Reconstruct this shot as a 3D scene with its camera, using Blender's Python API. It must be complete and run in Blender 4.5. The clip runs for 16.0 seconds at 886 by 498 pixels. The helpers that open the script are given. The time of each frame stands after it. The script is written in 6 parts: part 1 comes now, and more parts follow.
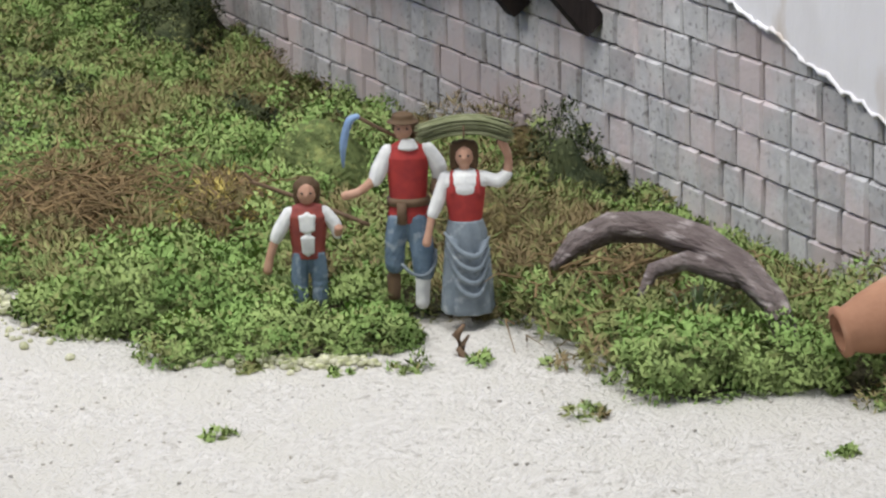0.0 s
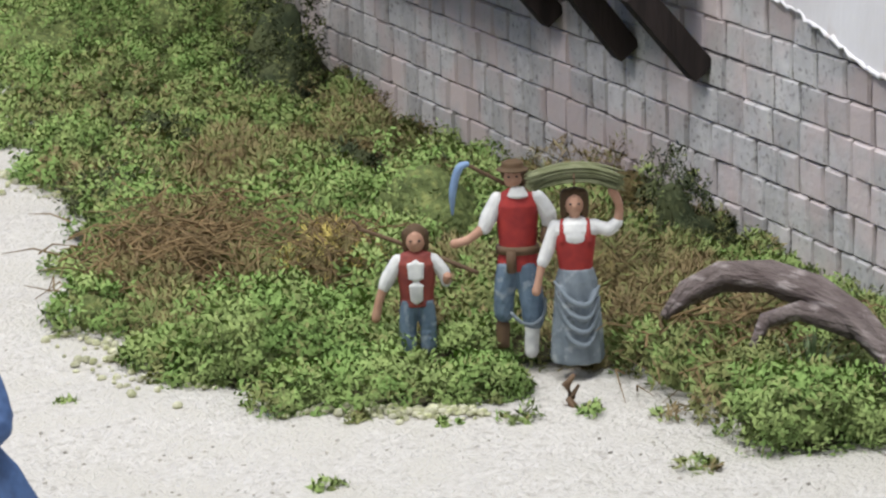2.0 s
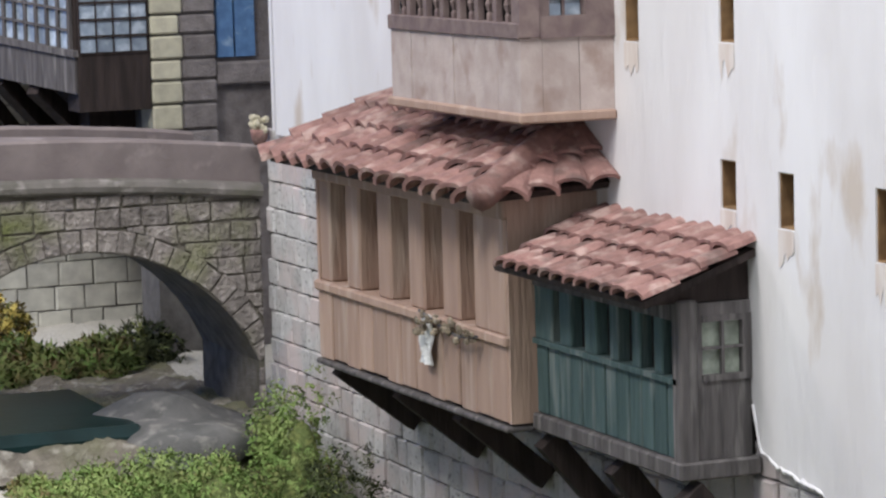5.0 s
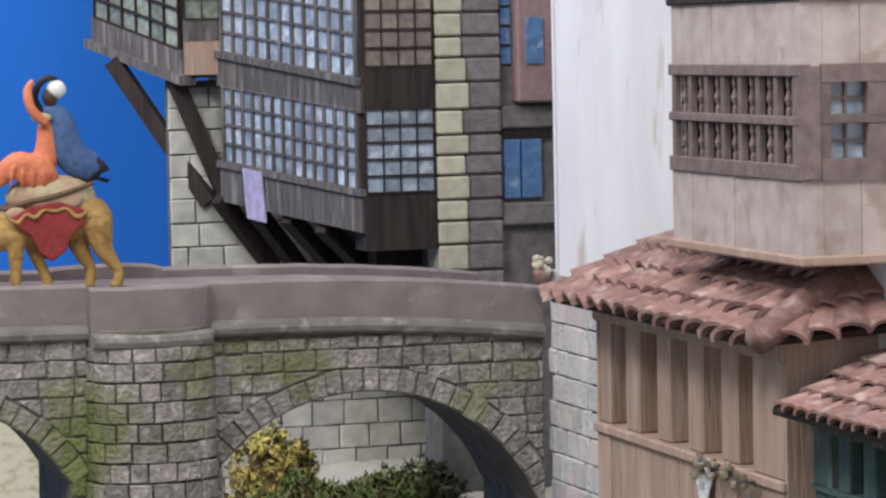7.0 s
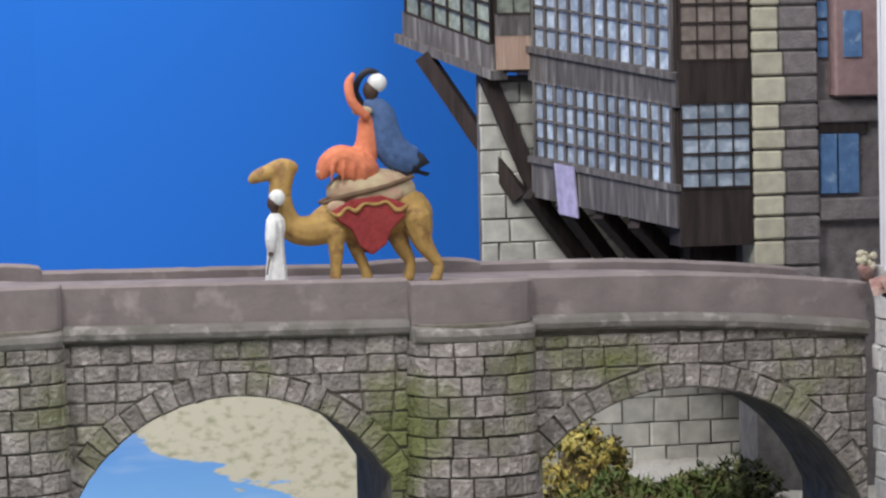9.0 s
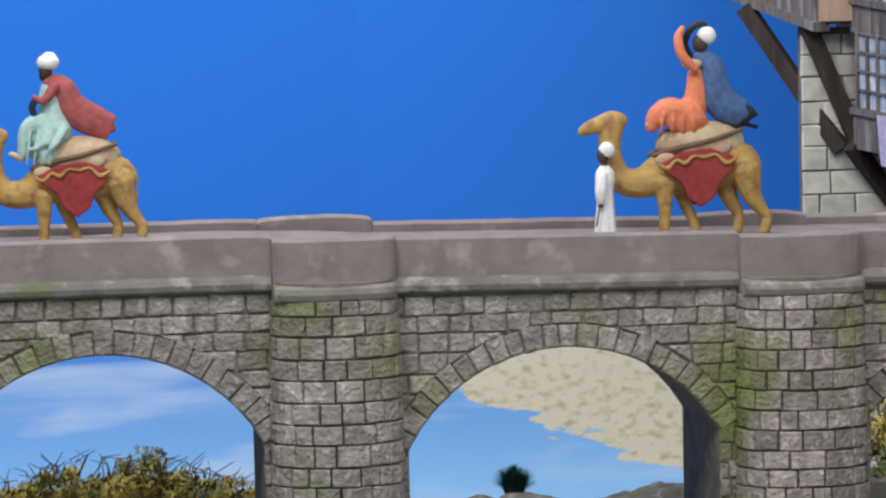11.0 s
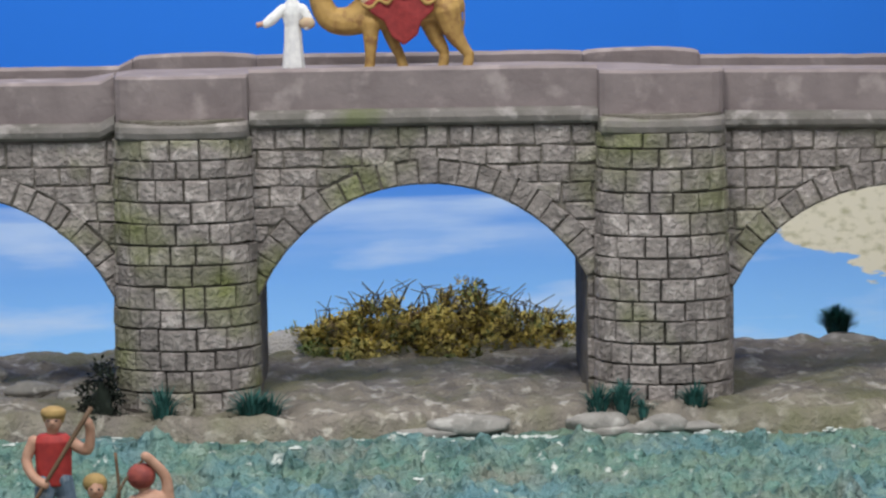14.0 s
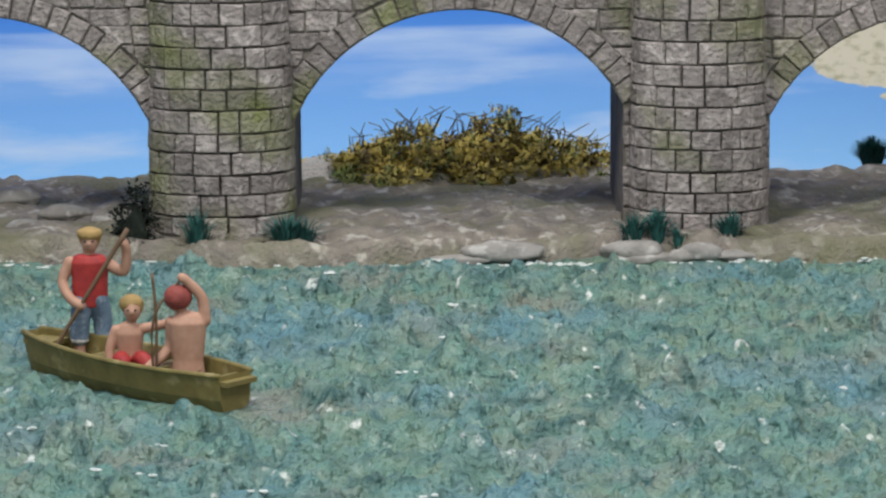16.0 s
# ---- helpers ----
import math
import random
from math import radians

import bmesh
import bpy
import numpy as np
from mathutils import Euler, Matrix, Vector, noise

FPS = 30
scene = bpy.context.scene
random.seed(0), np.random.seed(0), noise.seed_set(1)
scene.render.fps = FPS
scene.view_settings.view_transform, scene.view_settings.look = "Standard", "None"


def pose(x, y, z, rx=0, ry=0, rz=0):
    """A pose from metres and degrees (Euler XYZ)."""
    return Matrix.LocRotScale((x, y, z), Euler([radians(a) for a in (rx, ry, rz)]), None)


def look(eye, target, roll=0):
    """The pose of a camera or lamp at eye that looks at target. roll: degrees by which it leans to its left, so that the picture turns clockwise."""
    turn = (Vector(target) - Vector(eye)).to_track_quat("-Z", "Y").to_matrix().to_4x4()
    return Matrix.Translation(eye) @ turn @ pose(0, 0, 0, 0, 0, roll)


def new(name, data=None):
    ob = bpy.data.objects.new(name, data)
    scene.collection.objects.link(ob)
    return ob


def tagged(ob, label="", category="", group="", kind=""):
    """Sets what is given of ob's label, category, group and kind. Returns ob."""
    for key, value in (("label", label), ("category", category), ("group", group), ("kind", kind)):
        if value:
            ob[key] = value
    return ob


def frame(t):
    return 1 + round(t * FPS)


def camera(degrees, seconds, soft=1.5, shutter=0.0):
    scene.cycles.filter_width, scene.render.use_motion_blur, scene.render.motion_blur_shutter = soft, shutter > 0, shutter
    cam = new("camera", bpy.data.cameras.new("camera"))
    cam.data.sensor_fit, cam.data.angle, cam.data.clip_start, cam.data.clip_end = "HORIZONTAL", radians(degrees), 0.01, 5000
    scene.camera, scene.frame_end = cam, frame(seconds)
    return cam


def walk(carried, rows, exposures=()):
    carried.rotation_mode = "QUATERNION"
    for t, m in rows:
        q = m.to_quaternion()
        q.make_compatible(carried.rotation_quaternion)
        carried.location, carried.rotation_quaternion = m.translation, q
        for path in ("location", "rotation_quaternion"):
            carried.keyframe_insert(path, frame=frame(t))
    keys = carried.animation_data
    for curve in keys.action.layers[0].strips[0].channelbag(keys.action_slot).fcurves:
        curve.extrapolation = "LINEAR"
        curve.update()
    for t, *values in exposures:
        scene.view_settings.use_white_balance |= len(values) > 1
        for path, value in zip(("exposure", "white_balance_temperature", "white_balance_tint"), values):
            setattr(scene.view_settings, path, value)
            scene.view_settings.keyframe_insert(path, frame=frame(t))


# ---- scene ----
# The camera: a hand-held long lens panning over a table-top village.
cam = camera(16.0, 16.0, soft=2.4)
ROWS = [
    (0, 0.0326, -0.0484, 0.7121, -25.203, -15.747, -1.600),
    (0.5, 0.0247, -0.0551, 0.7161, -24.825, -15.634, -1.627),
    (1, 0.0266, -0.0461, 0.7154, -24.347, -15.520, -1.842),
    (1.5, 0.0300, -0.0359, 0.7144, -24.172, -15.378, -1.878),
    (2, 0.0310, -0.0269, 0.7166, -23.431, -15.036, -1.884),
    (2.2, 0.0294, -0.0267, 0.7204, -23.357, -14.310, -1.772),
    (2.5, 0.0276, -0.0270, 0.7262, -23.178, -13.533, -1.641),
    (2.8, 0.0300, -0.0192, 0.7329, -23.201, -12.154, -1.602),
    (3, 0.0312, -0.0152, 0.7356, -23.041, -11.339, -1.576),
    (3.2, 0.0280, -0.0182, 0.7419, -22.891, -10.390, -1.569),
    (3.5, 0.0244, -0.0235, 0.7522, -22.751, -9.362, -1.537),
    (4, 0.0232, -0.0263, 0.7600, -22.815, -7.895, -1.698),
    (4.2, 0.0267, -0.0183, 0.7568, -22.855, -7.423, -1.677),
    (6.3, 0.1121, -0.0218, 0.7340, -19.287, -5.100, -1.034),
    (6.5, 0.1038, -0.0133, 0.7382, -18.668, -4.574, -1.008),
    (7, 0.0881, -0.0130, 0.7358, -16.775, -3.765, -1.169),
    (7.5, 0.0676, -0.0175, 0.7322, -15.422, -3.587, -1.151),
    (8, 0.0605, 0.0029, 0.7358, -14.212, -3.222, -1.310),
    (8.5, 0.0442, 0.0240, 0.7332, -13.188, -3.107, -1.348),
    (8.7, 0.0387, 0.0339, 0.7228, -12.653, -3.273, -1.329),
    (10.8, -0.0219, 0.0190, 0.7362, -7.257, -4.500, -1.368),
    (11, -0.0302, 0.0141, 0.7345, -6.643, -4.463, -1.390),
    (11.5, -0.0333, 0.0209, 0.7348, -5.007, -4.583, -1.278),
    (12, -0.0475, 0.0424, 0.7327, -4.163, -4.685, -1.227),
    (12.5, -0.0532, 0.0352, 0.7351, -3.250, -5.136, -1.447),
    (13, -0.0589, 0.0362, 0.7375, -2.181, -5.304, -1.318),
    (13.5, -0.0670, 0.0541, 0.7273, -0.989, -5.467, -1.264),
    (13.6, -0.0657, 0.0535, 0.7238, -0.883, -5.863, -1.166),
    (14, -0.0628, 0.0529, 0.7100, -1.148, -7.110, -0.874),
    (14.5, -0.0714, 0.0620, 0.7034, -0.931, -8.017, -0.638),
    (15, -0.0726, 0.0702, 0.6954, -0.571, -9.007, -0.567),
    (15.5, -0.0747, 0.0677, 0.6937, -0.408, -9.639, -0.576),
    (16, -0.0790, 0.0617, 0.6954, -0.714, -10.063, -0.395),
]
walk(cam, [(t, pose(x, y, z, 90 + p, 0, w) @ pose(0, 0, 0, 0, 0, r)) for t, x, y, z, w, p, r in ROWS])

# World and lamps: an exhibition room with lamps overhead.
world = bpy.data.worlds.new("room")
scene.world = world
world.use_nodes = True
world.node_tree.nodes["Background"].inputs[0].default_value = (0.90, 0.94, 1.0, 1)
world.node_tree.nodes["Background"].inputs[1].default_value = 0.60


def area_lamp(name, eye, target, size, watts, colour):
    data = bpy.data.lights.new(name, "AREA")
    data.shape, data.size, data.energy, data.color = "DISK", size, watts, colour
    ob = new(name, data)
    ob.matrix_world = look(eye, target)
    return ob


area_lamp("ceiling_lamp", (-0.6, 2.3, 2.7), (0.3, 3.4, 0.1), 0.7, 57, (1.0, 0.975, 0.94))
area_lamp("ceiling_lamp", (0.75, 1.5, 2.6), (1.1, 2.4, 0.0), 0.7, 42, (0.95, 0.98, 1.0))
area_lamp("ceiling_lamp", (-0.10, 4.5, 2.4), (0.5, 5.6, 0.25), 0.9, 38, (1.0, 0.97, 0.93))
scene.view_settings.exposure = 0.0


# ---- materials ----
def mat(name, base, rough=0.8, second=None, scale=60.0, spots=None, spot_scale=18.0, spot_amount=0.5, bump=0.3, bump_scale=250.0,
        metal=0.0, island=0.0, spec=0.3, third=None, third_scale=7.0, third_at=(0.45, 0.62), relief=0.002, stretch=None):
    """Paint with grain and blotches at two scales, fine relief, and a shade that differs from piece to piece."""
    m = bpy.data.materials.new(name)
    m.use_nodes = True
    nt = m.node_tree
    N, L = nt.nodes, nt.links
    b = N["Principled BSDF"]
    b.inputs["Roughness"].default_value, b.inputs["Metallic"].default_value = rough, metal
    b.inputs["Specular IOR Level"].default_value = spec
    tc = N.new("ShaderNodeNewGeometry")

    def noise_tex(s, detail=4.0):
        n = N.new("ShaderNodeTexNoise")
        n.inputs["Scale"].default_value, n.inputs["Detail"].default_value = s, detail
        if stretch:
            mp = N.new("ShaderNodeMapping")
            mp.inputs["Scale"].default_value = stretch
            L.new(tc.outputs["Position"], mp.inputs["Vector"])
            L.new(mp.outputs[0], n.inputs["Vector"])
        else:
            L.new(tc.outputs["Position"], n.inputs["Vector"])
        return n.outputs["Fac"]

    def ramp(fac, lo, hi):
        r = N.new("ShaderNodeMapRange")
        r.inputs["From Min"].default_value, r.inputs["From Max"].default_value = lo, hi
        L.new(fac, r.inputs["Value"])
        return r.outputs["Result"]

    def mix(fac, a, bcol, kind="MIX"):
        x = N.new("ShaderNodeMix")
        x.data_type, x.blend_type = "RGBA", kind
        if isinstance(fac, float):
            x.inputs["Factor"].default_value = fac
        else:
            L.new(fac, x.inputs["Factor"])
        for sock, v in ((x.inputs[6], a), (x.inputs[7], bcol)):
            if isinstance(v, tuple):
                sock.default_value = (*v, 1)
            else:
                L.new(v, sock)
        return x.outputs[2]

    col = mix(ramp(noise_tex(scale), 0.35, 0.65), base, second or tuple(c * 0.72 for c in base))
    if spots:
        col = mix(ramp(noise_tex(spot_scale, 6.0), 0.62 - 0.24 * spot_amount, 0.70 - 0.1 * spot_amount), col, spots)
    if third:
        col = mix(ramp(noise_tex(third_scale, 5.0), *third_at), col, third)
    if island:
        oi = N.new("ShaderNodeObjectInfo")
        ad = N.new("ShaderNodeMath")
        ad.operation = "ADD"
        L.new(oi.outputs["Random"], ad.inputs[0])
        L.new(tc.outputs["Random Per Island"], ad.inputs[1])
        fr = N.new("ShaderNodeMath")
        fr.operation = "FRACT"
        L.new(ad.outputs[0], fr.inputs[0])
        r = N.new("ShaderNodeMapRange")
        r.inputs["To Min"].default_value, r.inputs["To Max"].default_value = 1 - island, 1 + island
        L.new(fr.outputs[0], r.inputs["Value"])
        cc = N.new("ShaderNodeCombineColor")
        for k in range(3):
            L.new(r.outputs["Result"], cc.inputs[k])
        col = mix(1.0, col, cc.outputs[0], "MULTIPLY")
    L.new(col, b.inputs["Base Color"])
    if bump:
        bp = N.new("ShaderNodeBump")
        bp.inputs["Strength"].default_value, bp.inputs["Distance"].default_value = bump, relief
        L.new(noise_tex(bump_scale, 5.0), bp.inputs["Height"])
        L.new(bp.outputs["Normal"], b.inputs["Normal"])
    return m


STONE = mat("grey_stone", (0.315, 0.280, 0.262), 0.92, (0.200, 0.176, 0.165), 48, spots=(0.43, 0.385, 0.365), spot_scale=75, spot_amount=0.36, bump=1.0, bump_scale=150, island=0.24, third=(0.165, 0.178, 0.072), third_scale=7, third_at=(0.50, 0.68), relief=0.007)
DUSK_STONE = mat("dusky_stone", (0.24, 0.215, 0.215), 0.92, (0.17, 0.15, 0.15), 60, bump=0.7, island=0.15, relief=0.004)
JOINT = mat("stone_joint", (0.20, 0.178, 0.155), 0.95, (0.12, 0.110, 0.085), 40, bump=0.8, relief=0.004)
PALE_STONE = mat("pale_ashlar", (0.53, 0.52, 0.525), 0.92, (0.43, 0.42, 0.43), 60, spots=(0.24, 0.225, 0.23), spot_scale=150, spot_amount=0.2, bump=0.7, bump_scale=110, island=0.13, third=(0.54, 0.465, 0.465), third_scale=12, relief=0.002)
PALE_JOINT = mat("pale_joint", (0.17, 0.16, 0.155), 0.95, bump=0.6)
PARAPET = mat("mauve_render", (0.228, 0.190, 0.188), 0.85, (0.18, 0.148, 0.148), 22, spots=(0.31, 0.265, 0.258), spot_scale=18, spot_amount=0.2, bump=0.5, bump_scale=90, relief=0.003)
CORNICE = mat("grey_cornice", (0.205, 0.185, 0.175), 0.88, (0.145, 0.135, 0.12), 30, spots=(0.31, 0.285, 0.27), spot_scale=40, spot_amount=0.25, bump=0.6, bump_scale=120, third=(0.14, 0.15, 0.085), third_scale=9, third_at=(0.55, 0.7), relief=0.003)
PLASTER = mat("white_plaster", (0.76, 0.745, 0.765), 0.85, (0.67, 0.645, 0.655), 9, spots=(0.56, 0.49, 0.44), spot_scale=16, spot_amount=0.12, bump=0.6, bump_scale=70, stretch=(1, 1, 0.35), relief=0.003)
GRAIN = (1.0, 1.0, 0.12)
WOOD_TAN = mat("tan_wood", (0.42, 0.295, 0.235), 0.85, (0.36, 0.245, 0.195), 60, spots=(0.48, 0.37, 0.31), spot_scale=40, spot_amount=0.3, bump=0.7, bump_scale=200, island=0.1, stretch=GRAIN, relief=0.003)
WOOD_DARK = mat("dark_wood", (0.042, 0.030, 0.028), 0.85, (0.022, 0.016, 0.015), 90, bump=0.6, island=0.2, stretch=GRAIN, relief=0.003)
WOOD_GREY = mat("weathered_wood", (0.135, 0.122, 0.122), 0.88, (0.075, 0.068, 0.068), 110, spots=(0.21, 0.195, 0.19), spot_scale=70, spot_amount=0.3, bump=0.7, island=0.18, stretch=GRAIN, relief=0.003)
GREEN_WOOD = mat("faded_green_paint", (0.075, 0.118, 0.118), 0.8, (0.05, 0.082, 0.082), 90, spots=(0.14, 0.17, 0.165), spot_scale=70, spot_amount=0.35, bump=0.5, island=0.1, stretch=GRAIN, relief=0.003)
TILE = mat("terracotta_tile", (0.315, 0.178, 0.158), 0.9, (0.22, 0.12, 0.108), 70, spots=(0.41, 0.285, 0.255), spot_scale=45, spot_amount=0.4, bump=0.7, island=0.2, third=(0.16, 0.105, 0.095), third_scale=25, third_at=(0.56, 0.7), relief=0.003)
# Near-black fill behind windows: the shade of unlit rooms put into a colour.
VOID_SHADE = mat("interior_shade", (0.02, 0.018, 0.017), 0.9, bump=0)
OCHRE = mat("ochre_reveal", (0.27, 0.165, 0.08), 0.85, (0.17, 0.10, 0.05), 60, bump=0.2)
SAND = mat("pale_sand", (0.66, 0.63, 0.59), 0.97, (0.57, 0.54, 0.50), 140, spots=(0.46, 0.43, 0.39), spot_scale=110, spot_amount=0.22, bump=1.0, bump_scale=260, third=(0.60, 0.57, 0.52), third_scale=16, relief=0.006)
MUD = mat("brown_bank", (0.275, 0.245, 0.205), 0.9, (0.165, 0.145, 0.125), 30, spots=(0.47, 0.44, 0.39), spot_scale=45, spot_amount=0.32, bump=1.0, bump_scale=150, third=(0.17, 0.165, 0.105), third_scale=9, relief=0.006)


def water_paint():
    """Plaster painted teal over green and ochre, with blue strokes and white flecks; dark blotches paint in the shade
    of hollows.
    """
    m = mat("painted_water", (0.105, 0.225, 0.195), 0.42, (0.15, 0.225, 0.165), 20, spots=(0.10, 0.205, 0.20), spot_scale=14, spot_amount=0.3, bump=1.0, bump_scale=75, third=(0.185, 0.205, 0.17), third_scale=6, third_at=(0.5, 0.68), relief=0.02)
    nt = m.node_tree
    N, L = nt.nodes, nt.links
    b = N["Principled BSDF"]
    src = b.inputs["Base Color"].links[0].from_socket
    g = N.new("ShaderNodeNewGeometry")
    for scale, lo, hi, colour, squash in ((4.5, 0.50, 0.70, (0.10, 0.215, 0.25), 0.8), (45, 0.55, 0.75, (0.24, 0.33, 0.28), 0.6), (26, 0.51, 0.68, (0.050, 0.115, 0.105), 0.6), (40, 0.66, 0.72, (0.58, 0.62, 0.58), 0.5), (70, 0.62, 0.72, (0.045, 0.095, 0.09), 0.6)):
        mp = N.new("ShaderNodeMapping")
        mp.inputs["Scale"].default_value = (1, squash, 1)
        mp.inputs["Location"].default_value = (scale * 0.37, 0, 0)
        n = N.new("ShaderNodeTexNoise")
        n.inputs["Scale"].default_value, n.inputs["Detail"].default_value = scale, 3.0
        r = N.new("ShaderNodeMapRange")
        r.inputs["From Min"].default_value, r.inputs["From Max"].default_value = lo, hi
        x = N.new("ShaderNodeMix")
        x.data_type = "RGBA"
        x.inputs[7].default_value = (*colour, 1)
        L.new(g.outputs["Position"], mp.inputs["Vector"])
        L.new(mp.outputs[0], n.inputs["Vector"])
        L.new(n.outputs["Fac"], r.inputs["Value"])
        L.new(r.outputs["Result"], x.inputs["Factor"])
        L.new(src, x.inputs[6])
        src = x.outputs[2]
    L.new(src, b.inputs["Base Color"])
    return m


WATER = water_paint()
MOSS = [mat("moss_" + n, c, 0.95, s, 60, bump=0.25, bump_scale=320, island=0.10, spec=0.05, third=t, third_scale=22, relief=0.002) for n, c, s, t in (
    ("green", (0.235, 0.350, 0.110), (0.185, 0.290, 0.090), (0.310, 0.390, 0.145)), ("olive", (0.290, 0.305, 0.125), (0.200, 0.215, 0.085), (0.255, 0.330, 0.125)),
    ("brown", (0.285, 0.215, 0.115), (0.185, 0.140, 0.078), (0.260, 0.235, 0.110)), ("dark", (0.072, 0.090, 0.050), (0.044, 0.052, 0.030), (0.105, 0.118, 0.058)), ("yellow", (0.700, 0.560, 0.165), (0.540, 0.425, 0.115), (0.620, 0.540, 0.190)))]
BLUE = bpy.data.materials.new("painted_sky")


def sky_paint():
    """A painted board: deep blue above, paler with thin cloud below, a sandy shore at one side."""
    m = BLUE
    m.use_nodes = True
    nt = m.node_tree
    N, L = nt.nodes, nt.links
    b = N["Principled BSDF"]
    b.inputs["Roughness"].default_value = 0.9
    b.inputs["Specular IOR Level"].default_value = 0.1
    g = N.new("ShaderNodeNewGeometry")
    sep = N.new("ShaderNodeSeparateXYZ")
    L.new(g.outputs["Position"], sep.inputs[0])

    def rng(sock, a, c, lo=0.0, hi=1.0):
        r = N.new("ShaderNodeMapRange")
        for k, v in (("From Min", a), ("From Max", c), ("To Min", lo), ("To Max", hi)):
            r.inputs[k].default_value = v
        L.new(sock, r.inputs["Value"])
        return r.outputs["Result"]

    def mixc(f, a, c):
        x = N.new("ShaderNodeMix")
        x.data_type = "RGBA"
        L.new(f, x.inputs["Factor"])
        for s, v in ((x.inputs[6], a), (x.inputs[7], c)):
            if isinstance(v, tuple):
                s.default_value = (*v, 1)
            else:
                L.new(v, s)
        return x.outputs[2]

    def nz(scale, stretch, detail=5.0):
        mp = N.new("ShaderNodeMapping")
        mp.inputs["Scale"].default_value = stretch
        L.new(g.outputs["Position"], mp.inputs["Vector"])
        n = N.new("ShaderNodeTexNoise")
        n.inputs["Scale"].default_value, n.inputs["Detail"].default_value = scale, detail
        L.new(mp.outputs[0], n.inputs["Vector"])
        return n.outputs["Fac"]

    def math_node(op, a, c):
        x = N.new("ShaderNodeMath")
        x.operation = op
        for s, v in zip(x.inputs, (a, c)):
            if isinstance(v, float):
                s.default_value = v
            else:
                L.new(v, s)
        return x.outputs[0]

    col = mixc(rng(sep.outputs["Z"], -0.22, 0.18), (0.30, 0.60, 0.97), (0.024, 0.165, 0.64))
    cloud = math_node("MULTIPLY", rng(nz(3.0, (1, 1, 5)), 0.48, 0.72, 0.0, 0.75), rng(sep.outputs["Z"], 0.10, 0.0))
    col = mixc(cloud, col, (0.58, 0.70, 0.88))
    streak = math_node("MULTIPLY", rng(sep.outputs["Z"], -0.05, 0.075, 0.0, 0.6), rng(sep.outputs["Z"], 0.088, 0.080))
    col = mixc(math_node("MULTIPLY", streak, rng(nz(2.2, (1, 1, 9)), 0.35, 0.6)), col, (0.60, 0.74, 0.90))
    # the shore: above a slanting, ragged line
    edge = math_node("ADD", math_node("MULTIPLY", sep.outputs["X"], -0.45), 0.309)
    edge = math_node("ADD", edge, rng(nz(9.0, (1, 1, 3)), 0.3, 0.7, -0.035, 0.035))
    over = rng(math_node("SUBTRACT", sep.outputs["Z"], edge), 0.0, 0.006)
    side = rng(math_node("ADD", sep.outputs["X"], rng(nz(14.0, (1, 1, 1)), 0.3, 0.7, -0.04, 0.04)), 0.62, 0.66)
    low = rng(sep.outputs["Z"], 0.16, 0.12)
    shore = math_node("MULTIPLY", math_node("MULTIPLY", over, side), low)
    sandy = mixc(rng(nz(42.0, (1, 1, 1.6)), 0.5, 0.72), (0.66, 0.62, 0.49), (0.42, 0.40, 0.27))
    col = mixc(shore, col, sandy)
    L.new(col, b.inputs["Base Color"])


sky_paint()


# ---- tools ----
def thing(name, label, category, group="", at=(0, 0, 0), kind=""):
    ob = new(name)
    ob.empty_display_size = 0.02
    ob.location = at
    return tagged(ob, label, category, group, kind)


def mesh_of(name, bm, material):
    me = bpy.data.meshes.new(name)
    bm.to_mesh(me)
    bm.free()
    for m in (material if isinstance(material, (list, tuple)) else [material]):
        me.materials.append(m)
    return me


def part(name, bm, material, parent, label="", smooth=False):
    me = bm if isinstance(bm, bpy.types.Mesh) else mesh_of(name, bm, material)
    if smooth:
        me.shade_smooth()
    ob = new(name, me)
    if parent:
        ob.parent = parent
        ob.matrix_parent_inverse = Matrix.Translation(-parent.location) if parent.parent is None else Matrix.Identity(4)
    if label:
        ob["label"] = label
    return ob


def box(bm, x0, x1, y0, y1, z0, z1, bevel=0.0, m=None, mi=0):
    vs = [bm.verts.new((x, y, z)) for x in (x0, x1) for y in (y0, y1) for z in (z0, z1)]
    fs = [bm.faces.new([vs[i] for i in f]) for f in ((0, 1, 3, 2), (4, 6, 7, 5), (0, 4, 5, 1), (2, 3, 7, 6), (0, 2, 6, 4), (1, 5, 7, 3))]
    for f in fs:
        f.material_index = mi
    if bevel:
        out = bmesh.ops.bevel(bm, geom=list({e for f in fs for e in f.edges}), offset=bevel, segments=1, affect="EDGES", profile=0.5)
        vs = list({v for v in vs if v.is_valid} | set(out["verts"]))
    if m is not None:
        bmesh.ops.transform(bm, matrix=m, verts=vs)
    return vs


def boxes(*args, bevel=0.0):
    bm = bmesh.new()
    for a in args:
        box(bm, *a, bevel=bevel)
    return bm


def prism(bm, poly, y0, y1, mi=0):
    """An (x, z) outline pushed from y0 to y1."""
    a = [bm.verts.new((x, y0, z)) for x, z in poly]
    b = [bm.verts.new((x, y1, z)) for x, z in poly]
    bm.faces.new(a).material_index = mi
    bm.faces.new(b[::-1]).material_index = mi
    for i in range(len(poly)):
        j = (i + 1) % len(poly)
        bm.faces.new((a[j], a[i], b[i], b[j])).material_index = mi
    return a + b


def beam(bm, p, q, w, h, mi=0):
    """A squared timber from p to q."""
    p, q = Vector(p), Vector(q)
    m = Matrix.Translation((p + q) / 2) @ (q - p).to_track_quat("X", "Z").to_matrix().to_4x4()
    l = (q - p).length / 2
    return box(bm, -l, l, -w / 2, w / 2, -h / 2, h / 2, m=m, mi=mi)


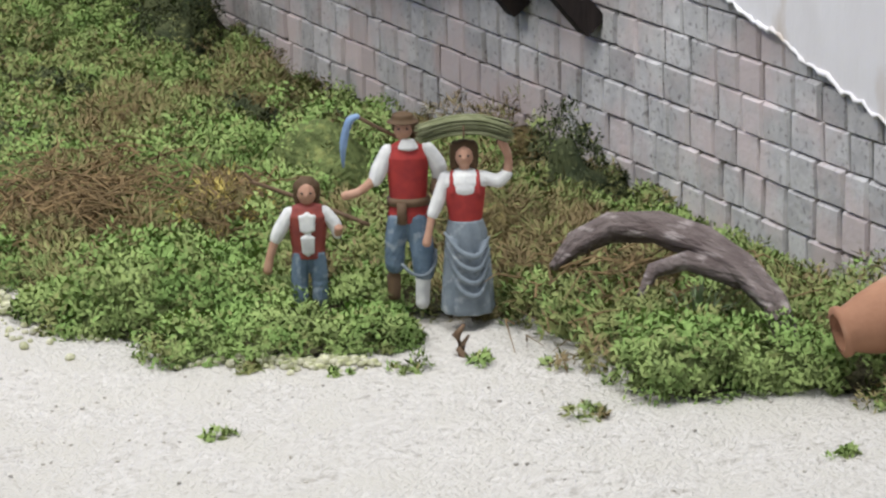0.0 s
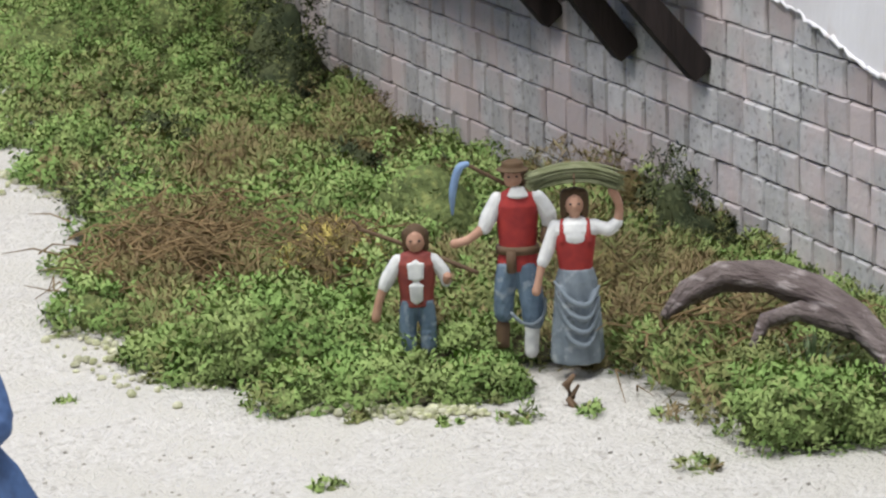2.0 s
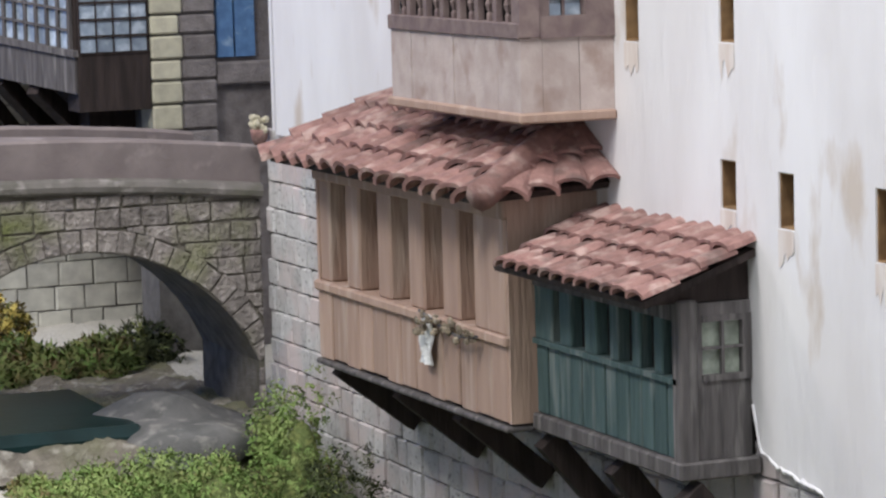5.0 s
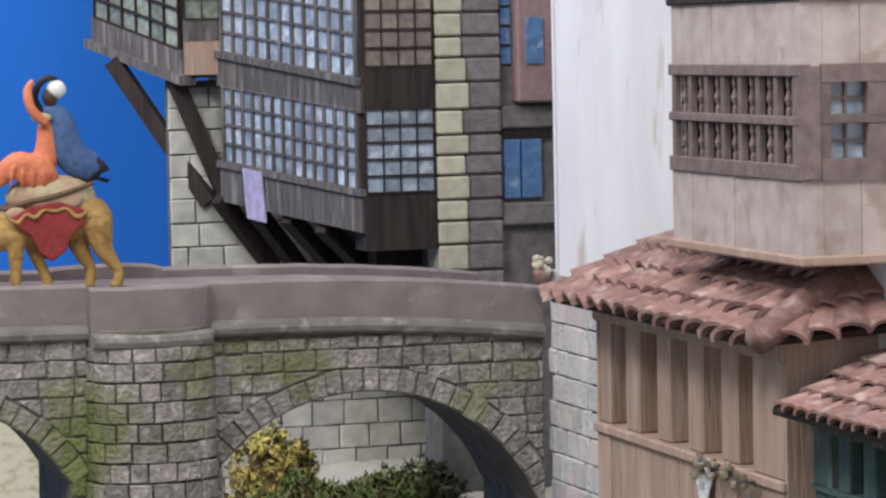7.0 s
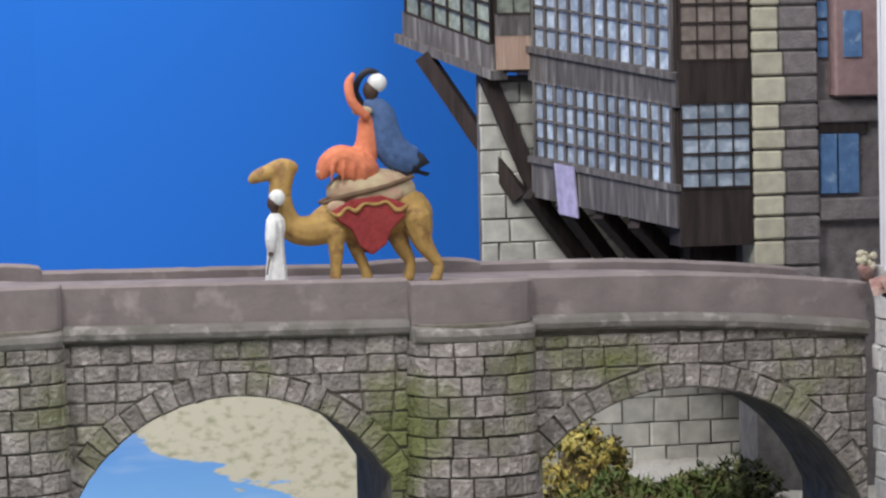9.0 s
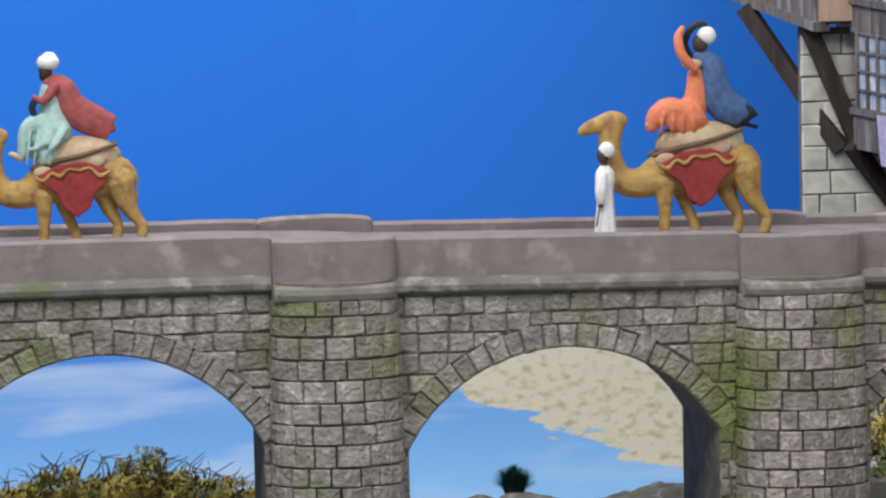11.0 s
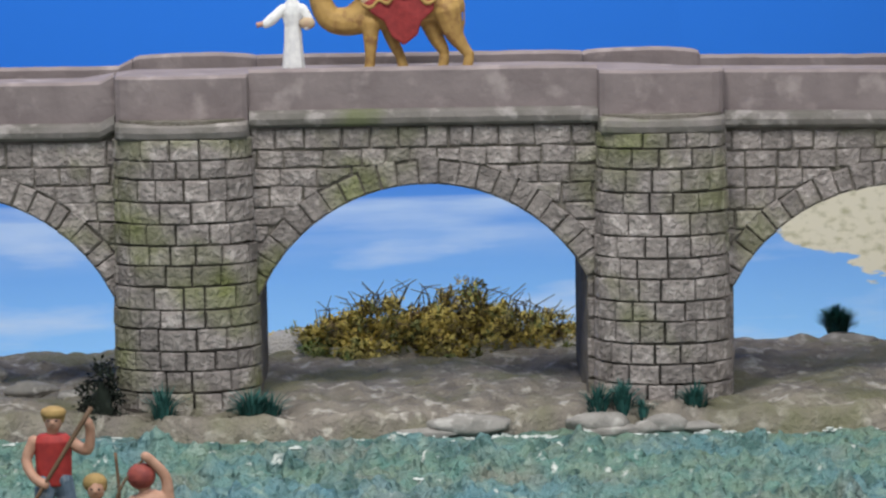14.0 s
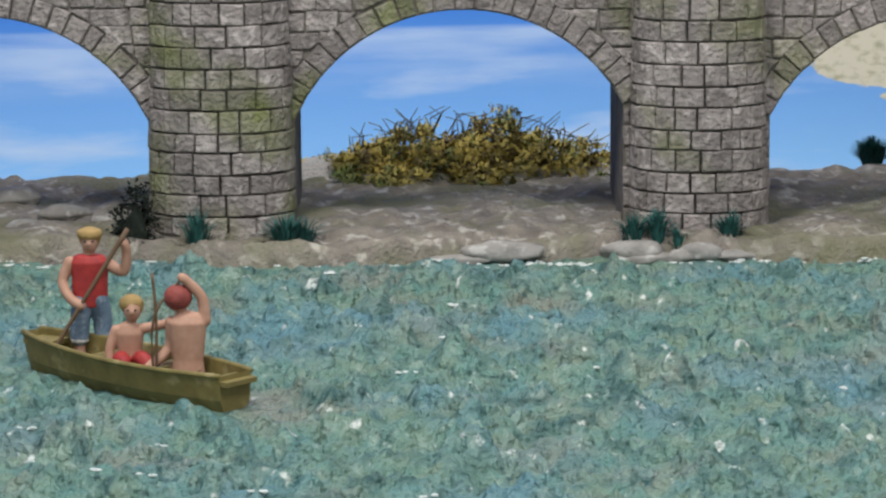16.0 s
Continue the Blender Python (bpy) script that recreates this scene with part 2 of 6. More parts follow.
def tube(bm, pts, radii, n=8, mi=0, cap=True):
    """A bent rod through points, with a radius at each."""
    rings = []
    pts = [Vector(p) for p in pts]
    for i, p in enumerate(pts):
        d = (pts[min(i + 1, len(pts) - 1)] - pts[max(i - 1, 0)]).normalized()
        q = d.to_track_quat("Z", "Y")
        r = radii[i] if isinstance(radii, (list, tuple)) else radii
        rx, ry = r if isinstance(r, tuple) else (r, r)
        rings.append([bm.verts.new(p + q @ Vector((rx * math.cos(2 * math.pi * k / n), ry * math.sin(2 * math.pi * k / n), 0))) for k in range(n)])
    for a, b in zip(rings, rings[1:]):
        for k in range(n):
            bm.faces.new((a[k], a[(k + 1) % n], b[(k + 1) % n], b[k])).material_index = mi
    if cap:
        bm.faces.new(rings[0][::-1]).material_index = mi
        bm.faces.new(rings[-1]).material_index = mi


def ball(bm, c, r, mi=0, seg=10, rings=7, m=None):
    """A round or oval lump."""
    r = r if isinstance(r, tuple) else (r, r, r)
    rows = []
    for j in range(1, rings):
        e = math.pi * j / rings - math.pi / 2
        rows.append([bm.verts.new((c[0] + r[0] * math.cos(e) * math.cos(2 * math.pi * i / seg), c[1] + r[1] * math.cos(e) * math.sin(2 * math.pi * i / seg), c[2] + r[2] * math.sin(e))) for i in range(seg)])
    lo, hi = bm.verts.new((c[0], c[1], c[2] - r[2])), bm.verts.new((c[0], c[1], c[2] + r[2]))
    for i in range(seg):
        j = (i + 1) % seg
        bm.faces.new((lo, rows[0][j], rows[0][i])).material_index = mi
        bm.faces.new((hi, rows[-1][i], rows[-1][j])).material_index = mi
        for a, b in zip(rows, rows[1:]):
            bm.faces.new((a[i], a[j], b[j], b[i])).material_index = mi


def lathe(bm, profile, c=(0, 0, 0), n=14, sx=1.0, sy=1.0, mi=0, wave=0.0, waves=7):
    """A turned solid from (radius, height) pairs; wave folds it like cloth."""
    rings = []
    for i, (r, z) in enumerate(profile):
        ring = []
        for k in range(n):
            a = 2 * math.pi * k / n
            rr = r * (1 + wave * math.sin(waves * a + 0.6 * i))
            ring.append(bm.verts.new((c[0] + rr * sx * math.cos(a), c[1] + rr * sy * math.sin(a), c[2] + z)))
        rings.append(ring)
    for a, b in zip(rings, rings[1:]):
        for k in range(n):
            bm.faces.new((a[k], a[(k + 1) % n], b[(k + 1) % n], b[k])).material_index = mi
    bm.faces.new(rings[0][::-1]).material_index = mi
    bm.faces.new(rings[-1]).material_index = mi


def smoothstep(a, b, x):
    t = min(1.0, max(0.0, (x - a) / (b - a)))
    return t * t * (3 - 2 * t)


def fract(x, y, z=0.0, octaves=4):
    return noise.fractal(Vector((x, y, z)), 1.0, 2.0, octaves)


def sheet(name, x0, x1, y0, y1, nx, ny, height, material, label, kind="structure"):
    """A height field over a rectangle of the plan."""
    xs, ys = np.linspace(x0, x1, nx), np.linspace(y0, y1, ny)
    co = [(x, y, height(x, y)) for y in ys for x in xs]
    fa = [(j * nx + i, j * nx + i + 1, (j + 1) * nx + i + 1, (j + 1) * nx + i) for j in range(ny - 1) for i in range(nx - 1)]
    me = bpy.data.meshes.new(name)
    me.from_pydata(co, [], fa)
    me.materials.append(material)
    me.shade_smooth()
    return tagged(new(name, me), label, name, kind=kind)


# ---- the ground, the river and the painted board ----
def bank_front(x):
    return 3.875 + 0.02 * math.sin(9 * x) + 0.02 * fract(4 * x, 3)


def sand_side(x, y):
    """1 on the sandy ground, 0 in the river."""
    return smoothstep(-0.03, 0.05, x - (0.52 + 0.16 * (y - 3.0) + 0.05 * fract(5 * x, 5 * y)))


WALL_FOOT = [(1.5, -0.055), (2.15, -0.075), (2.38, -0.080), (2.5, -0.070), (2.74, -0.085), (3.0, -0.120), (3.3, -0.115), (3.52, -0.090), (3.69, -0.045), (3.85, -0.01)]


def wall_dip(x, y):
    """How far the bank falls towards the foot of the house."""
    foot = float(np.interp(y, [p[0] for p in WALL_FOOT], [p[1] for p in WALL_FOOT]))
    near = 1.20 - 0.20 * smoothstep(2.0, 2.6, y)
    return foot * smoothstep(near, 1.41, x)


def ground_z(x, y):
    s = sand_side(x, y)
    z = -0.05 + 0.058 * s + s * (0.006 * fract(7 * x, 7 * y) + 0.0025 * fract(40 * x, 40 * y) + 0.0012 * fract(110 * x, 110 * y)) + wall_dip(x, y)
    b = smoothstep(-0.004, 0.012, y - bank_front(x))
    rise = 0.026 + 0.012 * fract(8 * x, 8 * y, 2) + 0.006 * fract(24 * x, 30 * y, 5) + 0.004 * fract(60 * x, 60 * y)
    z = z * (1 - b) + b * max(z, rise + 0.01 * s)
    end = smoothstep(4.42, 4.62, y) * (1 - smoothstep(1.08, 1.3, x))
    return z - 0.30 * end


def under(x, y):
    """The sheet lies lower where the muddy bank covers it."""
    return ground_z(x, y) - 0.035 * smoothstep(3.78, 3.84, y) * (1 - smoothstep(4.66, 4.74, y)) * (1 - smoothstep(1.38, 1.43, x))


sheet("ground", -1.6, 2.0, 1.2, 5.9, 260, 330, under, SAND, "pale sandy model ground with a muddy river bank")
bank = sheet("river_bank", -1.6, 1.44, 3.80, 4.75, 320, 120, lambda x, y: ground_z(x, y) + 0.003, MUD, "brown muddy river bank beneath the bridge")


def water_z(x, y):
    z = 0.006 * fract(7 * x, 6 * y) + 0.026 * max(0.0, fract(19 * x, 11 * y, 1.0) - 0.05) + 0.014 * fract(44 * x, 26 * y, 2.0) + 0.004 * fract(110 * x, 80 * y, 7.0)
    # the boat has pressed the plaster flat round its hull
    u = min(1.0, max(0.0, ((x + 0.470) * 0.224 - (y - 3.300) * 0.215) / 0.0964))
    calm = smoothstep(0.035, 0.075, math.hypot(x + 0.470 - 0.224 * u, y - 3.300 + 0.215 * u))
    shore = 1 - 0.7 * smoothstep(3.80, 3.86, y)
    return z * (0.25 + 0.75 * calm) * shore - 0.03 * sand_side(x, y)


sheet("water", -1.5, 0.9, 2.2, 3.92, 640, 520, water_z, WATER, "teal painted plaster river with choppy wavelets", "structure")

bm = bmesh.new()
cols = [(-4.0, 3.4), (-3.0, 4.9), (-1.6, 5.7), (0.5, 5.9), (2.6, 5.9), (4.5, 5.2)]
for (xa, ya), (xb, yb) in zip(cols, cols[1:]):
    vs = [bm.verts.new(p) for p in ((xa, ya, -0.6), (xb, yb, -0.6), (xb, yb, 2.4), (xa, ya, 2.4), (xa, ya + 0.02, -0.6), (xb, yb + 0.02, -0.6), (xb, yb + 0.02, 2.4), (xa, ya + 0.02, 2.4))]
    for f in ((0, 1, 2, 3), (7, 6, 5, 4)):
        bm.faces.new([vs[i] for i in f])
part("backdrop", bm, BLUE, None)
tagged(bpy.data.objects["backdrop"], "blue painted sky board behind the village", "backdrop", kind="structure")

floor = part("floor", boxes((-5, 5, -3, 6.5, -0.97, -0.95)), mat("room_floor", (0.22, 0.21, 0.20), 0.7, (0.17, 0.16, 0.155), 6, bump=0.2), None)
tagged(floor, "plain grey floor of the exhibition room", "floor", kind="structure")

# ---- the bridge ----
FRONT, REAR = 4.0, 4.26
PIERS = [(-0.995, -0.83), (-0.392, -0.224), (0.213, 0.372), (0.816, 0.977)]
ARCHES = [(-0.61, 0.296, 0.232), (-0.004, 0.300, 0.231), (0.590, 0.289, 0.231), (1.185, 0.2745, 0.262)]
END = 1.436


def deck_top(x):
    """Height of the parapet's top along the bridge."""
    if x < -0.392:
        return 0.435
    if x < -0.224:
        return 0.445
    if x < 0.3:
        return 0.447 - 0.004 * smoothstep(0.15, 0.3, x)
    if x < 1.05:
        return 0.439 - 0.011 * (x - 0.3) / 0.75
    return 0.428 - 0.024 * ((x - 1.05) / 0.39) ** 2


bridge = thing("stone_bridge", "weathered grey stone arch bridge with mossy joints", "bridge", at=(0.2, 4.13, 0))


def arch_z(i, x):
    c, crown, r = ARCHES[i]
    return crown - r + math.sqrt(max(0.0, r * r - (x - c) ** 2))


SPANS = [(-0.83, -0.392), (-0.224, 0.213), (0.372, 0.816), (0.977, END)]
JAMBS = [(-0.80, -0.400), (-0.216, 0.199), (0.384, 0.790), (0.990, 1.428)]
for i, ((xa, xb), (ja, jb)) in enumerate(zip(SPANS, JAMBS)):
    bm = bmesh.new()
    top = lambda x: deck_top(x) - 0.056
    xs = np.linspace(ja, jb, 25)
    prism(bm, [(x, arch_z(i, x)) for x in xs] + [(x, top(x)) for x in np.linspace(jb, ja, 9)], FRONT + 0.004, REAR - 0.004)
    prism(bm, [(xa, -0.02), (ja, -0.02), (ja, top(ja)), (xa, top(xa))], FRONT + 0.004, REAR - 0.004)
    prism(bm, [(jb, -0.02), (xb, -0.02), (xb, top(xb)), (jb, top(jb))], FRONT + 0.004, REAR - 0.004)
    part("spandrel", bm, JOINT, bridge)


def pier_plan(xa, xb, grow=0.0, n=14, depth=0.062):
    c, a = (xa + xb) / 2, (xb - xa) / 2 + grow
    return [(c - a * math.cos(math.pi * k / n), FRONT - (depth + grow) * math.sin(math.pi * k / n) ** 0.8) for k in range(n + 1)]


def pier_solid(bm, plan, z0, z1, back):
    plan = plan + [(plan[-1][0], back), (plan[0][0], back)]
    a = [bm.verts.new((x, y, z0)) for x, y in plan]
    b = [bm.verts.new((x, y, z1)) for x, y in plan]
    bm.faces.new(a[::-1]), bm.faces.new(b)
    for k in range(len(plan)):
        j = (k + 1) % len(plan)
        bm.faces.new((a[k], a[j], b[j], b[k]))


for xa, xb in PIERS:
    c = (xa + xb) / 2
    bm = bmesh.new()
    pier_solid(bm, pier_plan(xa, xb, -0.003), -0.02, deck_top(c) - 0.056, REAR - 0.002)
    pier = part("pier", bm, JOINT, bridge)
    bm = bmesh.new()
    pier_solid(bm, pier_plan(xa, xb, 0.012), -0.02, 0.030, FRONT + 0.06)
    bmesh.ops.bevel(bm, geom=[e for e in bm.edges if all(v.co.z > 0.02 for v in e.verts)], offset=0.008, segments=2, affect="EDGES")
    part("plinth", bm, STONE, bridge, "mossy stone footing")


def strip(bm, path, profile):
    """A moulding: profile of (outward, up) pairs carried along (x, y, z, nx, ny) stations."""
    rings = [[bm.verts.new((x + nx * o, y + ny * o, z + u)) for o, u in profile] for x, y, z, nx, ny in path]
    n = len(profile)
    for a, b in zip(rings, rings[1:]):
        for k in range(n):
            bm.faces.new((a[k], b[k], b[(k + 1) % n], a[(k + 1) % n]))
    bm.faces.new(rings[0]), bm.faces.new(rings[-1][::-1])


ROLL = [(-0.012, -0.001), (0.004, 0.0), (0.011, 0.004), (0.0135, 0.011), (0.011, 0.018), (0.003, 0.0215), (-0.012, 0.022)]
CAP = [(-0.03, 0.0), (0.0, 0.0), (0.001, 0.028), (0.0015, 0.049), (-0.003, 0.0525), (-0.026, 0.0525), (-0.03, 0.049)]
WALLP = [(-0.03, 0.0), (0.0, 0.0), (0.001, 0.03), (0.0015, 0.054), (-0.003, 0.0575), (-0.026, 0.0575), (-0.03, 0.054)]


def stations(xa, xb, n, y, lift):
    return [(x, y, deck_top(x) + lift + 0.0008 * fract(30 * x, y), 0, -1) for x in np.linspace(xa, xb, n)]


def pier_stations(xa, xb, y, lift, flip=1, depth=0.030):
    c, a = (xa + xb) / 2, (xb - xa) / 2
    out = []
    for k in range(15):
        t = math.pi * k / 14
        out.append((c - a * math.cos(t), y - flip * depth * math.sin(t) ** 0.5, deck_top(c) + lift + 0.0008 * fract(30 * t, y), 0, -1))
    return out


for side, y in ((1, FRONT), (-1, REAR + 0.03)):
    for xa, xb in SPANS:
        for name, prof, lift, m in (("cornice", ROLL, -0.072, CORNICE), ("parapet", CAP, -0.0520, PARAPET)):
            bm = bmesh.new()
            strip(bm, stations(xa, xb, 24, y, lift), prof)
            part(name, bm, m, bridge)
    for xa, xb in PIERS:
        for name, prof, lift, m, d in (("cornice", ROLL, -0.081, CORNICE, 0.052), ("parapet", WALLP, -0.0595 if side > 0 else -0.054, PARAPET, 0.03)):
            bm = bmesh.new()
            if side > 0:
                strip(bm, pier_stations(xa, xb, y, lift, 1, d), prof)
            else:
                st = pier_stations(xa, xb, y, lift, -1, 0.02)
                strip(bm, [(x, yy, z + 0.007 * math.sin(math.pi * i / 14) ** 0.6 - 0.005, a, b) for i, (x, yy, z, a, b) in enumerate(st)], prof)
            part(name, bm, m, bridge)
bm = bmesh.new()
xs = np.linspace(-1.2, END, 40)
a = [(bm.verts.new((x, FRONT + 0.02, deck_top(x) - 0.012)), bm.verts.new((x, REAR + 0.01, deck_top(x) - 0.012))) for x in xs]
for p, q in zip(a, a[1:]):
    bm.faces.new((p[0], q[0], q[1], p[1]))
for p, q in zip(a, a[1:]):
    w = [bm.verts.new(v.co - Vector((0, 0, 0.03))) for v in (p[0], q[0], q[1], p[1])]
    bm.faces.new(w[::-1])
part("deck", bm, PARAPET, bridge, "smooth earth-coloured roadway")

# ---- the house on the bank ----
WX = 1.44
house = thing("riverside_house", "white plastered house on an ashlar base with wooden galleries", "house", at=(1.7, 3.0, 0))
part("base_wall", boxes((WX + 0.006, 2.3, 1.5, 3.995, -0.24, 0.408)), PALE_JOINT, house, "pale grey ashlar base")


def plaster_foot(y):
    pts = [(1.4, -0.02), (1.75, 0.03), (2.08, 0.10), (2.21, 0.135), (2.31, 0.157), (2.35, 0.168), (2.57, 0.205), (2.60, 0.30), (2.9, 0.36), (2.95, 0.415), (4.0, 0.425)]
    z = float(np.interp(y, [p[0] for p in pts], [p[1] for p in pts]))
    return z + (0.005 * fract(30 * y, 0.5) if y < 2.6 else 0)


SLITS = [(2.611, 2.643, 0.433, 0.480), (2.498, 2.528, 0.424, 0.476), (2.322, 2.352, 0.41, 0.475), (2.815, 2.848, 0.585, 0.654), (2.610, 2.641, 0.591, 0.654)]
bm = bmesh.new()
cuts = sorted({round(v, 4) for s in SLITS for v in s[:2]} | {round(v, 4) for v in np.arange(1.5, 3.926, 0.012)})
for ya, yb in zip(cuts, cuts[1:]):
    mid = (ya + yb) / 2
    za, zb = plaster_foot(ya), plaster_foot(yb)
    zs = [None] + [v for s in sorted(SLITS, key=lambda q: q[2]) if s[0] < mid < s[1] for v in s[2:]] + [1.15]
    for k in range(0, len(zs), 2):
        lo = (za, zb) if zs[k] is None else (zs[k], zs[k])
        hi = zs[k + 1]
        v = [bm.verts.new(p) for p in ((WX - 0.006, ya, lo[0]), (WX - 0.006, yb, lo[1]), (WX - 0.006, yb, hi), (WX - 0.006, ya, hi),
                                       (WX + 0.045, ya, lo[0]), (WX + 0.045, yb, lo[1]), (WX + 0.045, yb, hi), (WX + 0.045, ya, hi))]
        for f in ((3, 2, 1, 0), (0, 1, 5, 4), (2, 3, 7, 6), (0, 4, 7, 3), (1, 2, 6, 5)):
            bm.faces.new([v[i] for i in f])
bmesh.ops.remove_doubles(bm, verts=bm.verts[:], dist=0.0002)
part("plaster_wall", bm, PLASTER, house, "white plaster with a ragged lower edge")
part("house_end", boxes((WX - 0.006, 2.3, 3.922, 3.936, 0.43, 1.15)), PLASTER, house)
part("wall_core", boxes((WX + 0.046, 2.29, 1.51, 3.92, 0.47, 1.14)), OCHRE, house)
for y0, y1, z0, z1 in SLITS:
    bm = boxes((WX + 0.03, WX + 0.045, y0 + 0.004, y1 - 0.002, z0 + 0.002, z1 - 0.002))
    slit = part("window_slit", bm, OCHRE, house, "narrow slit window with an ochre shutter")
    for a in ((y0, y0 + 0.002, z0, z1), (y1 - 0.002, y1, z0, z1), (y0 + 0.002, y1 - 0.002, z0, z0 + 0.002), (y0 + 0.002, y1 - 0.002, z1 - 0.002, z1)):
        part("lining", boxes((WX - 0.004, WX + 0.03, *a)), OCHRE, slit)
rl = random.Random(8)
bm = bmesh.new()
ys = np.arange(1.9, 2.585, 0.006)
tube(bm, [(WX - 0.006 + rl.uniform(-0.001, 0.001), y, plaster_foot(y) + 0.001 + rl.uniform(-0.002, 0.002)) for y in ys], [rl.uniform(0.001, 0.003) for y in ys], 7)
part("plaster_lip", bm, PLASTER, house, "crumbling plaster edge", smooth=True)
RUST = mat("rust_stain", (0.60, 0.51, 0.46), 0.9, (0.72, 0.67, 0.64), 60, bump=0.3, stretch=(1, 1, 0.2))
for y0, y1, z0, z1 in SLITS:
    bm = bmesh.new()
    n = 7
    top = [(y0 + (y1 - y0) * k / n, z0 - 0.001) for k in range(n + 1)]
    low = [(y, z0 - 0.012 - 0.03 * rl.random()) for y, z in top]
    vs = [bm.verts.new((WX - 0.0068, y, z)) for y, z in top] + [bm.verts.new((WX - 0.0068, y, z)) for y, z in low]
    for k in range(n):
        bm.faces.new((vs[k], vs[k + 1], vs[n + 2 + k], vs[n + 1 + k]))
    part("stain", bm, RUST, house, "brown rain stain")

# ---- roofs, galleries and struts of the riverside house ----
ORIEL_WOOD = mat("pale_oriel_boards", (0.47, 0.395, 0.37), 0.85, (0.39, 0.315, 0.29), 40, spots=(0.33, 0.25, 0.22), spot_scale=22, spot_amount=0.25, bump=0.3, island=0.06)
# Brown core behind the open bays, their dimness put into its colour.
BROWN_VOID = mat("dim_brown_interior", (0.17, 0.105, 0.065), 0.9, (0.12, 0.07, 0.045), 40, bump=0)
GLASS = mat("dull_pane", (0.33, 0.39, 0.47), 0.3, (0.23, 0.28, 0.35), 60, spots=(0.48, 0.54, 0.62), spot_scale=50, spot_amount=0.5, bump=0, island=0.3, spec=0.5)
GREENISH = mat("greenish_pane", (0.28, 0.31, 0.26), 0.25, (0.16, 0.18, 0.15), 90, bump=0, island=0.3, spec=0.5)
BLUE_PANE = mat("blue_shutter", (0.11, 0.22, 0.42), 0.6, (0.08, 0.16, 0.32), 70, spots=(0.25, 0.36, 0.52), spot_scale=50, spot_amount=0.3, bump=0.2)
CLOTH_WHITE = mat("white_cloth", (0.8, 0.8, 0.79), 0.9, bump=0.2)
CLOTH_LILAC = mat("lilac_cloth", (0.48, 0.44, 0.66), 0.9, bump=0.2)


def tile_mesh(length, radius):
    """A barrel tile: a tapered half round shell, x up the slope."""
    bm = bmesh.new()
    ends = []
    for x, r in ((0.0, radius), (length, radius * 0.82)):
        outer = [bm.verts.new((x, r * math.cos(math.pi * k / 6), r * 0.62 * math.sin(math.pi * k / 6))) for k in range(7)]
        inner = [bm.verts.new((x, 0.8 * r * math.cos(math.pi * k / 6), 0.46 * r * math.sin(math.pi * k / 6) - 0.001)) for k in range(7)]
        ends.append((outer, inner))
    (o0, i0), (o1, i1) = ends
    for k in range(6):
        bm.faces.new((o0[k], o0[k + 1], o1[k + 1], o1[k]))
        bm.faces.new((i0[k + 1], i0[k], i1[k], i1[k + 1]))
        bm.faces.new((o0[k + 1], o0[k], i0[k], i0[k + 1]))
    bmesh.ops.recalc_face_normals(bm, faces=bm.faces[:])
    return mesh_of("tile", bm, TILE)


def lay_tiles(roof, eave_a, eave_b, top_a, top_b, cols, rows):
    """Barrel tiles over the slope between an eave and a top line."""
    ea, eb, ta, tb = (Vector(v) for v in (eave_a, eave_b, top_a, top_b))
    w = (eb - ea).length / cols
    slope = ((ta + tb) / 2 - (ea + eb) / 2).length
    me = tile_mesh(slope / rows * 1.25, w * 0.56)
    rnd = random.Random(7)
    for c in range(cols):
        f = (c + 0.5) / cols
        e, t = ea.lerp(eb, f), ta.lerp(tb, f)
        up = (t - e).normalized()
        side = (eb - ea).normalized()
        nrm = side.cross(up)
        if nrm.z < 0:
            nrm = -nrm
        side = nrm.cross(up)
        for r in range(rows):
            p = e.lerp(t, r / rows) + nrm * (0.001 + 0.0012 * r + rnd.uniform(0, 0.0018)) + side * rnd.uniform(-0.0018, 0.0018)
            tilt = up + nrm * rnd.uniform(-0.09, -0.03) + side * rnd.uniform(-0.05, 0.05)
            x = tilt.normalized()
            y = nrm.cross(x).normalized()
            z = x.cross(y)
            ob = part("tile", me, None, roof)
            ob.matrix_local = Matrix((x, y, z)).transposed().to_4x4() @ Matrix.Translation((0, 0, 0))
            ob.matrix_local.translation = p
            m = Matrix((x, y, z)).transposed().to_4x4()
            m.translation = p
            ob.matrix_local = m


def slab(bm, a, b, c, d, t):
    up = [Vector(p) for p in (a, b, c, d)]
    n = (up[1] - up[0]).cross(up[3] - up[0]).normalized()
    if n.z < 0:
        n = -n
    top = [bm.verts.new(p) for p in up]
    low = [bm.verts.new(p - n * t) for p in up]
    bm.faces.new(top), bm.faces.new(low[::-1])
    for k in range(4):
        j = (k + 1) % 4
        bm.faces.new((top[k], low[k], low[j], top[j]))
    bmesh.ops.recalc_face_normals(bm, faces=bm.faces[:])


# lower brown gallery
G1 = 1.33
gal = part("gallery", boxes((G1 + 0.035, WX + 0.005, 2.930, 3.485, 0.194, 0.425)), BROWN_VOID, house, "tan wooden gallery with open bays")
OPEN = [(3.400, 3.455), (3.298, 3.356), (3.203, 3.259), (3.105, 3.160), (3.008, 3.060)]
posts = [(3.455, 3.49)] + [(a[1], b[0]) for a, b in zip(OPEN[1:], OPEN)] + [(2.925, 3.008)]
for y0, y1 in posts:
    part("post", boxes((G1 + (0.0 if y1 - y0 > 0.05 else 0.004), G1 + 0.034, y0, y1, 0.283, 0.412), bevel=0.0025), WOOD_TAN, gal)
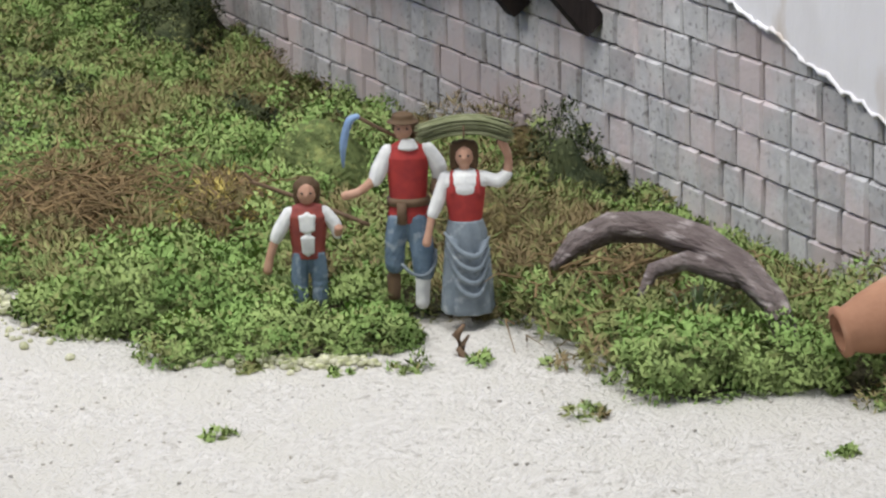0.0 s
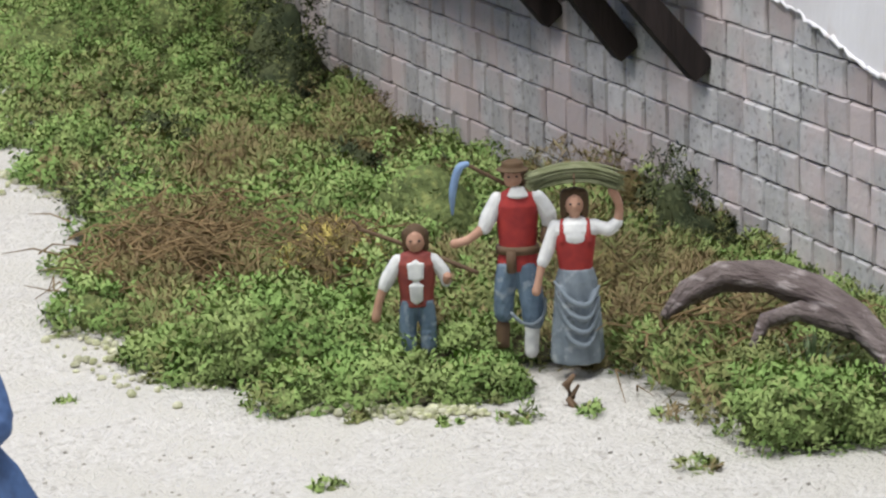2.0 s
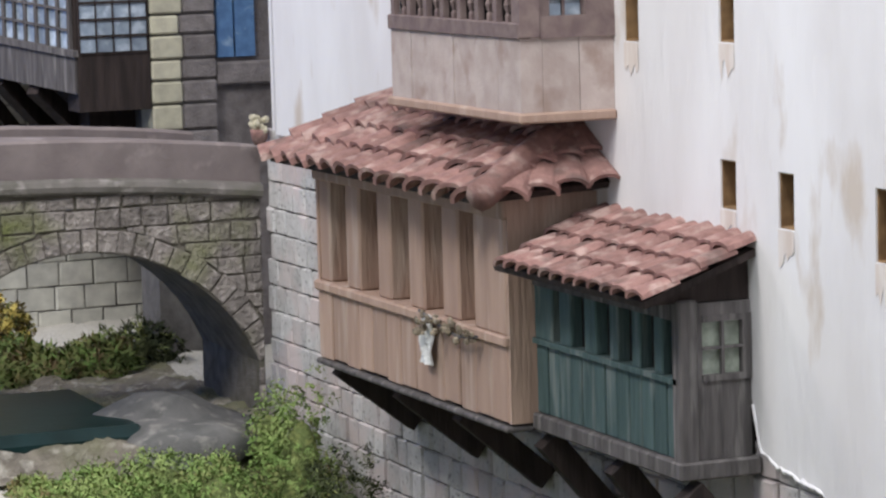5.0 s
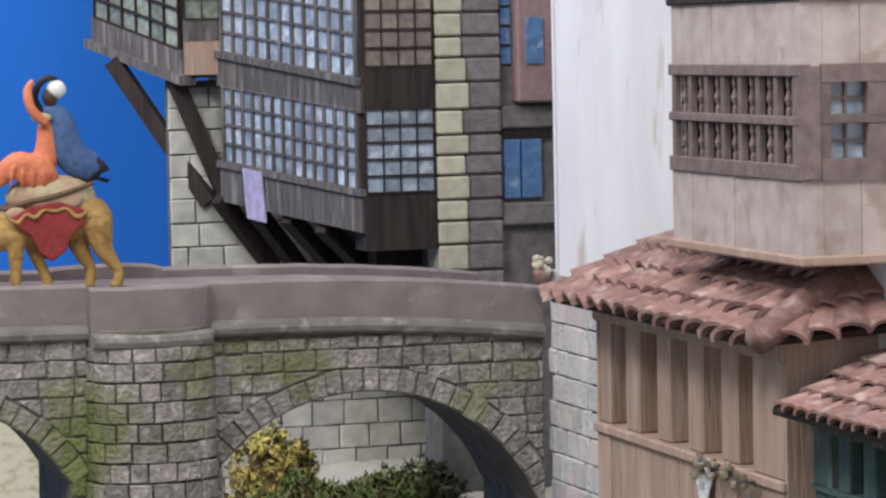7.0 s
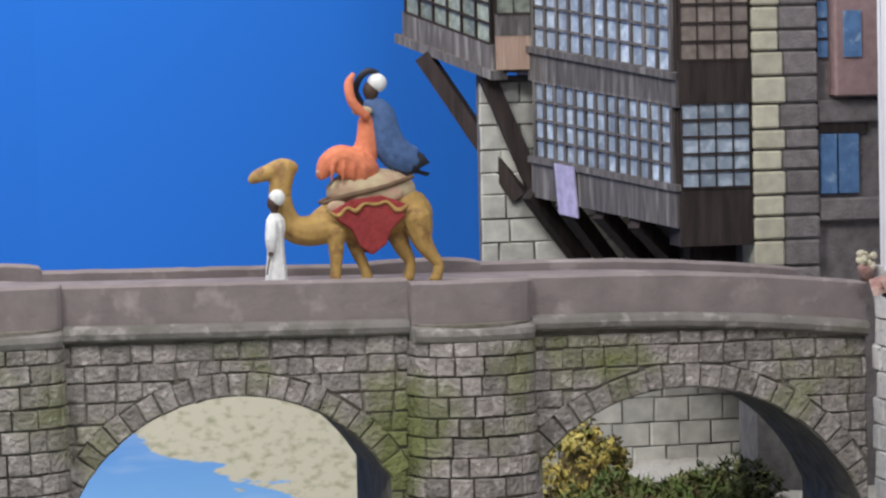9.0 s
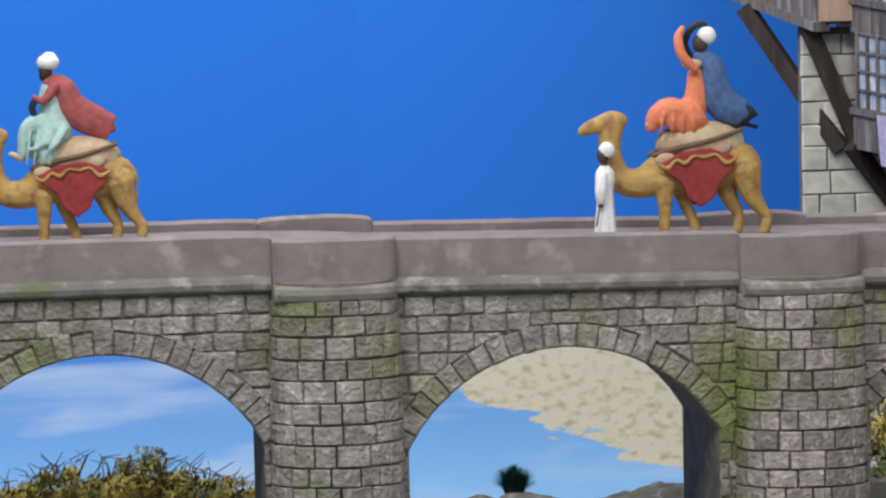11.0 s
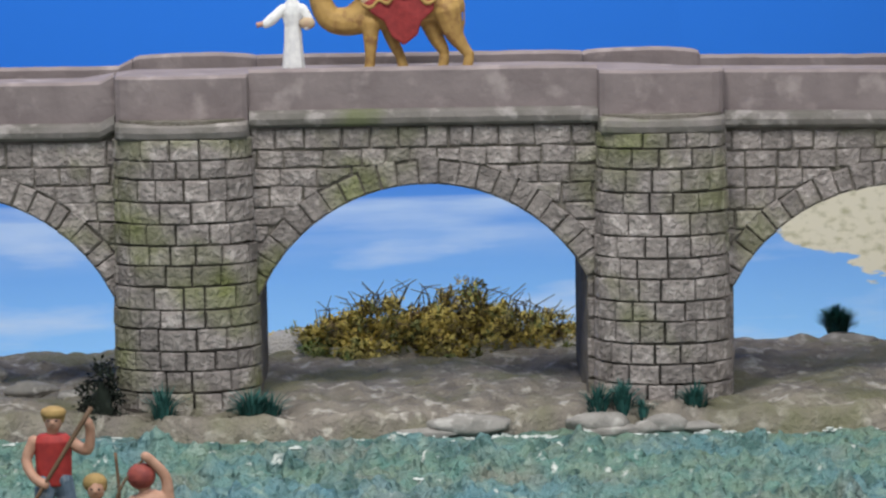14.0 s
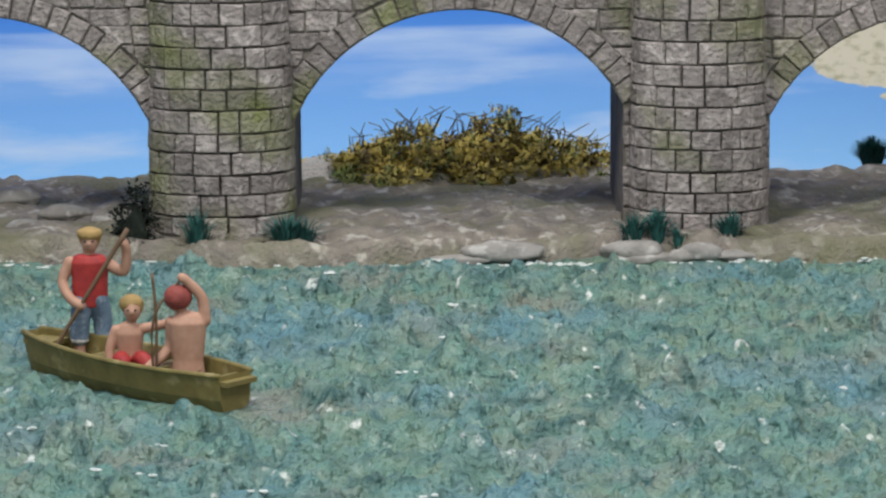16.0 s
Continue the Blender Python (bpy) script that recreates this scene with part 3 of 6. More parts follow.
part("rail", boxes((G1 - 0.004, G1 + 0.034, 2.922, 3.493, 0.272, 0.2835), bevel=0.002), WOOD_TAN, gal)
part("top_beam", boxes((G1 - 0.003, G1 + 0.036, 2.922, 3.493, 0.404, 0.428), bevel=0.002), WOOD_TAN, gal)
rnd = random.Random(3)
ys = np.linspace(2.925, 3.49, 14)
for y0, y1 in zip(ys, ys[1:]):
    part("board", boxes((G1 + rnd.uniform(0, 0.003), G1 + 0.034, y0 + 0.0012, y1 - 0.0012, 0.190 + rnd.uniform(0, 0.004), 0.2725), bevel=0.0015), WOOD_TAN, gal)
part("side_panel", boxes((G1 + 0.002, WX + 0.004, 2.921, 2.9295, 0.192, 0.428)), WOOD_TAN, gal)
part("side_panel", boxes((G1 + 0.002, WX + 0.004, 3.486, 3.493, 0.192, 0.428)), WOOD_TAN, gal)
part("floor_beam", boxes((G1 - 0.004, WX, 2.922, 3.493, 0.183, 0.1895), bevel=0.002), WOOD_GREY, gal)
roof = part("roof", bmesh.new(), WOOD_DARK, house, "terracotta barrel tile roof")
bm = bmesh.new()
slab(bm, (1.292, 2.90, 0.430), (1.292, 3.545, 0.430), (1.437, 3.50, 0.492), (1.437, 2.96, 0.492), 0.008)
slab(bm, (1.292, 2.90, 0.430), (1.437, 2.888, 0.440), (1.437, 2.962, 0.492), (1.436, 2.966, 0.492), 0.008)
roof.data = mesh_of("roof", bm, WOOD_DARK)
lay_tiles(roof, (1.280, 2.875, 0.428), (1.280, 3.555, 0.428), (1.43, 2.97, 0.493), (1.43, 3.50, 0.493), 15, 4)
lay_tiles(roof, (1.296, 2.872, 0.430), (1.436, 2.868, 0.440), (1.36, 2.945, 0.470), (1.436, 2.955, 0.492), 4, 2)
bm = bmesh.new()
tube(bm, [(1.282, 2.874, 0.434), (1.33, 2.905, 0.455), (1.38, 2.935, 0.477), (1.436, 2.965, 0.499)], 0.016, 8)
part("hip_tile", bm, TILE, roof, smooth=True)

# green glazed gallery
G2 = 1.36
gal2 = part("gallery", boxes((G2 + 0.02, WX + 0.005, 2.592, 2.915, 0.20, 0.352)), VOID_SHADE, house, "faded green glazed wooden gallery")
OPEN2 = [(2.857, 2.876), (2.797, 2.830), (2.739, 2.770), (2.689, 2.720), (2.641, 2.671), (2.597, 2.623)]
p2 = [(2.876, 2.918)] + [(a[1], b[0]) for a, b in zip(OPEN2[1:], OPEN2)]
for y0, y1 in p2:
    part("mullion", boxes((G2 - 0.001, G2 + 0.019, y0, y1, 0.281, 0.337), bevel=0.0015), GREEN_WOOD, gal2)
part("lintel", boxes((G2 - 0.003, G2 + 0.019, 2.588, 2.918, 0.336, 0.352)), WOOD_GREY, gal2)
part("sill", boxes((G2 - 0.004, G2 + 0.019, 2.588, 2.918, 0.276, 0.2815)), GREEN_WOOD, gal2)
ys = np.linspace(2.592, 2.918, 13)
for y0, y1 in zip(ys, ys[1:]):
    part("board", boxes((G2 + rnd.uniform(0, 0.0015), G2 + 0.019, y0 + 0.0008, y1 - 0.0008, 0.204, 0.2765), bevel=0.001), GREEN_WOOD, gal2)
# Panes take the inside's shade as their own colour.
for (y0, y1) in OPEN2:
    part("pane", boxes((G2 + 0.012, G2 + 0.0135, y0 - 0.001, y1 + 0.001, 0.281, 0.337)), VOID_SHADE, gal2, "window pane painted with the shade of the unlit inside")
part("corner_post", boxes((G2 - 0.004, G2 + 0.016, 2.580, 2.5975, 0.190, 0.356), bevel=0.002), WOOD_GREY, gal2)
part("floor_beam", boxes((G2 - 0.006, WX, 2.577, 2.918, 0.186, 0.2035), bevel=0.002), WOOD_GREY, gal2)
for z0, z1 in ((0.204, 0.278), (0.340, 0.352)):
    part("side_panel", boxes((G2 + 0.016, WX - 0.007, 2.585, 2.592, z0, z1)), WOOD_GREY, gal2)
part("side_panel", boxes((G2 + 0.016, 1.382, 2.585, 2.592, 0.278, 0.340)), WOOD_GREY, gal2)
part("side_panel", boxes((1.424, WX - 0.007, 2.583, 2.592, 0.278, 0.340)), WOOD_GREY, gal2)
wf = part("side_window", boxes((1.382, 1.424, 2.583, 2.591, 0.278, 0.284), (1.382, 1.424, 2.583, 2.591, 0.334, 0.340), (1.4015, 1.4045, 2.583, 2.588, 0.284, 0.334), (1.382, 1.424, 2.5835, 2.588, 0.308, 0.3105)), WOOD_GREY, gal2, "small cross-barred side window")
part("pane", boxes((1.383, 1.423, 2.5895, 2.5905, 0.284, 0.334)), GREENISH, wf, "dull greenish glass")
bm = bmesh.new()
prism(bm, [(G2 - 0.03, 0.353), (WX - 0.007, 0.353), (WX - 0.007, 0.402), (G2 - 0.03, 0.366)], 2.588, 2.594)
part("gable_board", bm, WOOD_DARK, gal2)
bm = bmesh.new()
slab(bm, (1.308, 2.555, 0.362), (1.308, 2.905, 0.362), (1.437, 2.905, 0.402), (1.437, 2.575, 0.402), 0.007)
roof2 = part("roof", bm, WOOD_DARK, house, "terracotta lean-to roof")
lay_tiles(roof2, (1.300, 2.545, 0.364), (1.300, 2.875, 0.364), (1.434, 2.570, 0.406), (1.434, 2.915, 0.406), 12, 4)

for y, foot in ((3.449, 0.110), (3.253, 0.107), (3.074, 0.102), (2.905, 0.091), (2.737, 0.084), (2.582, 0.092)):
    bm = bmesh.new()
    beam(bm, (1.436, y, foot), (1.343, y + 0.005, 0.183) if y > 2.93 else (1.366, y + 0.005, 0.176), 0.024, 0.026)
    part("strut", bm, WOOD_DARK, house, "dark timber strut")
    if y > 2.95:
        part("joist", boxes((1.372, 1.436, y - 0.011, y + 0.012, 0.163, 0.183)), WOOD_DARK, house)

# upper oriel
OX = 1.33
ori = part("oriel", boxes((OX + 0.010, WX + 0.005, 2.893, 3.222, 0.593, 0.703), (OX + 0.025, WX + 0.005, 2.893, 3.207, 0.512, 0.593), (OX + 0.025, WX + 0.005, 2.893, 3.207, 0.703, 1.12)), VOID_SHADE, house, "pale boarded oriel with a turned window screen")
def panels(z0, z1, n):
    ys = np.linspace(2.872, 3.228, n + 1)
    for y0, y1 in zip(ys, ys[1:]):
        part("panel", boxes((OX + rnd.uniform(0, 0.0015), OX + 0.024, y0 + 0.0005, y1 - 0.0005, z0, z1)), ORIEL_WOOD, ori)
    for x0, x1 in ((OX + 0.024, OX + 0.065), (OX + 0.065, WX - 0.006)):
        part("panel", boxes((x0 + 0.0004, x1 - 0.0004, 2.872 + rnd.uniform(0, 0.001), 2.892, z0, z1)), ORIEL_WOOD, ori)
panels(0.515, 0.592, 6)
panels(0.704, 0.770, 6)
panels(0.78, 1.12, 6)
part("base_board", boxes((OX - 0.004, WX - 0.006, 2.867, 3.232, 0.505, 0.5155), bevel=0.002), WOOD_TAN, ori)
part("base_board", boxes((OX - 0.004, WX - 0.006, 2.867, 3.232, 0.7695, 0.7805), bevel=0.002), WOOD_DARK, ori)
FR = mat("brown_grey_wood", (0.20, 0.15, 0.14), 0.85, (0.14, 0.10, 0.10), 60, bump=0.3, island=0.12)
for z0, z1 in ((0.590, 0.606), (0.645, 0.654), (0.694, 0.706)):
    part("rail", boxes((OX - 0.003, OX + 0.012, 2.871, 3.229, z0, z1), bevel=0.001), FR, ori)
ys = np.linspace(2.888, 3.22, 8)
for k, y in enumerate(ys):
    part("stile", boxes((OX, OX + 0.007, y - 0.005, y + 0.005, 0.606, 0.694)), FR, ori)
    if k < 7:
        for z0 in (0.606, 0.654):
            bm = bmesh.new()
            lathe(bm, [(0.0035, 0), (0.0035, 0.006), (0.002, 0.009), (0.005, 0.017), (0.002, 0.026), (0.0035, 0.031), (0.0035, 0.0395)], (OX + 0.005, y + 0.024, z0), 6)
            part("baluster", bm, FR, ori)
part("corner_stile", boxes((OX - 0.002, OX + 0.020, 2.868, 2.884, 0.592, 0.704)), FR, ori)
for z0, z1 in ((0.590, 0.612), (0.647, 0.656), (0.688, 0.706)):
    part("rail", boxes((OX + 0.021, WX - 0.006, 2.869, 2.892, z0, z1)), FR, ori)
for x0, x1 in ((1.351, 1.362), (1.402, 1.434)):
    part("stile", boxes((x0, x1, 2.870, 2.892, 0.61, 0.69)), FR, ori)
for z0, z1 in ((0.612, 0.647), (0.656, 0.688)):
    part("pane", boxes((1.362, 1.402, 2.884, 2.888, z0, z1)), GLASS, ori, "dull white pane")
    part("glazing_bar", boxes((1.3805, 1.3835, 2.880, 2.8835, z0, z1), (1.362, 1.402, 2.8805, 2.8835, (z0 + z1) / 2 - 0.0015, (z0 + z1) / 2 + 0.0015)), FR, ori)

# washing and a garland on the brown gallery
wash = thing("towel", "white towel hung from the gallery rail", "towel", at=(1.325, 3.13, 0.28))
bm = bmesh.new()
rows = []
for k in range(12):
    z = 0.284 - 0.005 * k
    rows.append([bm.verts.new((1.3225 + d + 0.0018 * math.sin(0.9 * k + 260 * y), y + 0.0006 * k, z)) for y, d in [(3.108 + 0.004 * j, -0.001) for j in range(9)] + [(3.140 - 0.004 * j, 0.001) for j in range(9)]])
for p, q in zip(rows, rows[1:]):
    for j in range(18):
        bm.faces.new((p[j], p[(j + 1) % 18], q[(j + 1) % 18], q[j]))
bm.faces.new(rows[0][::-1]), bm.faces.new(rows[-1])
bmesh.ops.recalc_face_normals(bm, faces=bm.faces[:])
part("cloth", bm, CLOTH_WHITE, wash)
gar = thing("garland", "dry leafy garland along the gallery rail", "garland", at=(1.32, 3.06, 0.28))
bm = bmesh.new()
tube(bm, [(1.322, 3.145, 0.286), (1.318, 3.08, 0.278), (1.318, 3.03, 0.272), (1.322, 2.985, 0.276)], 0.002, 5)
part("stem", bm, WOOD_GREY, gar)
bm = bmesh.new()
for k in range(46):
    y = rnd.uniform(2.985, 3.145)
    ball(bm, (1.317 + rnd.uniform(-0.006, 0.005), y, 0.277 + rnd.uniform(-0.012, 0.010)), (rnd.uniform(0.002, 0.005), rnd.uniform(0.002, 0.007), rnd.uniform(0.002, 0.005)), seg=5, rings=3)
part("leaves", bm, mat("dry_leaf", (0.32, 0.27, 0.20), 0.9, (0.15, 0.12, 0.09), 150, bump=0, island=0.4), gar)

pot = thing("flower_pot", "small clay pot with cream blossom at the bridge end", "flower pot", at=(1.427, 3.97, 0.408))
bm = bmesh.new()
lathe(bm, [(0.007, 0.0), (0.010, 0.006), (0.012, 0.016), (0.0125, 0.020), (0.010, 0.021)], (1.427, 3.97, 0.408), 14)
part("body", bm, TILE, pot, smooth=True)
bm = bmesh.new()
for k in range(26):
    ball(bm, (1.427 + rnd.uniform(-0.010, 0.010), 3.97 + rnd.uniform(-0.010, 0.010), 0.432 + rnd.uniform(-0.006, 0.014)), rnd.uniform(0.003, 0.006), seg=6, rings=4)
part("blossom", bm, mat("cream_blossom", (0.60, 0.55, 0.44), 0.9, (0.42, 0.38, 0.27), 150, bump=0.3, island=0.2), pot)

# ---- the tall glazed house behind the bridge ----
tall = thing("tall_house", "old tall house with dark glazed timber galleries", "house", at=(1.4, 4.9, 0))


def fbox(bm, p0, p1, u0, u1, v0, v1, d0, d1, drop=0.0):
    """A box on the face from p0 to p1: u along it (0 to 1), v up, d outward; drop lowers the far end."""
    p0, p1 = Vector((*p0, 0)), Vector((*p1, 0))
    along = p1 - p0
    out = Vector((along.y, -along.x, 0)).normalized()
    vs = [bm.verts.new(p0 + along * u + out * d + Vector((0, 0, v - drop * u))) for u in (u0, u1) for d in (d0, d1) for v in (v0, v1)]
    for f in ((0, 1, 3, 2), (4, 6, 7, 5), (0, 4, 5, 1), (2, 3, 7, 6), (0, 2, 6, 4), (1, 5, 7, 3)):
        bm.faces.new([vs[i] for i in f])
    bmesh.ops.recalc_face_normals(bm, faces=bm.faces[:])


def fpart(name, material, parent, *args, label="", **kw):
    bm = bmesh.new()
    fbox(bm, *args, **kw)
    return part(name, bm, material, parent, label)


def lattice(owner, p0, p1, v0, v1, cols, rows, drop, bar, u0=0.03, u1=0.97, glass=GLASS):
    for k in range(cols + 1):
        u = u0 + (u1 - u0) * k / cols
        fpart("glazing_bar", bar, owner, p0, p1, u - 0.008, u + 0.008, v0, v1, 0.0, 0.006, drop=drop)
    for k in range(rows + 1):
        v = v0 + (v1 - v0) * k / rows
        fpart("glazing_bar", bar, owner, p0, p1, u0, u1, v - 0.0018, v + 0.0018, 0.0, 0.0065, drop=drop)
    for i in range(cols):
        for j in range(rows):
            bm = bmesh.new()
            fbox(bm, p0, p1, u0 + (u1 - u0) * i / cols, u0 + (u1 - u0) * (i + 1) / cols, v0 + (v1 - v0) * j / rows, v0 + (v1 - v0) * (j + 1) / rows, -0.002, 0.002, drop)
            part("pane", bm, glass, owner)


PA, PB, PC, PD, PE, PF, PG = (1.060, 5.20), (1.168, 5.0), (1.228, 5.0), (1.356, 4.60), (1.470, 4.60), (1.577, 4.60), (1.75, 4.63)
bm = bmesh.new()
for a, b, z0, z1, dr in ((PA, PB, 0.745, 1.3, 0.06), (PB, PC, 0.685, 1.3, 0), (PC, PD, 0.486, 1.3, 0.036), (PD, PE, 0.42, 1.3, 0)):
    fbox(bm, a, b, 0, 1, z0, z1, -0.06, -0.001, dr)
part("core", bm, WOOD_DARK, tall)
part("rear_wall", boxes((1.32, 2.2, 5.09, 5.5, 0.3, 1.3), (1.40, 2.2, 4.70, 5.06, 0.3, 1.3)), WOOD_DARK, tall)
gA = fpart("gallery", WOOD_GREY, tall, PA, PB, 0, 1, 0.745, 0.79, -0.001, 0.006, drop=0.06, label="grey timber upper gallery")
fpart("beam", WOOD_GREY, gA, PA, PB, -0.05, 1.02, 0.735, 0.750, -0.02, 0.014, drop=0.06)
fpart("side_board", WOOD_TAN, gA, PB, PC, 0, 1, 0.69, 0.745, -0.001, 0.004)
fpart("side_board", WOOD_GREY, gA, PB, PC, 0, 1, 0.745, 0.78, -0.001, 0.005)
lattice(gA, PA, PB, 0.79, 0.95, 6, 5, 0.06, WOOD_DARK, glass=GREENISH)
lattice(gA, PB, PC, 0.78, 0.95, 2, 5, 0, WOOD_DARK, glass=GREENISH)
gB = fpart("gallery", WOOD_GREY, tall, PC, PD, 0, 1, 0.484, 0.548, -0.001, 0.005, drop=0.036, label="grey glazed timber gallery in two storeys")
fpart("beam", WOOD_GREY, gB, PC, PD, -0.01, 1.01, 0.672, 0.725, -0.001, 0.006, drop=0.042)
fpart("beam", WOOD_GREY, gB, PC, PD, -0.01, 1.01, 0.718, 0.728, 0.0, 0.012, drop=0.046)
fpart("beam", WOOD_GREY, gB, PC, PD, -0.01, 1.01, 0.540, 0.550, 0.0, 0.010, drop=0.036)
lattice(gB, PC, PD, 0.550, 0.672, 13, 4, 0.038, WOOD_GREY)
lattice(gB, PC, PD, 0.728, 0.86, 11, 4, 0.046, WOOD_GREY)
gC = fpart("gallery_end", WOOD_DARK, tall, PD, PE, 0, 1, 0.42, 0.508, -0.001, 0.004, label="dark brown gallery end with barred windows")
fpart("beam", WOOD_DARK, gC, PD, PE, 0, 1, 0.636, 0.70, -0.001, 0.005)
lattice(gC, PD, PE, 0.508, 0.636, 4, 5, 0, WOOD_DARK)
lattice(gC, PD, PE, 0.70, 0.84, 4, 5, 0, WOOD_DARK, glass=mat("brownish_pane", (0.30, 0.25, 0.22), 0.4, (0.2, 0.16, 0.14), 60, bump=0, island=0.3))
rnd = random.Random(11)
quoin = part("corner_pillar", boxes((PE[0] + 0.004, PF[0] - 0.004, 4.606, 4.70, -0.1, 1.3)), PALE_JOINT, tall, "cream stone corner pillar")
CREAM = mat("cream_stone", (0.52, 0.49, 0.38), 0.9, (0.42, 0.39, 0.31), 60, bump=0.4, island=0.12)
z = 0.35
while z < 1.0:
    h = rnd.uniform(0.03, 0.042)
    xm = PE[0] + 0.050 + rnd.uniform(-0.006, 0.006)
    part("block", boxes((PE[0] + 0.001, xm - 0.001, 4.594, 4.66, z, z + h - 0.003), bevel=0.003), CREAM, quoin)
    part("block", boxes((xm + 0.001, PF[0], 4.599, 4.66, z, z + h - 0.003), bevel=0.003), DUSK_STONE, quoin)
    z += h
wing = part("side_wing", boxes((1.578, 2.2, 4.622, 4.8, -0.1, 1.3)), DUSK_STONE, tall, "dusky stone wing with blue shutters")
for z0, z1 in ((0.45, 0.485), (0.60, 0.635)):
    part("sill_course", boxes((1.578, 1.75, 4.606, 4.63, z0, z1), bevel=0.003), DUSK_STONE, wing)
part("lintel", boxes((1.58, 1.66, 4.612, 4.63, 0.585, 0.60)), WOOD_DARK, wing)
for x0, x1 in ((1.583, 1.610), (1.613, 1.645)):
    part("shutter", boxes((x0, x1, 4.612, 4.628, 0.492, 0.583), bevel=0.001), BLUE_PANE, wing)
part("bay", boxes((1.600, 1.72, 4.585, 4.63, 0.64, 1.2), bevel=0.003), mat("dusky_pink_boards", (0.33, 0.22, 0.22), 0.85, (0.26, 0.17, 0.17), 60, bump=0.3), wing, "dusky pink bay")
part("bay_shutter", boxes((1.613, 1.64, 4.580, 4.586, 0.70, 0.77)), BLUE_PANE, wing)
for k in range(4):
    part("bay_pane", boxes((1.582, 1.598, 4.614, 4.624, 0.70 + 0.03 * k, 0.725 + 0.03 * k)), BLUE_PANE, wing)
base = part("base_wall", boxes((1.151, 2.2, 5.06, 5.075, -0.4, 0.68)), PALE_JOINT, tall, "pale stone base wall")
for a, b in (((1.078, 5.14, 0.715), (1.215, 5.045, 0.480)), ((1.152, 5.035, 0.700), (1.250, 5.035, 0.465)), ((1.22, 5.0, 0.49), (1.32, 5.05, 0.37)), ((1.255, 4.92, 0.48), (1.36, 5.0, 0.36)), ((1.29, 4.82, 0.465), (1.40, 4.9, 0.36)), ((1.32, 4.72, 0.455), (1.43, 4.8, 0.36))):
    bm = bmesh.new()
    beam(bm, a, b, 0.022, 0.026)
    part("strut", bm, WOOD_DARK, tall, "black timber strut")
sheetc = thing("washing", "lilac cloth hung from the glazed gallery", "cloth", at=(1.27, 4.86, 0.5))
bm = bmesh.new()
fbox(bm, PC, PD, 0.20, 0.335, 0.466, 0.547, 0.011, 0.014, 0.036)
for v in bm.verts:
    v.co.x += 0.006 * (v.co.z < 0.5)
part("cloth", bm, CLOTH_LILAC, sheetc)

# ---- painted clay figures, each one plain mesh ----
SKIN = mat("figure_flesh", (0.46, 0.27, 0.19), 0.6, (0.40, 0.22, 0.15), 120, bump=0)
DARKSKIN = mat("figure_dark_brown", (0.07, 0.04, 0.03), 0.6, bump=0)
HAIR = mat("figure_brown", (0.10, 0.06, 0.03), 0.7, bump=0.2)
BLOND = mat("figure_blond", (0.36, 0.24, 0.09), 0.7, bump=0.3)
RED = mat("figure_red", (0.38, 0.04, 0.035), 0.6, (0.28, 0.03, 0.03), 120, bump=0.2)
BRICKRED = mat("figure_brick_red", (0.28, 0.065, 0.05), 0.65, (0.2, 0.045, 0.04), 120, bump=0.2)
DENIM = mat("figure_blue_grey", (0.15, 0.21, 0.28), 0.7, (0.10, 0.15, 0.21), 120, spots=(0.27, 0.32, 0.37), spot_scale=110, spot_amount=0.3, bump=0.2)
SKIRT = mat("figure_grey_blue", (0.20, 0.235, 0.265), 0.7, (0.145, 0.175, 0.205), 100, spots=(0.32, 0.35, 0.37), spot_scale=90, spot_amount=0.3, bump=0.2)
WHITE = mat("figure_white", (0.72, 0.72, 0.70), 0.7, (0.60, 0.60, 0.60), 140, bump=0.2)
LEATHER = mat("figure_leather", (0.16, 0.10, 0.06), 0.7, bump=0.2)
CAMEL = mat("figure_camel", (0.42, 0.265, 0.085), 0.65, (0.33, 0.20, 0.065), 90, spots=(0.24, 0.13, 0.05), spot_scale=45, spot_amount=0.25, bump=0.3)
RUG = mat("figure_rug", (0.30, 0.04, 0.04), 0.75, (0.22, 0.03, 0.03), 150, bump=0.3)
SADDLE = mat("figure_saddle", (0.46, 0.38, 0.24), 0.7, (0.38, 0.24, 0.17), 60, bump=0.3)
TEAL = mat("figure_pale_teal", (0.36, 0.50, 0.47), 0.7, (0.28, 0.42, 0.40), 120, bump=0.2)
CAPE = mat("figure_cape_red", (0.34, 0.085, 0.08), 0.7, (0.25, 0.06, 0.06), 100, bump=0.2)
ORANGE = mat("figure_orange", (0.62, 0.20, 0.10), 0.7, (0.52, 0.15, 0.08), 110, bump=0.2)
NAVY = mat("figure_blue", (0.07, 0.13, 0.28), 0.7, (0.05, 0.09, 0.2), 110, bump=0.2)
BLACK = mat("figure_black", (0.025, 0.025, 0.03), 0.6, bump=0)
STEEL = mat("figure_steel_blue", (0.22, 0.33, 0.52), 0.4, bump=0)
TWIG = mat("figure_twig", (0.20, 0.21, 0.12), 0.8, (0.13, 0.14, 0.07), 120, bump=0.2, island=0.3)
OLIVE = mat("figure_boat_olive", (0.20, 0.16, 0.055), 0.6, (0.15, 0.12, 0.04), 60, spots=(0.27, 0.22, 0.10), spot_scale=50, spot_amount=0.2, bump=0.2)
PALETTE = [SKIN, HAIR, RED, DENIM, WHITE, SKIRT, LEATHER, BRICKRED, STEEL, TWIG, CAMEL, RUG, SADDLE, TEAL, CAPE, ORANGE, NAVY, BLACK, DARKSKIN, BLOND]
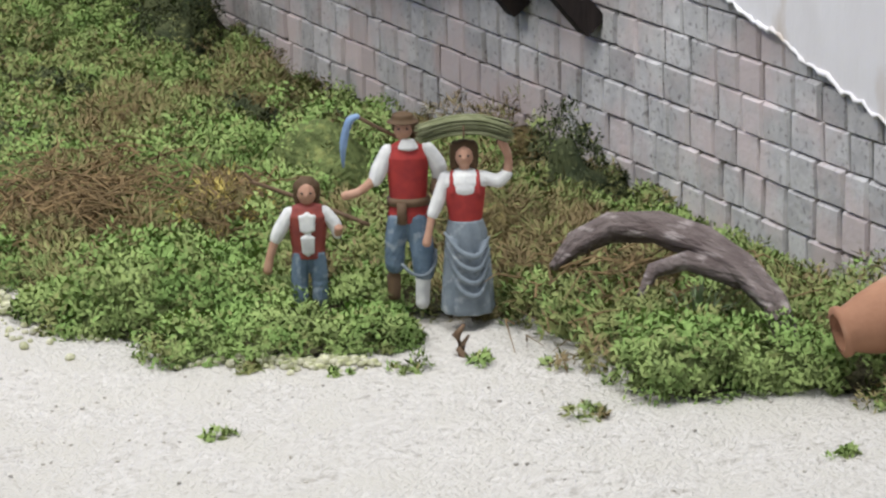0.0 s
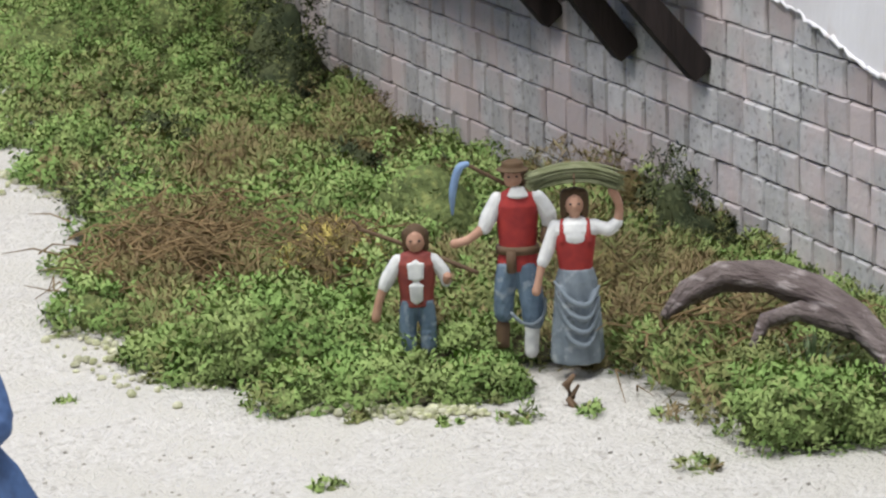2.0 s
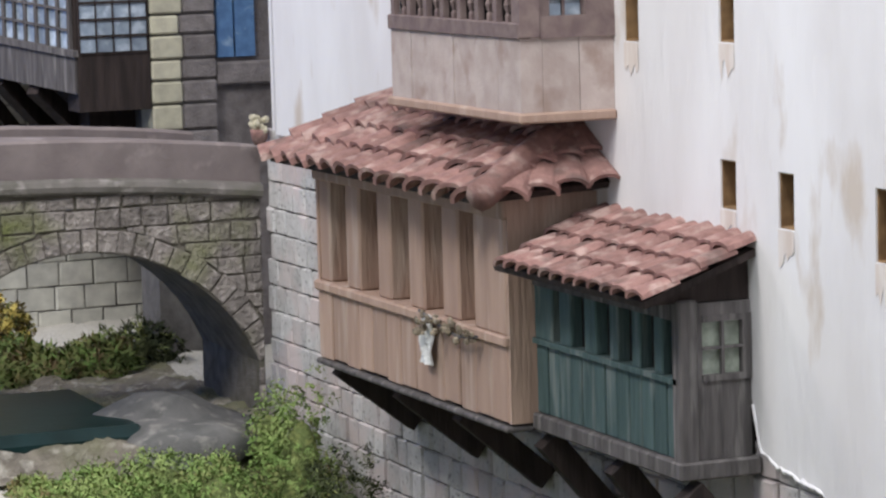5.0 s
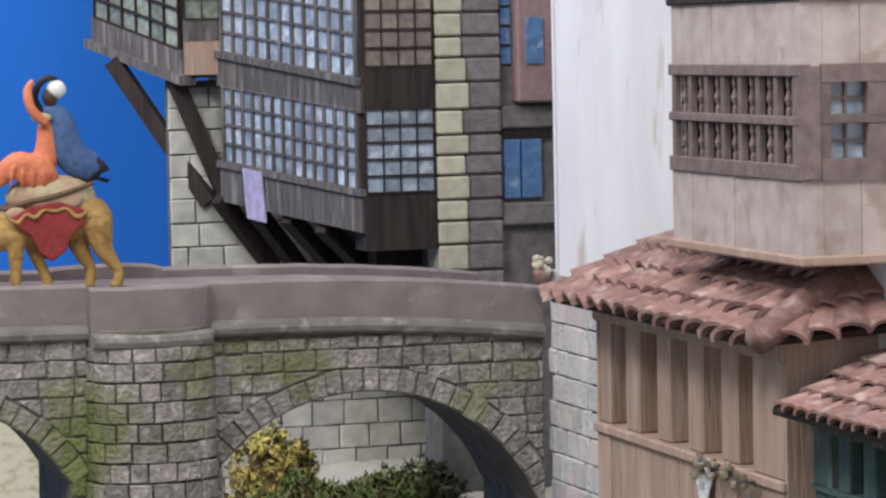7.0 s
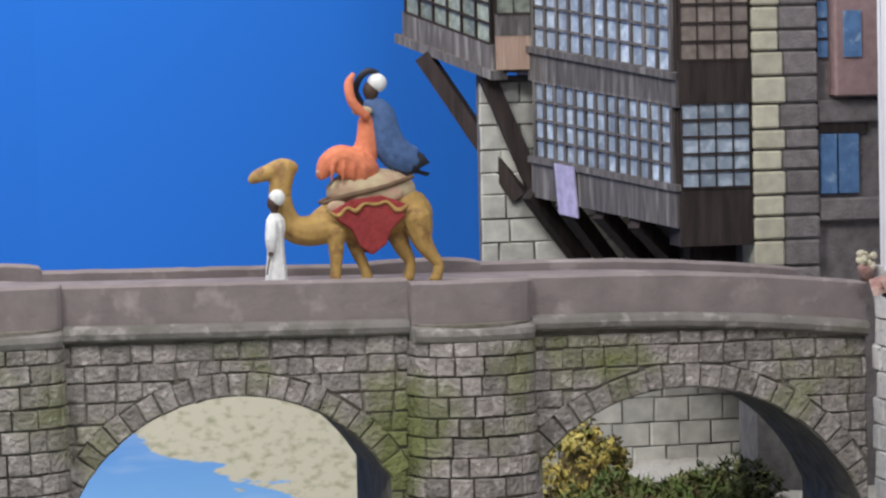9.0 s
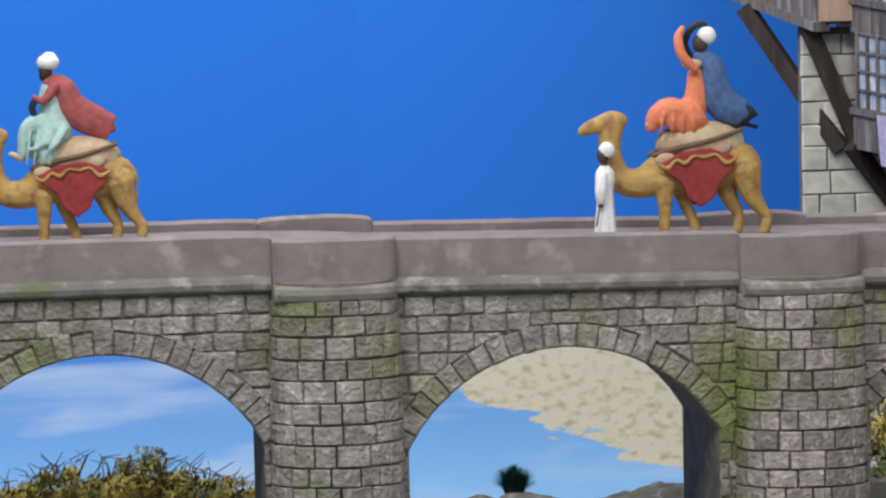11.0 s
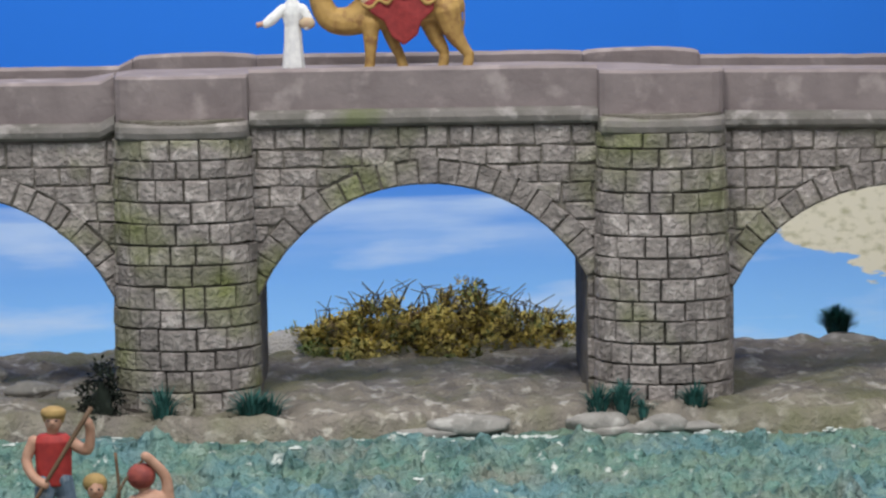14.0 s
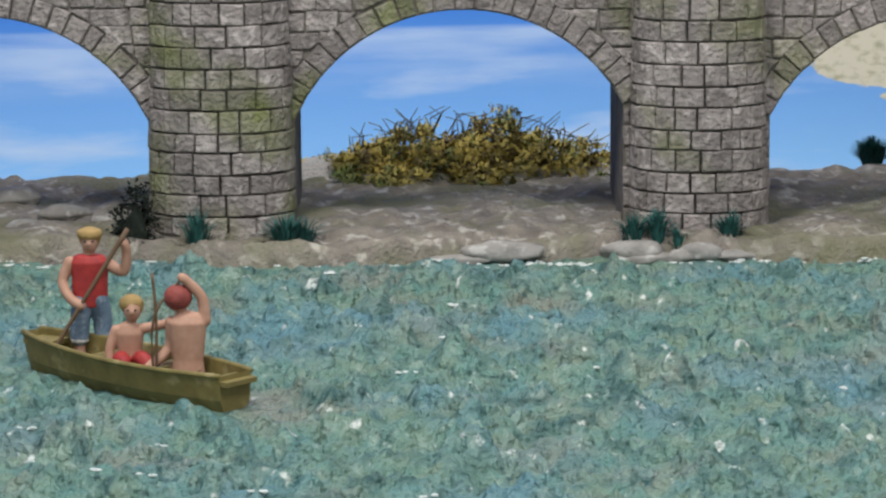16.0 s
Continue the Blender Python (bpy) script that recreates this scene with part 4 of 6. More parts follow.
FL, HR, RD, DN, WH, SK, LE, BR, ST, TW, CA, RU, SA, TE, CP, OR, NV, BK, DS, BL = range(20)


THIN = (LE, ST, TW, BK)


def sculpt(bm, voxel):
    """Melts the lumps of one colour into one modelled form; ropes, blades and reeds stay as they are."""
    out = bmesh.new()
    soft = []
    for mi in sorted({f.material_index for f in bm.faces}):
        one = bm.copy()
        bmesh.ops.delete(one, geom=[f for f in one.faces if f.material_index != mi], context="FACES")
        me = bpy.data.meshes.new("lump")
        one.to_mesh(me)
        one.free()
        if mi in THIN:
            out.from_mesh(me)
            bpy.data.meshes.remove(me)
            continue
        ob = new("lump", me)
        rm = ob.modifiers.new("melt", "REMESH")
        rm.mode, rm.voxel_size = "VOXEL", voxel
        sm = ob.modifiers.new("smooth", "SMOOTH")
        sm.factor, sm.iterations = 0.5, 4
        soft.append((ob, mi))
    bm.free()
    graph = bpy.context.evaluated_depsgraph_get()
    for ob, mi in soft:
        live = ob.evaluated_get(graph)
        me = bpy.data.meshes.new_from_object(live)
        first = len(out.faces)
        out.from_mesh(me)
        out.faces.ensure_lookup_table()
        for f in out.faces[first:]:
            f.material_index = mi
        bpy.data.meshes.remove(me)
    for ob, mi in soft:
        me = ob.data
        bpy.data.objects.remove(ob)
        bpy.data.meshes.remove(me)
    return out


def figure(name, label, category, build, scale, at, turn=0.0, group="", voxel=2.2):
    """One clay figure. Its own x runs across, y away, z up, in small units."""
    bm = bmesh.new()
    build(bm)
    bmesh.ops.recalc_face_normals(bm, faces=bm.faces[:])
    bm = sculpt(bm, voxel)
    bmesh.ops.transform(bm, matrix=Matrix.Diagonal((scale, scale, scale, 1)), verts=bm.verts[:])
    me = mesh_of(name, bm, PALETTE)
    me.shade_smooth()
    ob = new(name, me)
    ob.matrix_world = pose(*at, 0, 0, turn)
    return tagged(ob, label, category, group)


def flesh(bm, pts, radii, n=8, mi=0):
    """A smoothly bent, rounded limb or fold of cloth through points."""
    pts = [Vector(p) for p in pts]
    rs = [radii] * len(pts) if not isinstance(radii, list) else radii
    rs = [Vector(r) if isinstance(r, tuple) else Vector((r, r)) for r in rs]
    if len(pts) < 3:
        return tube(bm, pts, [tuple(r) for r in rs], n, mi)
    way, thick = [], []
    for i in range(len(pts) - 1):
        p0, p1, p2, p3 = pts[max(i - 1, 0)], pts[i], pts[i + 1], pts[min(i + 2, len(pts) - 1)]
        for k in range(4):
            t = k / 4
            way.append(0.5 * (2 * p1 + (p2 - p0) * t + (2 * p0 - 5 * p1 + 4 * p2 - p3) * t * t + (3 * p1 - p0 - 3 * p2 + p3) * t ** 3))
            thick.append(rs[i].lerp(rs[i + 1], t))
    way.append(pts[-1])
    thick.append(rs[-1])
    tube(bm, way, [tuple(r) for r in thick], n, mi)
    if mi not in THIN:
        for p, r in zip(way, thick):
            ball(bm, p, 0.97 * min(r), mi, 10, 7)


def limb(bm, mi, *pts):
    flesh(bm, [p[:3] for p in pts], [p[3] for p in pts], 9, mi)


def head(bm, x, y, z, r, skin, hair, hat=False, face=-1):
    ball(bm, (x, y, z), (r * 0.82, r * 0.92, r * 1.05), skin)
    ball(bm, (x, y + face * -0.30 * r, z + 0.30 * r), (r * 1.04, r * 1.0, r * 1.02), hair)
    ball(bm, (x, y + face * 0.88 * r, z - 0.1 * r), (r * 0.13, r * 0.18, r * 0.2), skin, 6, 5)
    for s in (-0.33, 0.33):
        ball(bm, (x + s * r, y + face * 0.8 * r, z + 0.12 * r), (r * 0.13, r * 0.1, r * 0.09), BK, 6, 4)
    if hat:
        lathe(bm, [(r * 1.45, 0.5 * r), (r * 1.4, 0.62 * r), (r * 1.0, 0.75 * r), (r * 0.9, 1.2 * r), (r * 0.4, 1.4 * r)], (x, y, z), 12, 1, 0.95, hair)


def woman(bm):
    lathe(bm, [(46, 0), (47, 8), (44, 60), (40, 110), (36, 150), (30, 170)], (0, 0, 0), 42, 1, 0.8, SK, 0.055, 9)
    for k in range(4):
        flesh(bm, [(-38 + 3 * k, -18, 150 - 22 * k), (-10, -40 + k, 120 - 24 * k), (20, -38, 112 - 24 * k), (40, -16, 140 - 20 * k)], [3, 6, 6, 3], 7, SK)
    lathe(bm, [(29, 166), (31, 180), (36, 215), (37, 232), (30, 238)], (0, 0, 0), 18, 1, 0.72, RD)
    lathe(bm, [(34, 224), (38, 240), (30, 254), (12, 262)], (0, 0, 0), 16, 1.05, 0.68, WH)
    ball(bm, (0, -20, 228), (20, 8, 14), WH)
    for sx in (-24, 24):
        limb(bm, RD, (sx, -20, 222, 5), (sx * 0.95, -17, 244, 5), (sx * 0.9, -4, 256, 5))
    limb(bm, FL, (0, 0, 255, 10), (0, 0, 280, 9))
    limb(bm, WH, (-34, 0, 246, 12), (-48, -4, 205, 13), (-58, -8, 182, 11))
    limb(bm, FL, (-58, -8, 185, 8), (-66, -14, 150, 7), (-70, -16, 132, 9))
    limb(bm, WH, (32, 0, 246, 12), (58, -2, 238, 13), (74, -2, 250, 11))
    limb(bm, FL, (74, -2, 248, 9), (78, 0, 280, 8), (66, 0, 308, 9))
    head(bm, 0, 0, 286, 21.5, FL, HR)
    limb(bm, HR, (-14, 6, 300, 12), (-17, 6, 270, 9), (-14, 4, 250, 4))
    limb(bm, HR, (14, 6, 300, 12), (17, 6, 270, 9), (14, 4, 250, 4))
    r = random.Random(5)
    for k in range(90):
        a, z = r.uniform(-18, 18), 334 + r.uniform(-14, 14)
        flesh(bm, [(-76 + r.uniform(-10, 8), a * 1.3 + r.uniform(-5, 5), z - 8), (-25, a, z + 5), (30, a, z + 6), (82 + r.uniform(-10, 8), a * 1.3 + r.uniform(-5, 5), z - 10)], [0.8, 2.2, 2.2, 0.8], 4, TW)
    flesh(bm, [(0, -19, 322), (0, -21, 336), (0, -8, 352), (0, 10, 353)], 2, 5, LE)


def man(bm):
    limb(bm, LE, (-34, 2, 6, 11), (-34, 4, 60, 14), (-32, 2, 78, 15))
    limb(bm, WH, (16, -18, 3, 13), (18, -12, 40, 14), (20, -10, 62, 17))
    limb(bm, DN, (-32, 2, 70, 18), (-30, 0, 110, 20), (-20, 0, 158, 23))
    limb(bm, DN, (20, -10, 58, 20), (18, -10, 100, 22), (8, -2, 158, 23))
    flesh(bm, [(-18, -30, 78), (0, -36, 62), (22, -34, 58), (40, -24, 74), (42, -16, 100)], 4, 6, SK)
    lathe(bm, [(37, 150), (38, 168), (33, 186), (36, 230), (40, 270), (30, 290), (14, 300)], (-4, 0, 0), 20, 1, 0.62, RD)
    lathe(bm, [(39, 182), (39, 196)], (-4, 0, 0), 20, 1, 0.66, LE)
    flesh(bm, [(-16, -25, 152), (-16, -27, 190)], [9, 9], 6, LE)
    lathe(bm, [(12, 284), (20, 288), (12, 305)], (-2, -14, 0), 10, 1, 0.6, WH)
    limb(bm, WH, (-38, 0, 280, 14), (-54, -4, 248, 16), (-62, -8, 230, 13))
    limb(bm, FL, (-60, -8, 234, 10), (-90, -16, 212, 8), (-116, -22, 206, 9))
    limb(bm, WH, (32, 0, 282, 14), (50, 2, 252, 16), (52, 4, 228, 13))
    limb(bm, LE, (50, 4, 230, 11), (44, -10, 200, 10))
    head(bm, -10, -3, 322, 21.5, FL, HR, True)
    limb(bm, HR, (6, 8, 325, 12), (12, 8, 300, 10), (10, 6, 285, 5))
    flesh(bm, [(-94, -8, 348), (-20, 14, 302), (60, 24, 262)], 4, 6, LE)
    flesh(bm, [(-86, -10, 348), (-104, -10, 340), (-116, -10, 300), (-118, -10, 255)], [(5, 4), (10, 8), (11, 8), (2, 2)], 6, ST)


def boy(bm):
    for s in (-18, 18):
        limb(bm, DN, (s, -4, 0, 15), (s, -2, 40, 16), (s * 0.7, 0, 84, 18))
    lathe(bm, [(31, 76), (30, 92), (34, 130), (37, 155), (26, 172), (10, 178)], (0, 0, 0), 18, 1, 0.65, BR)
    flesh(bm, [(0, -20, 88), (0, -24, 120), (0, -22, 160)], [(12, 6), (14, 6), (17, 6)], 8, WH)
    limb(bm, WH, (-32, 0, 158, 13), (-50, -3, 128, 14), (-58, -5, 112, 11))
    limb(bm, FL, (-58, -5, 114, 9), (-68, -8, 84, 8), (-74, -10, 56, 9))
    limb(bm, WH, (30, 0, 158, 13), (48, 0, 135, 13), (52, -2, 118, 10))
    limb(bm, FL, (52, -2, 118, 9), (56, -14, 135, 8))
    head(bm, 0, -2, 196, 22, FL, HR, False)
    limb(bm, HR, (-14, 6, 206, 11), (-16, 6, 180, 8), (-13, 5, 165, 3))
    limb(bm, HR, (14, 6, 206, 11), (16, 6, 180, 8), (13, 5, 165, 3))
    flesh(bm, [(-100, 14, 215), (-40, 22, 190), (30, 10, 165), (110, -10, 135)], 4, 6, LE)
    flesh(bm, [(-96, 14, 214), (-110, 14, 232)], 3, 5, LE)


figure("woman_figurine", "woman figurine in grey skirt with a reed bundle overhead", "figurine", woman, 0.000423, (1.017, 2.002, 0.022), -25, "family figurines")
figure("man_figurine", "man figurine in red tunic and blue breeches with a scythe", "figurine", man, 0.000423, (0.992, 2.045, 0.022), -25, "family figurines")
figure("boy_figurine", "boy figurine in red waistcoat with a stick on his shoulder", "figurine", boy, 0.000430, (0.930, 2.10, 0.020), -25, "family figurines")


def camel(bm):
    rows = [(395, 548, 42), (450, 532, 68), (540, 512, 82), (640, 500, 84), (720, 492, 78), (775, 505, 52)]
    P = lambda cx, cz, y=0: (cx - 640, y, 745 - cz)
    flesh(bm, [P(a, b) for a, b, _ in rows], [(r * 0.78, r) for _, _, r in rows], 14, CA)
    flesh(bm, [P(455, 545), P(380, 560), P(320, 545), P(288, 485), P(283, 410), P(300, 345)], [58, 54, 48, 42, 40, 40], 12, CA)
    flesh(bm, [P(325, 340), P(290, 342), P(240, 355), P(200, 368), P(184, 378)], [24, 38, 29, 23, 14], 10, CA)
    for y in (-20, 20):
        ball(bm, P(312, 322, y), (9, 6, 12), CA, 6, 5)
    for y in (-28,):
        flesh(bm, [P(468, 560, y), P(468, 640, y), P(466, 690, y), P(462, 738, y)], [40, 26, 20, 21], 9, CA)
        flesh(bm, [P(750, 520, y), P(775, 610, y), P(812, 665, y), P(828, 690, y), P(820, 735, y)], [58, 36, 22, 20, 20], 9, CA)
    for y in (26,):
        flesh(bm, [P(530, 560, y), P(552, 640, y), P(575, 690, y), P(588, 738, y)], [38, 24, 19, 20], 9, CA)
        flesh(bm, [P(680, 540, y), P(712, 630, y), P(738, 680, y), P(732, 735, y)], [48, 30, 20, 20], 9, CA)
    for cx, y in ((456, -28), (814, -28), (582, 26), (726, 26)):
        ball(bm, P(cx, 738, y), (24, 18, 11), CA, 8, 5)
    flesh(bm, [P(775, 445), P(808, 490), P(812, 560), P(800, 610)], [8, 7, 6, 10], 6, CA)
    for y in (-1, 1):
        rug = [(445, 490), (520, 452), (620, 440), (705, 470), (700, 520), (655, 560), (640, 610), (590, 648), (545, 615), (520, 560), (470, 525)]
        a = [bm.verts.new(P(cx, cz, y * (84 + 4 * math.sin(cx * 0.07) - 22 * max(0, (cz - 520) / 130)))) for cx, cz in rug]
        b = [bm.verts.new(P(cx, cz, y * 44)) for cx, cz in rug]
        bm.faces.new(a).material_index = RU
        bm.faces.new(b[::-1]).material_index = RU
        for k in range(len(a)):
            j = (k + 1) % len(a)
            bm.faces.new((a[k], b[k], b[j], a[j])).material_index = RU
        flesh(bm, [P(cx, cz + 2, y * 84) for cx, cz in ((440, 492), (470, 505), (500, 478), (530, 490), (560, 466), (600, 470), (640, 462), (675, 492), (712, 476))], [7, 9, 7, 9, 7, 8, 7, 10, 7], 7, CA)
    ball(bm, P(600, 425), (160, 78, 78), SA, 18, 9)
    flesh(bm, [P(425, 465, -40), P(500, 440, -70), P(620, 415, -80), P(740, 380, -50)], [8, 9, 9, 8], 7, LE)
    flesh(bm, [P(425, 465, 40), P(500, 440, 70), P(620, 415, 80), P(740, 380, 50)], [8, 9, 9, 8], 7, LE)
    for cx, cz in ((470, 478), (660, 440), (560, 455)):
        ball(bm, P(cx, cz, -64), (40, 12, 26), SA, 10, 6)


def rider_one(bm):
    camel(bm)
    P = lambda cx, cz, y=0: (cx - 640, y, 745 - cz)
    flesh(bm, [P(525, 335), P(510, 260), P(505, 200), P(500, 150)], [(60, 60), (44, 46), (40, 46), (20, 26)], 12, TE)
    for y in (-34, 4):
        flesh(bm, [P(540, 330, y), P(450, 300, y), P(412, 330, y), P(402, 400, y), P(385, 425, y)], [40, 36, 30, 26, 12], 10, TE)
    flesh(bm, [P(500, 310, -30), P(468, 370, -48), P(470, 450, -44)], [(56, 40), (58, 30), (46, 12)], 12, TE)
    flesh(bm, [P(545, 310, -40), P(510, 370, -62), P(500, 440, -58)], [(40, 20), (44, 20), (30, 10)], 10, TE)
    for k in range(4):
        flesh(bm, [P(430 + 26 * k, 320, -64), P(418 + 26 * k, 390, -76), P(412 + 26 * k, 446, -66)], [3, 8, 5], 6, TE)
    for y in (-40, 2):
        flesh(bm, [P(390, 425, y), P(362, 410, y), P(348, 408, y)], [14, 11, 7], 7, SA)
    flesh(bm, [P(500, 150), P(545, 175), P(575, 240), P(640, 285), P(725, 325)], [(26, 34), (42, 52), (38, 60), (34, 62), (18, 50)], 12, CP)
    flesh(bm, [P(520, 165, -44), P(480, 215, -52), P(445, 200, -50)], [22, 17, 10], 8, CP)
    flesh(bm, [P(452, 205, -46), P(436, 240, -40), P(450, 275, -40)], [12, 14, 10], 7, BK)
    limb(bm, DS, (*P(497, 150), 16), (*P(494, 128), 16))
    ball(bm, P(490, 105), (27, 27, 33), DS)
    ball(bm, P(483, 125), (18, 20, 20), BK)
    ball(bm, P(500, 76), (44, 40, 32), WH)
    ball(bm, P(505, 60), (30, 30, 24), WH)


def rider_two(bm):
    camel(bm)
    P = lambda cx, cz, y=0: (cx - 640, y, 745 - cz)
    flesh(bm, [P(560, 345), P(590, 270), P(600, 190), P(600, 140)], [(56, 60), (34, 42), (28, 40), (16, 26)], 12, OR)
    for y in (-34, 6):
        flesh(bm, [P(575, 340, y), P(500, 305, y), P(450, 330, y), P(425, 370, y)], [44, 42, 36, 16], 10, OR)
    ball(bm, P(520, 330, -48), (62, 24, 56), OR)
    ball(bm, P(555, 350, -40), (70, 30, 50), OR)
    for k in range(4):
        flesh(bm, [P(470 + 32 * k, 290, -62), P(456 + 36 * k, 345, -74), P(450 + 40 * k, 390, -62)], [4, 9, 5], 6, OR)
    flesh(bm, [P(432, 368, -30), P(405, 352, -30)], [15, 9], 7, SA)
    flesh(bm, [P(605, 130), P(640, 165), P(655, 240), P(690, 300), P(755, 330)], [(26, 34), (40, 50), (42, 58), (42, 60), (24, 50)], 12, NV)
    flesh(bm, [P(690, 325), P(760, 350), P(762, 372)], [(20, 60), (16, 55), (8, 40)], 10, BK)
    flesh(bm, [P(580, 165, -40), P(535, 120, -44), P(525, 60, -30), P(545, 25, -10)], [17, 18, 17, 10], 9, OR)
    flesh(bm, [P(600, 160, 40), P(560, 90, 30), P(570, 40, 10), P(600, 14, 0), P(635, 22, 0)], [18, 13, 12, 12, 8], 8, BK)
    ball(bm, P(570, 150, -34), (40, 20, 18), SA)
    limb(bm, DS, (*P(605, 130), 16), (*P(608, 105), 16))
    ball(bm, P(608, 82), (29, 27, 36), DS)
    ball(bm, P(630, 55), (36, 34, 34), WH)


def herder(red):
    def build(bm):
        lathe(bm, [(46, 0), (44, 20), (36, 90), (32, 150), (40, 190), (36, 215), (18, 235)], (0, 0, 0), 24, 0.82, 0.7, WH, 0.05, 7)
        limb(bm, FL if red else DS, (0, 0, 230, 11), (-2, 0, 248, 11))
        ball(bm, (-4, 0, 268), (22, 20, 27), FL if red else DS)
        if red:
            ball(bm, (2, 0, 284), (22, 20, 18), BR)
            limb(bm, WH, (-28, -6, 206, 16), (-62, -14, 175, 18), (-82, -20, 160, 15))
            limb(bm, FL, (-80, -20, 164, 8), (-112, -26, 156, 9))
            limb(bm, WH, (30, -4, 206, 16), (50, -10, 170, 16), (44, -20, 150, 13))
            ball(bm, (46, -18, 160), (26, 18, 20), SA)
            flesh(bm, [(40, -24, 172), (56, -10, 196)], 2, 5, LE)
        else:
            ball(bm, (8, 0, 284), (28, 26, 28), WH)
            limb(bm, WH, (-14, -24, 200, 20), (-20, -34, 150, 20), (-20, -30, 120, 14))
            limb(bm, DS, (-20, -30, 122, 9), (-22, -34, 100, 9))
            flesh(bm, [(-22, -36, 118), (-36, -36, 40)], 3, 5, LE)
    return build


DZ = lambda x: deck_top(x) - 0.0125
figure("camel_figurine", "camel figurine with red rug, rider in pale robe and red cape", "camel figurine", rider_one, 0.000352, (-0.010, 4.13, DZ(0)), 0, "camel riders", 5.0)
figure("camel_figurine", "camel figurine with red rug, rider in orange robe and blue cape", "camel figurine", rider_two, 0.000382, (0.811, 4.13, DZ(0.8)), 0, "camel riders", 5.0)
figure("herder_figurine", "white-robed herder figurine with red cap and outstretched arm", "figurine", herder(True), 0.000410, (-0.170, 4.10, DZ(0)), 0, "herders")
figure("herder_figurine", "white-robed herder figurine with white turban", "figurine", herder(False), 0.000405, (0.662, 4.10, DZ(0.66)), 0, "herders")

# ---- the boat and its crew ----
BA, BB = Vector((-0.470, 3.300, 0)), Vector((-0.246, 3.085, 0))
BL_ = (BB - BA).length
BANG = math.degrees(math.atan2(BB.y - BA.y, BB.x - BA.x))
boat = thing("rowing_boat", "olive wooden rowing boat on the painted water", "boat", at=tuple((BA + BB) / 2))
M = Matrix.Translation(BA) @ pose(0, 0, 0, 0, 0, BANG)


def hull_station(s):
    half = 0.040 * math.sin(math.pi * min(1.0, 0.06 + s * 0.80)) ** 0.7
    return half, 0.033 + 0.006 * (1 - s) ** 2 + 0.004 * s * s


bm = bmesh.new()
rings = []
for k in range(15):
    s = k / 14
    h, g = hull_station(s)
    x = s * BL_
    prof = [(-h, g), (-h * 0.9, 0.012), (-h * 0.55, -0.012), (h * 0.55, -0.012), (h * 0.9, 0.012), (h, g), (h - 0.004, g), (h * 0.8, 0.012), (h * 0.5, 0.004), (-h * 0.5, 0.004), (-h * 0.8, 0.012), (-h + 0.004, g)]
    rings.append([bm.verts.new((x + (0.012 * (g - z) / 0.05 if k == 0 else 0), y, z)) for y, z in prof])
for a, b in zip(rings, rings[1:]):
    for k in range(12):
        bm.faces.new((a[k], b[k], b[(k + 1) % 12], a[(k + 1) % 12]))
bm.faces.new(rings[0][:6]), bm.faces.new(rings[-1][5::-1])
bmesh.ops.recalc_face_normals(bm, faces=bm.faces[:])
bmesh.ops.transform(bm, matrix=M, verts=bm.verts[:])
part("hull", bm, OLIVE, boat)
for s0, w in ((0.02, 0.05), (0.36, 0.03), (0.62, 0.03), (0.93, 0.045)):
    h, g = hull_station(s0 + 0.05)
    bm = bmesh.new()
    box(bm, s0 * BL_, s0 * BL_ + w * 0.7, -h + 0.003, h - 0.003, g - 0.010, g - 0.005, m=M)
    part("thwart", bm, OLIVE, boat)
for sgn in (-1, 1):
    bm = bmesh.new()
    tube(bm, [M @ Vector((k / 14 * BL_, sgn * (hull_station(k / 14)[0] - 0.001), hull_station(k / 14)[1])) for k in range(15)], 0.0028, 6)
    part("gunwale", bm, OLIVE, boat, smooth=True)


def boatman(bm):
    for x, y in ((-20, -6), (22, 6)):
        limb(bm, FL, (x, y - 8, 0, 11), (x, y, 30, 11), (x, y, 52, 12))
        limb(bm, WH, (x, y, 40, 17), (x, y, 50, 18))
        limb(bm, DN, (x, y, 48, 18), (x * 0.9, y, 85, 19), (x * 0.6, 0, 118, 20))
    lathe(bm, [(31, 104), (32, 120), (33, 160), (36, 185), (26, 197), (10, 200)], (0, 0, 0), 18, 1, 0.62, RD)
    limb(bm, FL, (-34, 0, 184, 12), (-48, -4, 150, 10), (-34, -22, 124, 9), (-14, -32, 112, 10))
    limb(bm, FL, (34, 0, 180, 12), (62, -6, 168, 10), (68, -14, 205, 9), (64, -20, 222, 9))
    limb(bm, FL, (0, 0, 195, 11), (0, -2, 208, 11))
    head(bm, 2, -4, 222, 20, FL, BL)
    lathe(bm, [(20, 0), (24, 6), (22, 14), (8, 20)], (2, -2, 228), 12, 1, 1, BL)
    flesh(bm, [(72, -24, 248), (-14, -36, 112), (-72, -30, 16)], [5, 4, 4], 6, LE)


def child(bm):
    limb(bm, RD, (-14, 0, 14, 17), (-14, -26, 28, 16), (-8, -46, 26, 14))
    limb(bm, RD, (14, 0, 14, 17), (22, -26, 28, 16), (34, -42, 20, 14))
    limb(bm, FL, (34, -42, 22, 10), (40, -46, 0, 9))
    lathe(bm, [(24, 12), (22, 40), (26, 70), (18, 86), (8, 92)], (0, 0, 0), 16, 1, 0.65, FL)
    limb(bm, FL, (-24, 0, 76, 10), (-36, -4, 40, 9), (-34, -12, 8, 9))
    limb(bm, FL, (24, 0, 78, 10), (52, -4, 84, 9), (86, -6, 92, 8))
    head(bm, 6, -2, 112, 20, FL, BL)
    ball(bm, (4, 4, 122), (23, 21, 18), BL)


